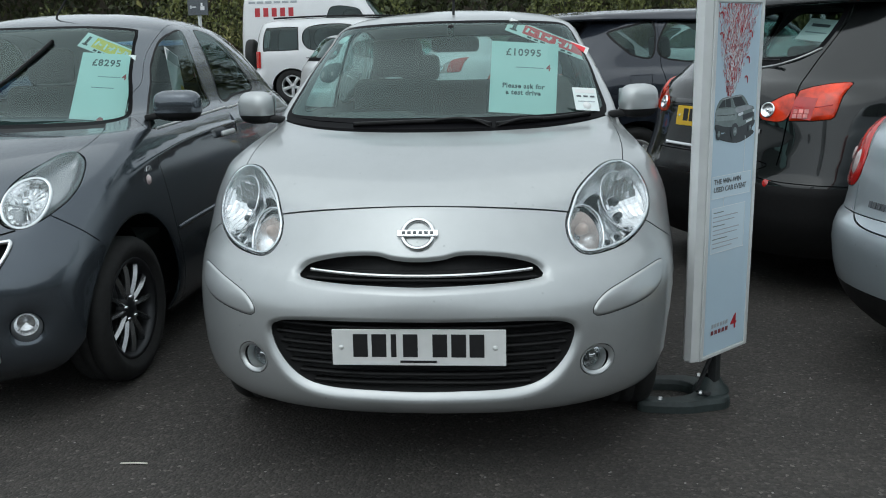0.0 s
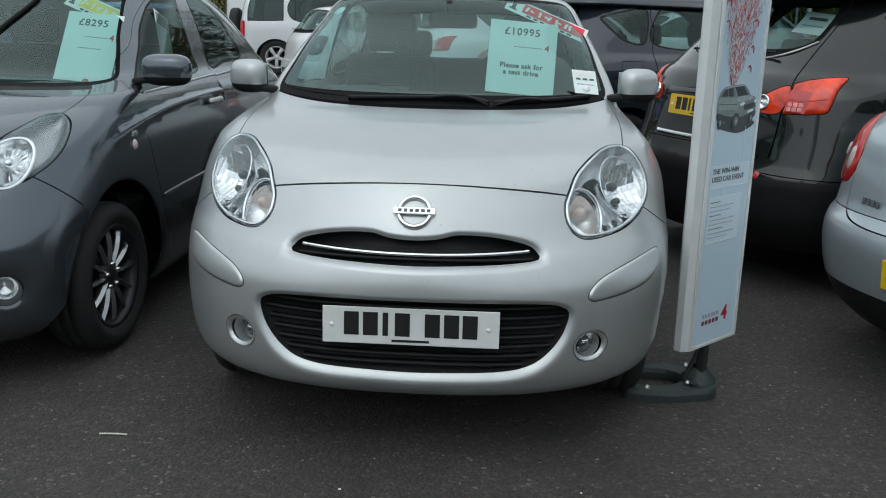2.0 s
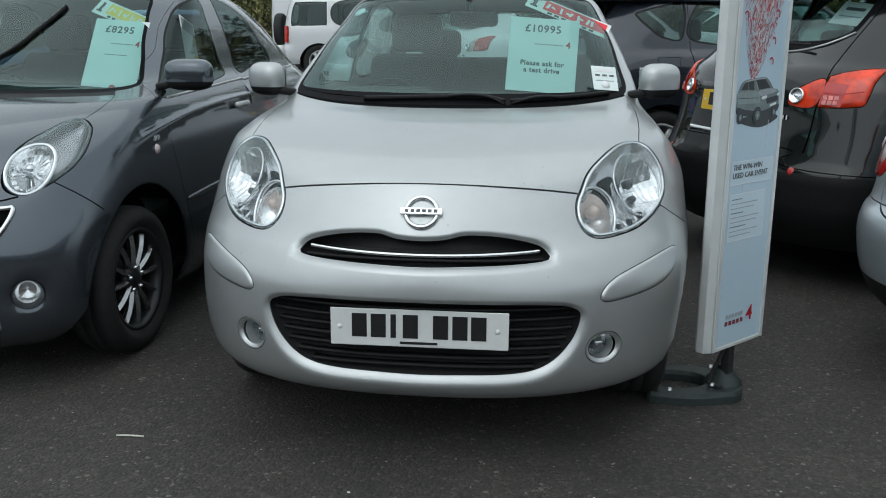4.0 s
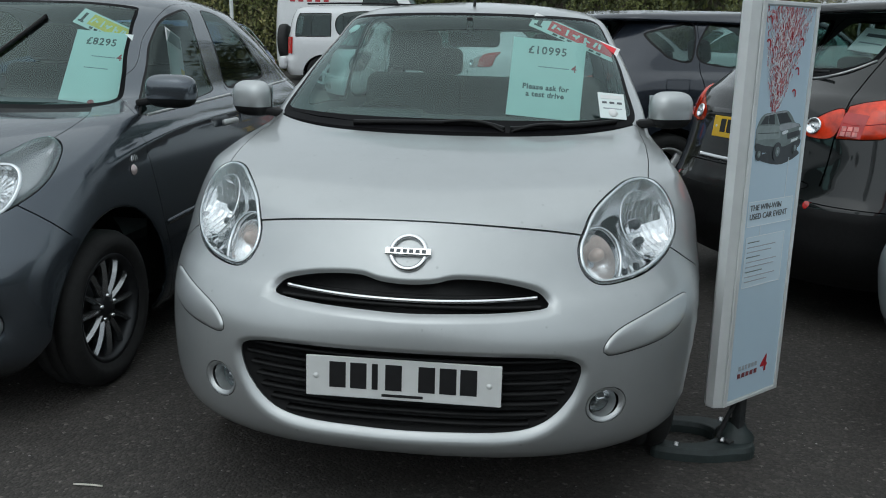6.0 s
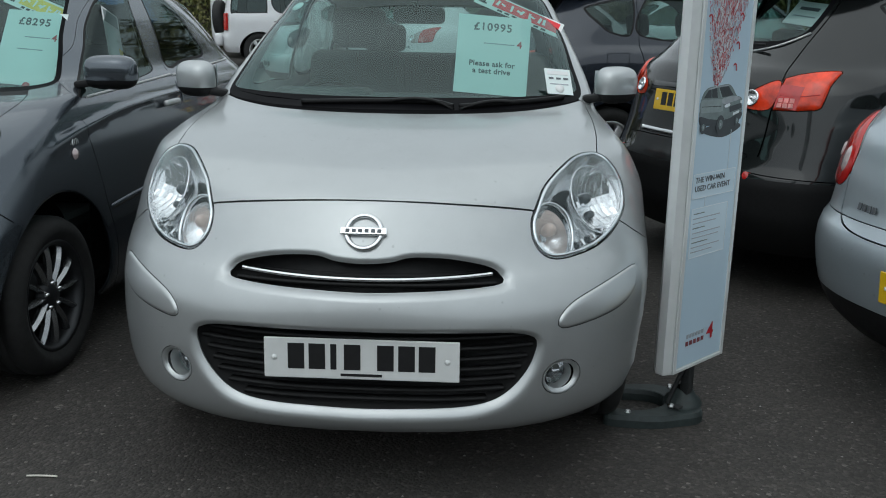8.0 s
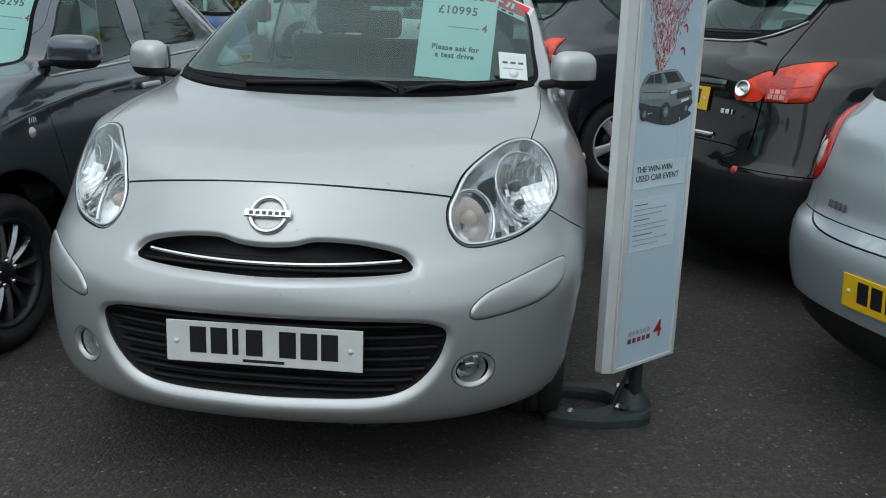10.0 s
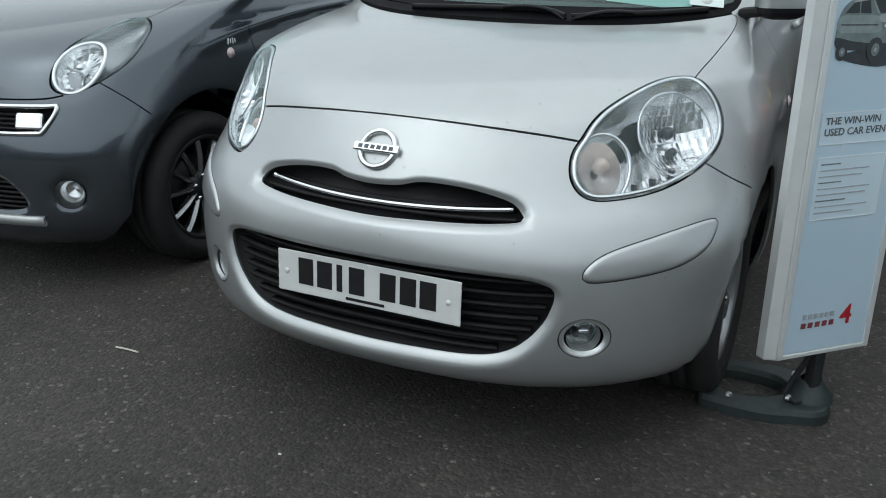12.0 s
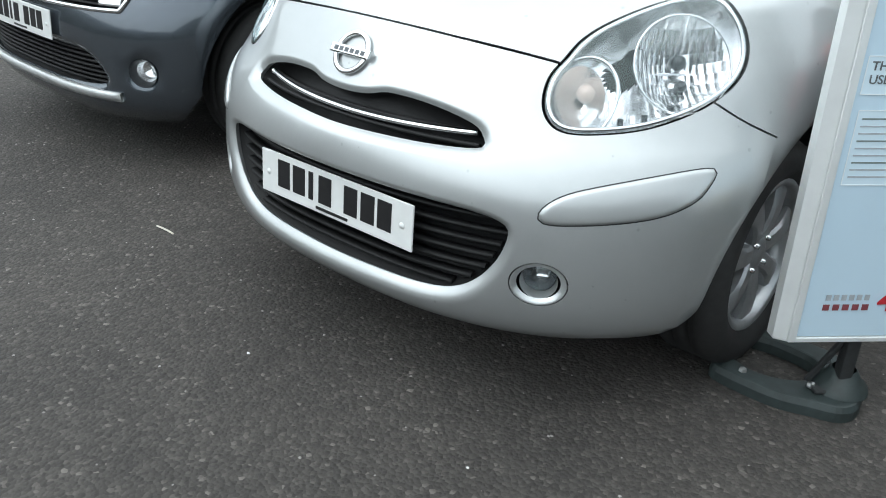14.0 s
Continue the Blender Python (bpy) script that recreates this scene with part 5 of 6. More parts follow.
    vs, fs = swept([(0, 1.74 + .3 * t, 1.462 + t) for t in (0, .02, .04, .06, .075)], [(0, -1, 0)] * 5, ring_section(.006, .006, 6))
    part("aerial", vs, fs, PLASTIC, car, "short black roof aerial")
    # interior mirror
    bm = bmesh.new()
    slab(bm, (.215, .035, .068), pose(.015, 1.60, 1.335, 10), .022, 3)
    slab(bm, (.03, .03, .06), pose(.0, 1.56, 1.39), .01)
    bpart("interior_mirror", bm, PLASTIC, car, "dark interior mirror", True)
    # side repeaters and handles on the doors
    for sg in (1, -1):
        mr = on_shell(fr, I, S(1.12, .80, sg), .002)
        vs, fs = lathe([(0, .008), (.012, .007), (.018, 0)], 16, mr)
        part("side_repeater", vs, fs, PALELENS, car)
        mh = on_shell(fr, I, S(2.05, .93, sg), .02)
        bm = bmesh.new()
        slab(bm, (.19, .028, .024), mh, .01, 3)
        bpart("door_handle", bm, SILVER, car, "silver door handle", True)
    glass_cards(m, fr)
    return car


LAMP = [(.636, .942), (.571, .937), (.504, .8975), (.4626, .838), (.446, .792), (.458, .738), (.500, .703), (.570, .702), (.645, .718), (.705, .755), (.730, .80), (.721, .860), (.683, .918)]
LOWER = [(0, .540), (.25, .5375), (.40, .529), (.457, .513), (.469, .493), (.464, .462), (.447, .420), (.408, .370), (.355, .334), (.275, .316), (.13, .310), (0, .306)]
UPPER = [(0, .712), (.072, .716), (.131, .727), (.235, .720), (.337, .697), (.372, .672), (.374, .661), (.345, .655), (.26, .650), (.14, .6465), (0, .643)]
STRIP = [(.757, .637), (.69, .629), (.575, .596), (.527, .560), (.530, .530), (.60, .532), (.70, .548), (.745, .572), (.760, .60)]
SEAM = [(0, .859), (.13, .8555), (.26, .8455), (.36, .834), (.437, .822), (.452, .8185)]
SCREEN = [(0, 1.027), (.195, 1.0276), (.405, 1.0323), (.5415, 1.041), (.627, 1.051), (.648, 1.075), (.6275, 1.159), (.586, 1.292), (.535, 1.390), (.505, 1.415), (.45, 1.426), (.2, 1.436), (0, 1.438)]
SIDEWIN = [(1.50, 1.06), (1.64, 1.22), (1.82, 1.36), (2.0, 1.41), (2.17, 1.415), (2.17, 1.05), (1.85, 1.045)]


def plain_rear(shell, screen, side, arch_y, arch_r, extra=(), names=None, reliefs=(), rings=()):
    """The fields of a rear half that is hardly seen: glass, wheel arches."""
    fields = glazing(shell, screen, side) + list(extra)
    for sg in (1, -1):
        fields.append((None, arch_line(shell, arch_y, .30, arch_r, sg)))
    nm = dict(GLASS_NAMES)
    nm["screen"] = ("rear_window", WINDOW, "green-tinted rear window")
    nm.update(names or {})
    return (fields, list(reliefs), list(rings), nm), nm


def grille_insert(car, shell, loop, deep, name, bars, band, width):
    """A black mesh panel set back in an opening, with bars across it."""
    loop = grown(loop, .006)
    c = loop.mean(0)
    vs, n = [], len(loop)
    for s, d in ((1, .02), (.985, deep), (.5, deep), (.02, deep)):
        p = c + (loop - c) * s
        vs += list(shell.at(p) - shell.spread(p)[2] * d)
    fs = [(k * n + i, k * n + (i + 1) % n, (k + 1) * n + (i + 1) % n, (k + 1) * n + i) for k in range(3) for i in range(n)]
    g = part(name, vs, fs, PLASTIC, car, "black plastic grille")
    for k in range(bars):
        z = band[0] + (band[1] - band[0]) * (k + .5) / bars
        xs = np.linspace(-width, width, 60)
        p = np.array([shell.front(x, z) for x in xs])
        ok = inside(grown(loop, -.004), p)
        p = p[ok]
        if len(p) < 4:
            continue
        s, nn = shell.at(p), shell.spread(p)[2]
        vs, fs = swept(s - nn * (deep * .72), nn, [(-.004, -.014), (.004, -.014), (.005, .006), (.0, .010), (-.005, .006)])
        part("grille_bar", vs, fs, PLASTIC, g)
    return g

# ---- the dark grey hatchback beside it ----
def grey_car(m):
    L, MID = 3.72, 1.98
    fr, re = Shell(GREY_F, GREY_W, MID), Shell(GREY_R, GREY_W, L - MID)
    F, S, I = fr.front, fr.side, Matrix()
    lamp = smooth_line([F(x, z) for x, z in ((.672, .960), (.632, .957), (.608, .932), (.583, .905), (.564, .866), (.557, .80), (.575, .752), (.624, .734), (.668, .752), (.70, .778), (.733, .82), (.742, .875), (.720, .930))])
    half = ((0, .69), (.25, .69), (.56, .694), (.606, .69), (.58, .612), (.545, .602), (.25, .598), (0, .596))
    grille = smooth_line([F(x, z) for x, z in half] + [F(-x, z) for x, z in half[::-1][1:-1]])
    low = smooth_line([F(x, z) for x, z in ((0, .455), (.3, .455), (.42, .44), (.50, .36), (.46, .325), (.25, .315), (0, .313))] + [F(-x, z) for x, z in ((.25, .315), (.46, .325), (.50, .36), (.42, .44), (.3, .455))])
    fc = np.array(F(.65, .39))
    fog = np.array([fc + np.array((.050 * math.cos(a), .051 * math.sin(a))) for a in np.linspace(0, 2 * math.pi, 36, False)])
    seam = [F(x, z) for x, z in ((0, .712), (.3, .712), (.54, .716), (.612, .728))]
    front_seam = smooth_line([mirrored(p) for p in seam[::-1]][:-1] + seam, .02, False)
    flank = smooth_line([F(.69, .770), F(.765, .712), S(.383, .648)], .02, False)
    bumper = np.vstack([front_seam, smooth_line([seam[-1], F(.65, .768), F(.69, .770)], .02, False), flank, [S(.383, fr.z[0])], [mirrored(S(.383, fr.z[0]))], mirrored(flank)[::-1],
                        mirrored(smooth_line([seam[-1], F(.65, .768), F(.69, .770)], .02, False))[::-1]])
    bside = smooth_line([F(.655, .945), F(.672, .963), F(.676, .985), F(.664, 1.010), F(.635, 1.028)], .02, False)
    rearline = smooth_line([F(.635, 1.028), F(.46, 1.027), F(.25, 1.026), F(0, 1.025)], .02, False)
    hb = np.vstack([smooth_line([seam[-1], F(.62, .80), F(.64, .90), F(.655, .945)], .02, False), bside, rearline])
    bonnet = np.vstack([front_seam, hb, mirrored(hb)[::-1]])
    cowl = np.vstack([rearline[::-1], [F(.60, 1.045)], [F(.3, 1.045)], [F(-.3, 1.045)], [F(-.60, 1.045)], mirrored(rearline)])
    screen = [(0, 1.037), (.3, 1.037), (.5, 1.037), (.61, 1.041), (.648, 1.06), (.605, 1.15), (.560, 1.25), (.518, 1.36), (.497, 1.42), (.46, 1.448), (.25, 1.465), (0, 1.467)]
    win = [(1.0, 1.007), (1.11, 1.05), (1.221, 1.105), (1.33, 1.195), (1.439, 1.287), (1.583, 1.38), (1.713, 1.426), (1.857, 1.441), (1.838, 1.33), (1.826, 1.167), (1.828, 1.066), (1.587, 1.039), (1.231, 1.014)]
    fields = [("front_bumper", bumper), ("bonnet", bonnet), ("cowl", cowl)] + glazing(fr, screen, [win])
    door = smooth_line([S(y, z) for y, z in ((1.13, .2), (1.10, .4), (1.03, .6), (.97, .8), (.94, .95), (.96, 1.005), (1.13, 1.095), (1.30, 1.20), (1.45, 1.315), (1.62, 1.41), (1.80, 1.465), (1.97, 1.472))], .02, False)
    rub = smooth_line([S(y, z) for y, z in ((1.06, .556), (1.10, .570), (1.6, .588), (1.97, .592), (1.97, .572), (1.6, .568), (1.10, .549))], .02)
    fields += [(None, ribbon(front_seam, .006))]
    for sg, s in ((1, "r"), (-1, "l")):
        q = lambda l: l * [sg, 1]
        fields += [(None, q(ribbon(flank, .004))), (None, q(ribbon(bside, .0045))), (None, q(ribbon(door, .0035))), (None, q(grown(lamp, .006))), ("lens_" + s, q(lamp)), (None, q(fog)),
                   ("rub_" + s, q(rub)), (None, arch_line(fr, .668, .30, .392, sg))]
    fields += [(None, low), (None, grille)]
    reliefs, rings = [lip(low, .035, .016)], [grown(low, d) for d in (.01, .02, .033)]
    ridge = smooth_line([S(y, z) for y, z in ((.70, .86), (.95, .90), (1.3, .935), (1.7, .95), (1.97, .955))], .02, False)
    for sg in (1, -1):
        q = lambda l: l * [sg, 1]
        a = arch_line(fr, .668, .30, .392, sg)
        reliefs += [lip(q(fog), .02, .01), proud(q(lamp), .03, .012), proud(q(rub), .008, .007), crease(q(ridge), .07, .010), lip(a, .012, .006)]
        rings += [grown(q(fog), .01), grown(q(lamp), -.01), grown(q(rub), -.004), grown(q(rub), .003), grown(q(rub), .008), grown(a, .01), grown(a, .028)] + [q(ridge) + [0, d] for d in (-.05, -.025, 0, .025, .05)]
    names = dict(GLASS_NAMES)
    names.update({"cowl": ("cowl", PLASTIC, ""), "lens_r": ("headlamp_lens", LENS, "clear headlamp lens"), "lens_l": ("headlamp_lens", LENS, "clear headlamp lens"),
                  "side_window0_r": ("side_window", SIDEGLASS, "dark side window"), "side_window0_l": ("side_window", SIDEGLASS, "dark side window"), "rub_r": ("rub_strip", GREYP, "grey side rubbing strip"), "rub_l": ("rub_strip", GREYP, "grey side rubbing strip")})
    rdoor = smooth_line([re.side(y, z) for y, z in ((1.02, .62), (.95, .75), (.92, .95), (.92, 1.1), (.95, 1.23), (1.08, 1.36), (1.3, 1.44), (1.5, 1.465), (1.73, 1.472))], .02, False)
    rrub = smooth_line([re.side(y, z) for y, z in ((1.73, .592), (1.05, .600), (1.02, .592), (1.05, .58), (1.73, .572))], .02)
    rridge = smooth_line([re.side(y, z) for y, z in ((1.73, .955), (1.2, .955), (.7, .95))], .02, False)
    extra, rrel, rring = [], [], []
    for sg, s in ((1, "r"), (-1, "l")):
        extra += [(None, ribbon(rdoor, .005) * [sg, 1]), ("rub_" + s, rrub * [sg, 1])]
        rrel += [proud(rrub * [sg, 1], .008, .007), crease(rridge * [sg, 1], .07, .010)]
        rring += [grown(rrub * [sg, 1], -.004), grown(rrub * [sg, 1], .003), grown(rrub * [sg, 1], .008)] + [rridge * [sg, 1] + [0, d] for d in (-.05, -.025, 0, .025, .05)]
    rf, rn = plain_rear(re, [(0, 1.12), (.3, 1.12), (.48, 1.13), (.5, 1.2), (.45, 1.34), (.40, 1.41), (.2, 1.43), (0, 1.43)],
                        [[(1.715, 1.072), (1.715, 1.25), (1.70, 1.437), (1.587, 1.442), (1.457, 1.41), (1.331, 1.349), (1.225, 1.241), (1.135, 1.145), (1.16, 1.10), (1.30, 1.090), (1.489, 1.083)]], L - 3.11, .36, extra,
                        {"side_window0_r": ("side_window", DARKWINDOW, "dark rear side window"), "side_window0_l": ("side_window", DARKWINDOW, "dark rear side window"), "rub_r": ("rub_strip", GREYP, ""), "rub_l": ("rub_strip", GREYP, "")}, rrel, rring)
    car = split_car("grey_hatchback", m, "dark metallic grey hatchback with a price card and alloy wheels", "", fr, re, L, GREYP, (fields, reliefs, rings, names), rf, .045,
                    plan=dict(wheels=(.665, 3.11), arch=.392, half=.828, radius=.30, rim=.205, style="multi", spokes=12, bright=GUNMETAL))
    cabin(car, L, .70, 1.25, 1.75, .2, -.36)
    for sg in (1, -1):
        q = lambda l: l * [sg, 1]
        bowl = lamp_bowl(fr, I, q(grown(lamp, .004)), .07, car, "headlamp", 21 + sg, GUNMETAL, jitter=.3)
        mid, e1, e2 = np.array(F(.624, .826)), np.array(F(.682, .854)) - np.array(F(.566, .797)), np.array(F(.592, .898)) - np.array(F(.648, .750))
        eye = np.array([mid + .5 * (e1 * math.cos(a) + e2 * math.sin(a)) for a in np.linspace(0, 2 * math.pi, 40, False)])
        p, n = fr.at(q(eye)), fr.spread(q(eye))[2]
        vs, fs = swept(p - n * .006, n, ring_section(.008, .006), True)
        part("lamp_ring", vs, fs, CHROME, bowl, "chrome ring of the round lamp")
        inner = lamp_bowl(fr, I, q(grown(eye, -.002)), .065, bowl, "main_reflector", 31 + sg, REFLECTOR, (1, .96, .84, .62, .34, .06), (.12, .4, .7, .9, 1.0, 1.02))
        mm = on_shell(fr, I, q(mid), -.03)
        vs, fs = lathe([(0, .018), (.014, .016), (.018, .006), (.018, -.03)], 14, mm)
        part("bulb_shield", vs, fs, CHROME, bowl)
        mf = on_shell(fr, I, tuple(fc * [sg, 1]), -.01)
        vs, fs = lathe([(.053, .004), (.049, -.004), (.041, -.028), (.040, -.045)], 32, mf)
        fg = part("fog_lamp", vs, fs, HOUSING, car, "round fog lamp in a dark grey socket")
        vs, fs = lathe([(.042, -.03), (.03, -.06), (0, -.07)], 24, mf)
        part("fog_reflector", vs, fs, REFLECTOR, fg, smooth=False)
        mr = on_shell(fr, I, S(.82, .814, sg), .002)
        vs, fs = lathe([(0, .010), (.014, .008), (.022, 0)], 20, mr)
        part("side_repeater", vs, fs, PALELENS, car, "pale round side repeater")
        for k in range(4):
            bm = bmesh.new()
            slab(bm, (.007, .018 if k % 2 else .024, .003), mr @ pose(-.01 + .013 * k, .045, .003, 0, 0, -12 + 7 * k), .001)
            bpart("wing_badge", bm, CHROME, car)
        mh = on_shell(fr, I, S(1.79, .912, sg), .022)
        bm = bmesh.new()
        slab(bm, (.17, .03, .026), mh, .012, 3)
        bpart("door_handle", bm, SATIN, car, "pale door handle", True)
        door_mirror(car, pose(sg * .738, 1.09, 1.036), sg, GREYP, (.108, .068))
        for sh, hm, y0, y1, sd in ((fr, I, 1.05, 1.97, sg), (re, pose(0, L, 0, 0, 0, 180), 1.73, .80, -sg)):
            q = np.array([sh.side(y, 1.005 + .03 * (y - 1.05) / .92 if sh is fr else 1.065 - .035 * (y - .8) / .93, sd) for y in np.linspace(y0, y1, 14)])
            a, n = sh.at(q), sh.spread(q)[2]
            rot = np.array(hm.to_3x3())
            a, n = a @ rot.T + np.array(hm.translation), n @ rot.T
            vs, fs = swept(a + n * .003, n, [(-.006, -.003), (.006, -.003), (.005, .003), (-.005, .003)])
            part("waist_strip", vs, fs, SATIN, car, "bright strip under the side windows")
    edge = grown(grille, -.002)
    p, n = fr.at(edge), fr.spread(edge)[2]
    vs, fs = swept(p + n * .002, n, ring_section(.009, .008), True)
    part("grille_frame", vs, fs, CHROME, car, "chrome frame of the narrow grille")
    grille_insert(car, fr, grille, .03, "upper_grille", 6, (.598, .69), .54)
    grille_insert(car, fr, low, .05, "lower_grille", 7, (.32, .45), .5)
    for sg in (1, -1):
        mi = on_shell(fr, I, F(sg * .525, .645), -.008)
        bm = bmesh.new()
        slab(bm, (.10, .06, .02), mi, .008)
        bpart("grille_lamp", bm, REFLECTOR, car, "clear lamp in the grille end")
    xs = np.linspace(-.56, .56, 40)
    q = np.array([F(x, .292) for x in xs])
    vs, fs = swept(fr.at(q) + fr.spread(q)[2] * .004, fr.spread(q)[2], [(-.018, -.012), (.018, -.012), (.016, .008), (-.016, .008)])
    part("lower_lip", vs, fs, SATIN, car, "bright lower lip of the bumper")
    number_plate(car, pose(0, -.012, .52, 86, 0, 0), PLATEW)
    wiper_on(car, fr, [F(-.13, 1.05), F(-.04, 1.12), F(.04, 1.19), F(.10, 1.29), F(.149, 1.39)], .55)
    vs, fs = swept([(.0, 1.70, 1.49), (.0, 1.72, 1.53), (.03, 1.80, 1.63)], [(0, -1, 0)] * 3, ring_section(.006, .006, 6))
    part("aerial", vs, fs, PLASTIC, car, "short black roof aerial")
    price_card(tilted(m, (.418, 1.305, 1.182), (.26, .02, -.02), (.004, .19, .31), 0), .255, .35, "£8295", False)
    vs, fs = lathe([(0, .002), (.016, .002), (.016, 0)], 16, tilted(m, (.432, 1.215, 1.03), (.26, .02, -.02), (.004, .19, .31), -.003))
    tagged(part("round_sticker", vs, fs, REDINK), "small red round sticker on the price card", "sticker")
    sash(tilted(m, (.398, 1.45, 1.365), (.30, -.01, -.12), (.08, .10, .07), .022), .29, .10, YELLOWINK, WHITEPAPER, "white and yellow slanting offer sash behind the windscreen")
    leaf = sheet("window_leaflet", m @ on_shell(fr, I, S(1.57, 1.215, 1), -.016) @ pose(0, 0, 0, 0, 0, -24), .13, .29, WHITEPAPER, "coloured leaflet hung inside the side window", "leaflet")
    bar(leaf, 0, .105, .11, .06, PRINTCAR, "picture")
    bar(leaf, -.012, -.03, .075, .17, PAPER, "panel")
    bar(leaf, .046, -.055, .030, .05, YELLOWINK, "panel")
    return car


# ---- cars whose tails face the lane ----
def tail_car(name, m, label, group, kind, paint, clear=False):
    """A car seen from behind: kind crossover, hatch or suv. Its rear faces the lane, at local y = 0."""
    if kind == "crossover":
        W, RR, FF, L, MID = CROSS_W, CROSS_R, CROSS_F, 4.315, 2.08
    else:
        W, RR, FF, L, MID = HATCH_W, HATCH_R, HATCH_F, 4.20, 2.0
    re, fr = Shell(RR, W, MID), Shell(FF, W, L - MID)
    F, S, I = re.front, re.side, Matrix()
    names = dict(GLASS_NAMES)
    names["screen"] = ("rear_window", WINDOW, "green-tinted rear window")
    if paint in (BLACKP, BLUEP):
        names["screen"] = ("rear_window", REARGLASS, "dark rear window")
        for k in "01":
            for s in "rl":
                names["side_window%s_%s" % (k, s)] = ("side_window", SIDEGLASS, "dark side window")
    fields, reliefs, rings = [], [], []
    if kind == "crossover":
        screen = [(0, 1.185), (.2, 1.185), (.36, 1.195), (.435, 1.23), (.468, 1.28), (.452, 1.40), (.432, 1.48), (.39, 1.51), (.2, 1.525), (0, 1.527)]
        side = [[(1.04, 1.21), (1.12, 1.48), (.92, 1.465), (.73, 1.42), (.69, 1.385), (.76, 1.28), (.86, 1.215)], [(2.05, 1.17), (2.05, 1.50), (1.5, 1.50), (1.22, 1.46), (1.14, 1.19)]]
        lamp_in = smooth_line([F(x, z) for x, z in ((.40, .955), (.44, 1.005), (.545, 1.055), (.545, .93), (.43, .92))])
        lamp_out = straight_line([F(x, z) for x, z in ((.56, 1.068), (.60, 1.087), (.65, 1.101), (.69, 1.107), (.715, 1.106), (.723, 1.098), (.730, 1.04), (.735, .98), (.733, .945), (.722, .934), (.66, .925), (.56, .922))])
        hatch = smooth_line([F(x, z) for x, z in ((.552, .70), (.553, .95), (.550, 1.07), (.52, 1.13), (.498, 1.22), (.488, 1.30), (.47, 1.40), (.445, 1.50))], .02, False)
        bump = [F(-.93, .60), F(-.6, .62), F(-.50, .70), F(-.3, .715), F(.3, .715), F(.50, .70), F(.6, .62), F(.93, .60)]
        lowz, arch_y, arch_r = .60, .84, .40
        door = smooth_line([S(y, z) for y, z in ((1.32, .66), (1.18, .80), (1.12, .95), (1.10, 1.15), (1.13, 1.3), (1.15, 1.47), (1.3, 1.53), (2.06, 1.54))], .02, False)
        flap = straight_line([S(y, z) for y, z in ((.76, .95), (.96, .95), (.98, 1.07), (.78, 1.07))])
    else:
        screen = [(0, 1.03), (.35, 1.03), (.60, 1.045), (.655, 1.09), (.62, 1.2), (.55, 1.33), (.49, 1.365), (.3, 1.38), (0, 1.385)]
        side = [[(.78, 1.10), (.66, 1.16), (.75, 1.30), (1.0, 1.34), (1.05, 1.07)], [(2.0, 1.03), (2.0, 1.375), (1.4, 1.37), (1.16, 1.34), (1.12, 1.05)]]
        lamp_out = smooth_line([F(x, z) for x, z in ((.60, .86), (.625, .95), (.68, .995), (.745, 1.0), (.80, .96), (.825, .87), (.82, .77), (.78, .725), (.68, .73), (.62, .77))])
        hatch = smooth_line([F(x, z) for x, z in ((0, .60), (.40, .60), (.57, .63), (.60, .70), (.605, .80), (.595, .9), (.63, 1.0), (.70, 1.1))], .02, False)
        bump = [F(-.93, .64), F(-.6, .64), F(.6, .64), F(.93, .64)]
        lowz, arch_y, arch_r = .36, .80, .36
        lamp_in = None
        door = smooth_line([S(y, z) for y, z in ((1.25, .55), (1.15, .75), (1.08, .95), (1.10, 1.2), (1.2, 1.38), (2.0, 1.405))], .02, False)
        flap = None
    low = np.vstack([straight_line([F(-.93, lowz), F(0, lowz), F(.93, lowz)], .03, False), [S(arch_y - arch_r + .02, lowz, 1)], [S(arch_y - arch_r + .02, re.z[0], 1)],
                     [mirrored(S(arch_y - arch_r + .02, re.z[0], 1))], [mirrored(S(arch_y - arch_r + .02, lowz, 1))]])
    fields += [("lower_bumper", low)]
    names["lower_bumper"] = ("lower_bumper", PLASTIC, "black plastic lower bumper")
    fields += glazing(re, screen, side)
    seamline = smooth_line(bump, .02, False)
    for sg, s in ((1, "r"), (-1, "l")):
        q = lambda l: l * [sg, 1]
        fields += [(None, q(ribbon(hatch, .007))), (None, q(ribbon(door, .006)))]
        if flap is not None:
            fields += [(None, q(ribbon(np.vstack([flap, flap[:1]]), .004)))]
        fields += [(None, q(grown(lamp_out, .004))), ("tail_" + s, q(lamp_out)), (None, arch_line(re, arch_y, .32, arch_r, sg))]
        names["tail_" + s] = ("headlamp", HOUSING, "grey clear headlamp") if clear else ("tail_lamp", ORANGELENS if kind == "crossover" and paint is not WHITEP else REDLENS, "red tail lamp")
        reliefs += [proud(q(lamp_out), .03, .012)]
        rings += [grown(q(lamp_out), -.01), grown(q(lamp_out), -.022)]
        if lamp_in is not None:
            fields += [(None, q(grown(lamp_in, .004))), ("tail_in_" + s, q(lamp_in))]
            names["tail_in_" + s] = ("tail_lamp", ORANGELENS if paint is not WHITEP else PALELENS, "red inner tail lamp" if paint is not WHITEP else "pale inner tail lamp")
    fields += [(None, ribbon(seamline, .005))]
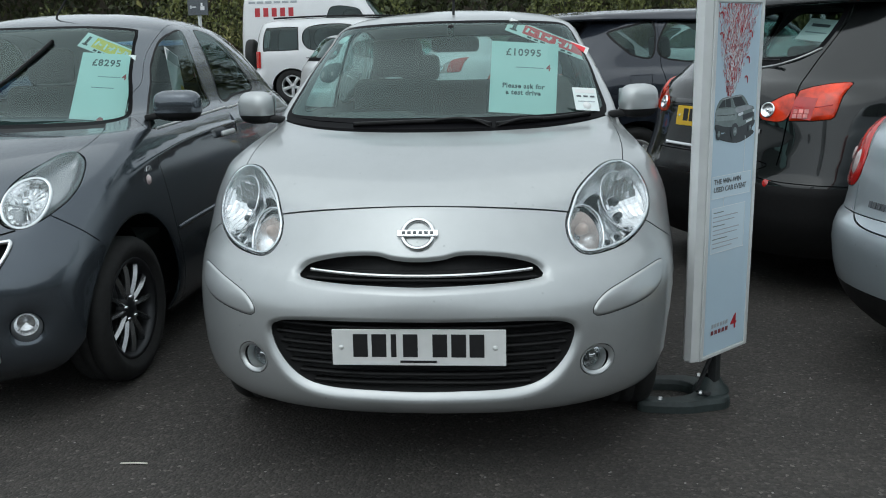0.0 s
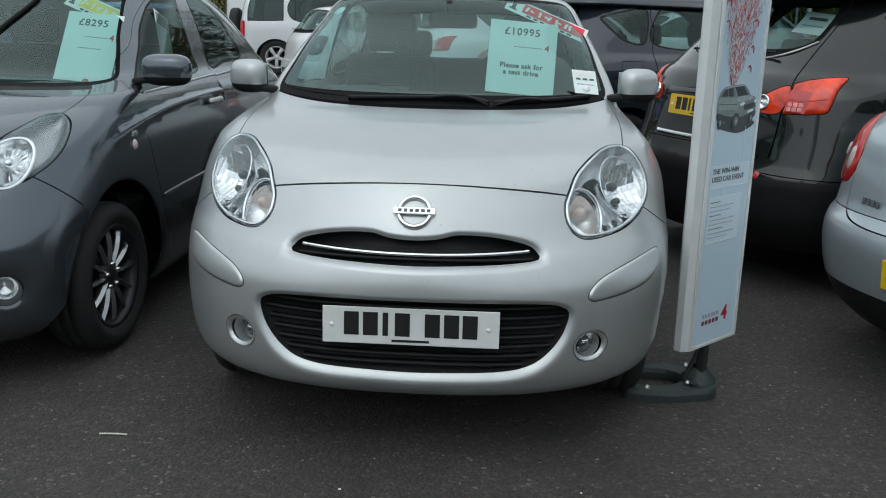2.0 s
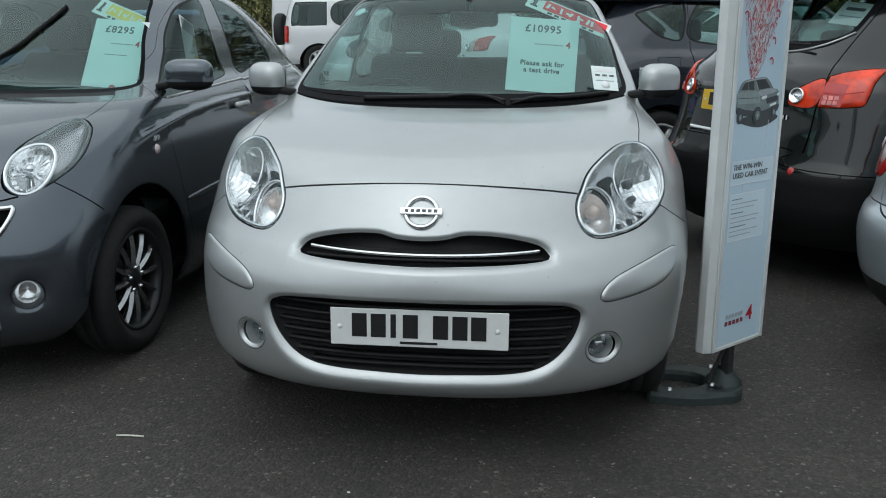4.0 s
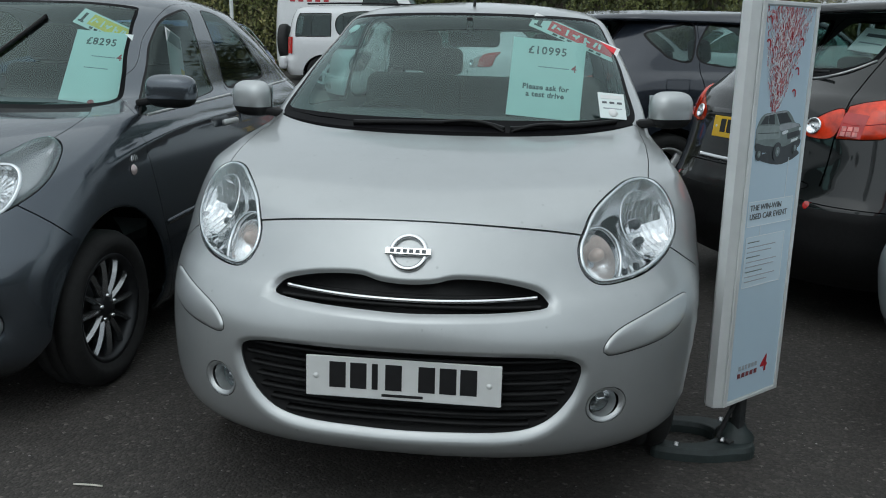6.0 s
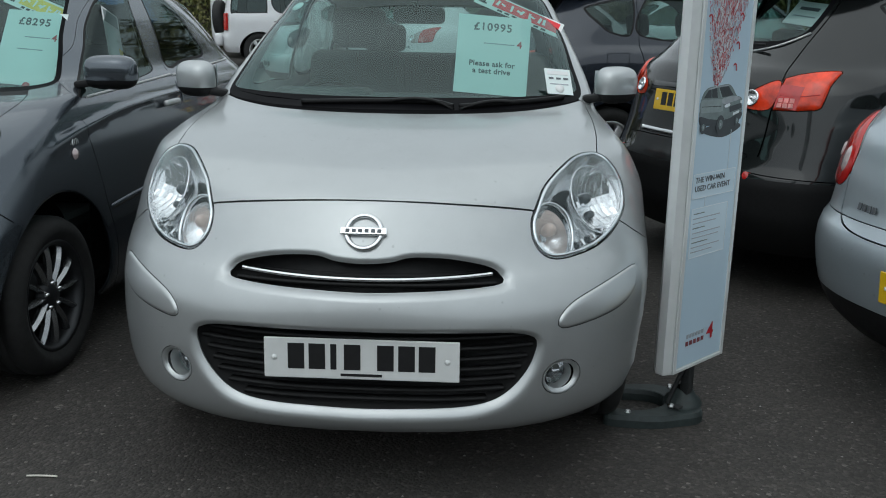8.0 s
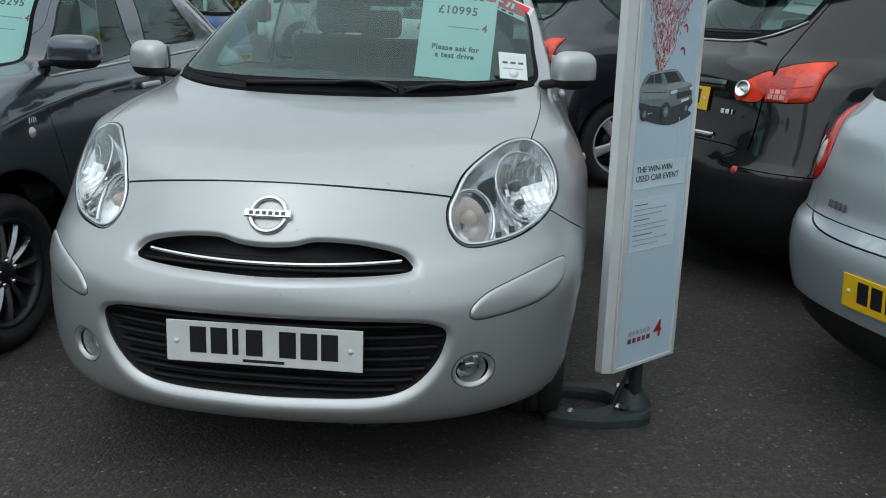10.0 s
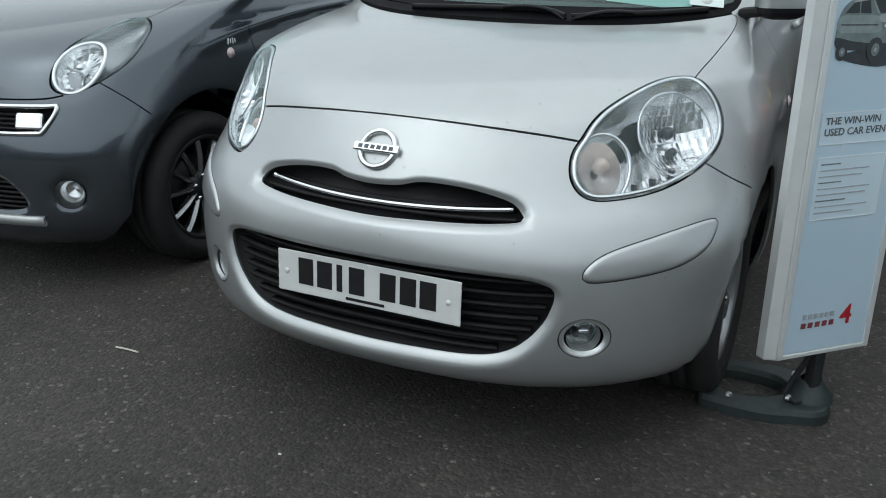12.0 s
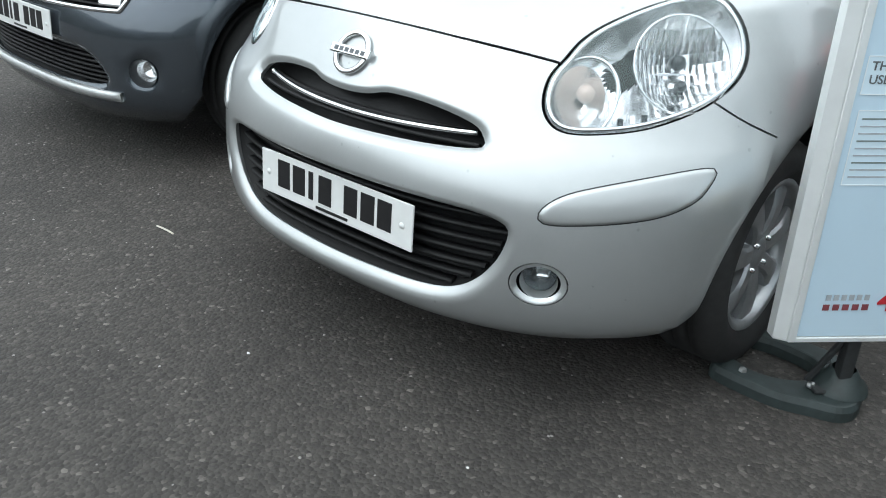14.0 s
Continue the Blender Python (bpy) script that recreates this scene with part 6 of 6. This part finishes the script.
    front_fields, fnames = plain_rear(fr, [(0, 1.13), (.4, 1.13), (.66, 1.16), (.62, 1.3), (.53, 1.48), (.3, 1.5), (0, 1.5)] if kind == "crossover" else [(0, 1.02), (.4, 1.02), (.66, 1.05), (.6, 1.2), (.52, 1.33), (.3, 1.36), (0, 1.36)],
                                      [[(1.5, 1.15), (1.75, 1.4), (2.0, 1.5), (2.2, 1.5), (2.2, 1.15)] if kind == "crossover" else [(1.4, 1.04), (1.7, 1.28), (1.95, 1.36), (2.15, 1.37), (2.15, 1.03)]], .88, .38)
    # the rear half is built as the first one, so local y runs forwards
    car = split_car(name, m, label, group, re, fr, L, paint, (fields, reliefs, rings, names), front_fields, .05,
                    plan=dict(wheels=(arch_y, L - .88), arch=arch_r, half=W[4][1], radius=.335 if kind == "crossover" else .31, rim=.225 if kind == "crossover" else .2, style="five", spokes=5, bright=ALLOY))
    for sg in (1, -1):
        q = lambda l: l * [sg, 1]
        if kind == "crossover":
            mi = on_shell(re, I, F(sg * .448, .968), .016)
            vs, fs = lathe([(.040, -.004), (.038, .004), (.034, .005), (.030, -.004), (.018, -.010), (0, -.012)], 28, mi)
            lamp = part("reversing_lamp", vs, fs, REFLECTOR, car, "round clear reversing lamp")
            vs, fs = lathe([(0, .006), (.007, .005), (.011, -.004), (.010, -.012)], 14, mi)
            part("bulb", vs, fs, CHROME, lamp)
            for k in range(6):
                mi = on_shell(re, I, F(sg * (.585 + .023 * (k % 3)), .944 + .023 * (k // 3)), .0125)
                bm = bmesh.new()
                slab(bm, (.021, .021, .004), mi @ pose(0, 0, .001, 6 * (k % 2) - 3, 5 * (k % 3) - 5, 0), .001)
                bpart("lamp_facet", bm, FACET, car, "pale facet inside the tail lamp")
            gx, gz = np.meshgrid(np.linspace(.565, .655, 6), np.linspace(.932, 1.035, 6))
            q2 = np.array([F(sg * x, z - .12 * max(x - .60, 0)) for x, z in zip(gx.ravel(), gz.ravel())])
            vs = re.at(q2) + re.spread(q2)[2] * .0125
            fs = [(6 * a + b, 6 * a + b + 1, 6 * a + b + 7, 6 * a + b + 6)[::sg] for a in range(5) for b in range(5)]
            part("lamp_field", vs, fs, REDLENS, car, "darker red field of the tail lamp")
            q2 = np.array([F(sg * x, z) for x, z in ((.575, .99), (.62, .985), (.67, .99), (.715, 1.0))])
            n = re.spread(q2)[2]
            vs, fs = swept(re.at(q2) + n * .010, n, [(-.0025, -.004), (.0025, -.004), (.0025, .003), (-.0025, .003)])
            part("lamp_line", vs, fs, REDLENS, car, "dark red line across the tail lamp")
            mi = on_shell(re, I, F(sg * .530, .612), -.004)
            vs, fs = lathe([(0, .005), (.016, .004), (.022, 0), (.024, -.01)], 20, mi)
            part("rear_reflector", vs, fs, REDLENS, car, "round red rear fog lamp")
        else:
            for x, z, r in ((.655, .83, .045), (.775, .845, .03)):
                mi = on_shell(re, I, F(sg * x, z), .012)
                vs, fs = lathe([(0, .008), (r * .7, .006), (r, -.004)], 24, mi @ Matrix.Diagonal((.8, 1.2, 1, 1)))
                part("reversing_lamp", vs, fs, PALELENS, car, "round clear field in the tail lamp")
    if kind == "crossover":
        number_plate(car, on_shell(re, I, F(0, .905), .006), PLATEY if paint is not WHITEP else PLATEW)
        if paint is BLACKP:
            card = sheet("price_card", m @ on_shell(re, I, F(.30, 1.40), -.05) @ pose(0, 0, 0, 0, 0, -8), .20, .15, PAPER, "pale green price card hung inside the rear window", "price card")
            bar(card, 0, .03, .12, .02, GREYINK)
            bar(card, 0, -.02, .14, .008, PALEINK)
        for w, z, hh in ((.34, .975, .03), (.34, .74, .016)):
            xs = np.linspace(-w, w, 24)
            q = np.array([F(x, z) for x in xs])
            vs, fs = swept(re.at(q) + re.spread(q)[2] * (.004 if z < .8 else .001), re.spread(q)[2], [(-hh, -.01), (hh, -.01), (hh * .8, .006), (-hh * .8, .006)])
            part("chrome_strip", vs, fs, CHROME if z < .8 else paint, car, "bright strip on the tailgate")
        # satin on the black car: the seam's highlight put into the strip's colour
        q = np.array([F(x, 1.172 + .10 * (abs(x) / .47) ** 4) for x in np.linspace(-.47, .47, 40)])
        n = re.spread(q)[2]
        vs, fs = swept(re.at(q) + n * .004, n, [(-.005, -.004), (.005, -.004), (.004, .003), (-.004, .003)])
        part("window_lip", vs, fs, SATIN if paint is BLACKP else paint, car, "thin bright lip below the rear window")
        xs = np.linspace(-.60, .60, 30)
        q = np.array([F(x, 1.535) for x in xs])
        vs, fs = swept(re.at(q) - np.array([0, .07, -.005]), re.spread(q)[2], [(-.10, -.012), (.10, -.012), (.10, .012), (-.10, .004)])
        part("roof_spoiler", vs, fs, paint, car, "roof spoiler over the rear window")
        mb = on_shell(re, I, F(.36, .86), .006)
        for k, w in enumerate((.02, .026, .008)):
            bm = bmesh.new()
            slab(bm, (w, .022, .004), mb @ pose(.03 * k, 0, 0), .001)
            bpart("badge_bar", bm, CHROME, car)
    else:
        number_plate(car, on_shell(re, I, F(0, .465), .004), PLATEW if clear else PLATEY)
        mb = on_shell(re, I, F(-.48, .69), .004)
        for k in range(4):
            bm = bmesh.new()
            slab(bm, (.020, .026, .005), mb @ pose(.028 * k, 0, 0), .002)
            bpart("badge_bar", bm, GREYINK, car)
    vs, fs = swept([(x, 0, 0) for x in np.linspace(-.34, .34, 12)], [(0, 0, 1)] * 12, ring_section(.007, .007, 6))
    wm = on_shell(re, I, F(0, 1.2 if kind == "crossover" else 1.07), .02)
    part("rear_wiper", [wm @ Vector(v) for v in vs], fs, PLASTIC, car, "black rear wiper")
    cabin(car, L, .72, 1.3, 1.95, .25, -.36, True)
    return car


# ---- tall white vehicles far behind ----
def boxy(name, m, label, kind, paint):
    if kind == "suv":
        W, RR, FF, L, MID, ay, ar = SUV_W, SUV_R, SUV_F, 4.4, 2.2, .85, .42
        screen = [(0, 1.08), (.4, 1.08), (.62, 1.1), (.6, 1.4), (.52, 1.52), (.3, 1.54), (0, 1.54)]
        side = [[(.28, 1.10), (.34, 1.5), (.45, 1.54), (.95, 1.55), (1.02, 1.50), (1.02, 1.12), (.96, 1.08), (.4, 1.07)], [(1.22, 1.10), (1.22, 1.54), (2.15, 1.56), (2.15, 1.10)]]
        fscreen = [(0, 1.12), (.4, 1.12), (.7, 1.15), (.62, 1.45), (.5, 1.58), (0, 1.6)]
        fside = [[(1.4, 1.12), (1.7, 1.5), (2.15, 1.54), (2.15, 1.1)]]
    else:
        W, RR, FF, L, MID, ay, ar = VAN_W, VAN_R, VAN_F, 4.4, 1.9, .9, .40
        screen = [(0, 1.3), (.3, 1.3), (.55, 1.32), (.52, 1.8), (.3, 1.85), (0, 1.85)]
        side = []
        fscreen = [(0, 1.24), (.4, 1.24), (.78, 1.3), (.72, 1.7), (.62, 2.05), (.4, 2.15), (0, 2.17)]
        fside = [[(1.1, 1.3), (1.4, 1.75), (1.6, 1.95), (2.2, 1.95), (2.2, 1.3)]]
    re, fr = Shell(RR, W, MID), Shell(FF, W, L - MID)
    dark = {"side_window%d_%s" % (k, e): ("side_window", DARKWINDOW, "dark side window") for k in (0, 1) for e in "rl"}
    rf, _ = plain_rear(re, screen, side, ay, ar, names=dark)
    ff, _ = plain_rear(fr, fscreen, fside, .9, ar, names=dark)
    car = split_car(name, m, label, "", re, fr, L, paint, rf, ff, .09, lining=False, plan=dict(wheels=(ay, L - .9), arch=ar, half=W[3][1], radius=.35, rim=.22, style="five", spokes=5, bright=ALLOY))
    if kind == "suv":
        vs, fs = lathe([(.05, .1), (.2, .11), (.33, .09), (.35, .05), (.35, -.05), (.32, -.09), (.05, -.09)], 36, pose(.1, -.10, .98, 90))
        part("spare_wheel", vs, fs, RUBBER, car, "spare wheel on the tailgate")
        for sg in (1, -1):
            mi = on_shell(re, Matrix(), re.front(sg * .80, .9), .01)
            bm = bmesh.new()
            slab(bm, (.14, .34, .04), mi, .015)
            bpart("tail_lamp", bm, REDLENS, car, "red tail lamp")
            p = [(sg * .62, y, 1.73 + .03 * math.sin(math.pi * (y - .5) / 2.6)) for y in np.linspace(.5, 3.1, 12)]
            vs, fs = swept(p, [(0, 0, 1)] * 12, ring_section(.018, .018, 8))
            part("roof_rail", vs, fs, PLASTIC, car, "dark roof rail")
        bm = bmesh.new()
        slab(bm, (1.7, .16, .26), pose(0, .0, .55), .06, 3)
        bpart("rear_bumper", bm, paint, car, "white rear bumper", True)
    else:
        mi = on_shell(re, Matrix(), re.side(.9, 1.95, 1), .004)
        for k, w in enumerate((.12, .12, .12, .12, .12)):
            bm = bmesh.new()
            slab(bm, (w, .20, .004), mi @ pose(-.42 + .2 * k, -.06, 0), .002)
            bpart("price_bar", bm, REDINK, car, "red bar painted on the side")
        for k in range(6):
            bm = bmesh.new()
            slab(bm, (.15, .05, .004), mi @ pose(-.55 + .2 * k, .17, 0), .002)
            bpart("caption_bar", bm, PALEINK, car)
        for k in (0, 1):
            bm = bmesh.new()
            slab(bm, (.05, 1.5, .03), pose(-.3 + .6 * k, 1.5, 2.49), .01)
            bpart("roof_bar", bm, SATIN, car)
    return car

# ---- trees, hedge and street furniture behind the car park ----
def leaves(count, spot, size, rng):
    """Small bent leaf shapes at places drawn by spot()."""
    vs, fs = [], []
    for _ in range(count):
        p = Vector(spot())
        q = Euler((rng.uniform(0, 6.3), rng.uniform(0, 6.3), rng.uniform(0, 6.3))).to_matrix()
        s = size * rng.uniform(.6, 1.5)
        k = len(vs)
        for a in ((-.5, 0, 0), (-.1, -.32, .06), (.55, 0, -.08), (-.1, .32, .06)):
            vs.append(p + q @ (Vector(a) * s))
        fs += [(k, k + 1, k + 2), (k, k + 2, k + 3)]
    return vs, fs


def tree(m, height, spread, seed, leaf, label):
    rng = random.Random(seed)
    t = thing("tree", m, label, "tree", "trees behind the car park")
    n = 10
    path = [Vector((.25 * math.sin(i * .7 + seed) * i / n, .2 * math.cos(i * .9 + seed) * i / n, height * .8 * i / (n - 1))) for i in range(n)]
    vs, fs = [], []
    for i, p in enumerate(path):
        r = .17 * (1 - .85 * i / n) * (1.3 if i == 0 else 1)
        vs += [p + Vector((r * math.cos(a), r * math.sin(a), 0)) for a in np.linspace(0, 2 * math.pi, 9, False)]
    fs += [(i * 9 + j, i * 9 + (j + 1) % 9, (i + 1) * 9 + (j + 1) % 9, (i + 1) * 9 + j) for i in range(n - 1) for j in range(9)]
    tips = []
    for k in range(11):
        b = path[rng.randint(2, n - 2)]
        a, l = rng.uniform(0, 6.3), rng.uniform(.5, 1.0) * spread
        e = b + Vector((math.cos(a) * l, math.sin(a) * l, rng.uniform(.3, 1.2)))
        tips.append(e)
        k0 = len(vs)
        for i in range(5):
            p = b.lerp(e, i / 4) + Vector((0, 0, .15 * math.sin(i * .8)))
            r = .06 * (1 - .8 * i / 4)
            vs += [p + Vector((r * math.cos(q), r * math.sin(q), r * .3 * math.sin(q))) for q in np.linspace(0, 2 * math.pi, 6, False)]
        fs += [(k0 + i * 6 + j, k0 + i * 6 + (j + 1) % 6, k0 + (i + 1) * 6 + (j + 1) % 6, k0 + (i + 1) * 6 + j) for i in range(4) for j in range(6)]
    part("trunk", vs, fs, BARK, t, "brown trunk with limbs")
    tips += [path[-1], path[-2], path[-3]]
    def spot():
        c = rng.choice(tips)
        return c + Vector((rng.gauss(0, .45), rng.gauss(0, .45), rng.gauss(0, .4)))
    part("crown", *leaves(1500, spot, .2, rng), leaf, t, "uneven leafy crown", smooth=False)
    return t


def hedge_belt():
    rng = random.Random(8)
    def spot(y0, deep, top):
        def f():
            x = rng.uniform(-24, 30)
            h = top * (.75 + .25 * math.sin(x * .9) * math.sin(x * .37 + 2) + .12 * math.sin(x * 3.1))
            return (x, y0 + rng.uniform(-deep, deep) + .6 * math.sin(x * .8), abs(rng.random()) ** .8 * h)
        return f
    tagged(part("hedge", *leaves(62000, spot(24.5, .8, 3.2), .10, rng), LEAF, smooth=False), "dense mixed green hedge along the car park", "hedge", kind="stuff")
    tagged(part("hedge", *leaves(46000, spot(26.5, .6, 7.5), .17, rng), IVY, smooth=False), "dark ivy-covered thicket behind the hedge", "hedge", kind="stuff")
    tagged(part("hedge", *leaves(26000, spot(23.6, .5, 2.2), .09, rng), OLIVE, smooth=False), "olive-brown undergrowth before the hedge", "undergrowth", kind="stuff")


def plank_fence():
    t = thing("plank_fence", pose(0, 27.6, 0), "tall weathered plank fence behind the thicket", "fence")
    for i in range(60):
        bm = bmesh.new()
        slab(bm, (1.02, .05, 4.2 + .2 * ((i * 7) % 5) / 5), pose(-29 + i, .02 * (i % 2), 2.1), .01)
        bpart("plank", bm, WOOD, t)
    return t


def lamp_post(m):
    t = thing("lamp_post", m, "slim galvanised lamp post with a small lantern", "lamp post")
    vs, fs = lathe([(.09, 0), (.09, .6), (.06, .65), (.045, 5.5), (0, 5.52)], 16)
    part("post", vs, fs, GALV, t)
    vs, fs = lathe([(0, 0), (.16, .03), (.13, .14), (.03, .2), (0, .2)], 16, pose(-.26, 0, 2.55))
    lan = part("lantern", vs, fs, SATIN, t, "pale lantern")
    vs, fs = lathe([(.03, 0), (.03, 2.55)], 10, pose(-.26, 0, 0))
    part("lantern_post", vs, fs, GALV, t)
    return t


def bay_sign(m):
    t = thing("bay_sign", m, "small grey parking bay sign on a post", "sign")
    vs, fs = lathe([(.03, 0), (.03, 2.2), (0, 2.2)], 12)
    part("post", vs, fs, GALV, t)
    bm = bmesh.new()
    slab(bm, (.34, .02, .26), pose(0, -.04, 2.05), .006)
    pl = bpart("panel", bm, GREYINK, t, "dark grey panel with white symbols")
    for x, z, w, h in ((-.08, 2.05, .10, .02), (-.115, 2.05, .03, .05), (.07, 2.09, .03, .05), (.08, 2.03, .07, .06)):
        bm = bmesh.new()
        slab(bm, (w, .004, h), pose(x, -.053, z), .001)
        bpart("symbol", bm, WHITEPAPER, pl)
    return t


def litter():
    rng = random.Random(4)
    vs, fs = [], []
    for _ in range(900):
        x, y = rng.uniform(-2.6, 2.6), rng.uniform(-.4, 3.4)
        r = rng.choice((.0015, .002, .0025, .003, .0045))
        k = len(vs)
        for i in range(5):
            a = i * 1.257 + rng.random() * .5
            vs.append((x + r * math.cos(a), y + r * math.sin(a), .0005))
        vs.append((x, y, r * .9))
        fs += [(k + i, k + (i + 1) % 5, k + 5) for i in range(5)]
    tagged(part("grit", vs, fs, PEBBLE, smooth=False), "pale loose grit scattered on the asphalt", "grit", kind="stuff")
    for x0, y0, x1, y1, r in ((-1.022, 2.287, -.931, 2.292, .0035),):
        vs, fs = swept([(x0 + (x1 - x0) * t, y0 + (y1 - y0) * t + .003 * math.sin(3 * t), .0045) for t in np.linspace(0, 1, 8)], [(0, 0, 1)] * 8, ring_section(r, r * .8, 6))
        tagged(part("stick", vs, fs, STRAW), "pale broken stick lying on the asphalt", "stick")
    for x, y, s in ((-.18, 2.05, .005), (1.74, 2.30, .008), (.52, 2.12, .004)):
        vs, fs = lathe([(0, 0), (s, s * .2), (s * .8, s * .9), (0, s * 1.1)], 7, pose(x, y, 0) @ Matrix.Diagonal((1, .7, .7, 1)))
        tagged(part("pebble", vs, fs, WHITEPAPER, smooth=False), "small pale pebble on the asphalt", "pebble", "pebbles")

# ---- the place ----
def rise(y):
    """The car park climbs gently behind the first row."""
    return .026 * (min(max(y, 9), 30) - 9)


def ground_sheet():
    bm = bmesh.new()
    ys = [-60, -20, -6, 0, 4, 7, 9, 12, 16, 22, 30, 60, 400, 2500]
    xs = [-2500, -300, -60, -20, -6, 0, 6, 20, 60, 300, 2500]
    grid = [[bm.verts.new((x, y, rise(y))) for x in xs] for y in [-2500, -300] + ys]
    for a, b in zip(grid, grid[1:]):
        for i in range(len(xs) - 1):
            bm.faces.new((a[i], a[i + 1], b[i + 1], b[i]))
    return tagged(bpart("ground", bm, ASPHALT), "dark grey asphalt of the car park", "ground", kind="structure")


ground_sheet()
silver_car(pose(.003, 2.18, 0, 0, 0, 1.5))
grey_car(pose(-2.095, 2.41, 0))
tail_car("black_crossover", pose(1.2, 4.78, 0, 0, 0, -63), "black crossover car with bright red tail lamps", "", "crossover", BLACKP)
tail_car("blue_crossover", pose(-.03, 7.25, 0, 0, 0, -62), "dark blue crossover car parked behind the others", "", "crossover", BLUEP)
tail_car("pale_hatchback", pose(1.757, 2.79, 0, 0, 0, -63), "pale silver hatchback with a yellow plate", "", "hatch", PALEP)
tail_car("white_crossover", pose(-1.25, 11.48, rise(12.2), 0, 0, -62), "white crossover car parked slanting behind the others", "", "crossover", WHITEP)
tail_car("white_hatchback", pose(-3.42, 13.4, rise(13.8), 0, 0, -62), "white hatchback with clear lamps at the end of the slanting row", "", "hatch", WHITEP, True)
tail_car("white_hatchback", pose(5.2, 16.6, rise(16.6), 0, 0, 95), "white hatchback in a far row", "", "hatch", WHITEP)
tail_car("blue_hatchback", pose(-3.95, 12.4, rise(12.4), 0, 0, 90), "bright blue hatchback parked in a far row", "", "hatch", BRIGHTB)
boxy("white_off_roader", pose(-5.75, 18.6, rise(18.6), 0, 0, -84), "white off-road car with a spare wheel on its tailgate", "suv", WHITEP)
boxy("white_van", pose(-6.8, 21.3, rise(21.3), 0, 0, -88), "white van with red bars on its side", "van", WHITEP)
upright_sign(pose(.923, 2.757, 0, 0, 0, 46.5))
hedge_belt()
plank_fence()
for i, (x, y, h, s, lf) in enumerate(((-16, 25.5, 7, 1.6, LEAF), (-9.5, 26, 8, 1.8, OLIVE), (-4, 25.6, 7, 1.5, IVY), (1.5, 26, 8, 1.7, LEAF), (6.5, 25.5, 7, 1.6, OLIVE), (11, 26, 8, 1.8, LEAF), (17, 25.5, 7, 1.7, IVY))):
    tree(pose(x, y, 0), h, s, i + 1, lf, "leafy tree with a bare lower trunk")
lamp_post(pose(6.5, 20.5, 0))
bay_sign(pose(-5.2, 14, 0))
litter()
# plain walls added out of view, to darken what the car sides reflect
for k, (x, y, a, w) in enumerate(((0, -20, 0, 60), (16, -5, 90, 29), (-30, 2, 90, 43))):
    bm = bmesh.new()
    slab(bm, (w, 1.2, 4.4), pose(x, y, 2.15, 0, 0, a), .3, 2)
    tagged(bpart("boundary_wall_%d" % (k + 1), bm, DIMWALL), "plain dark clipped hedge closing the car park", "hedge", kind="structure")
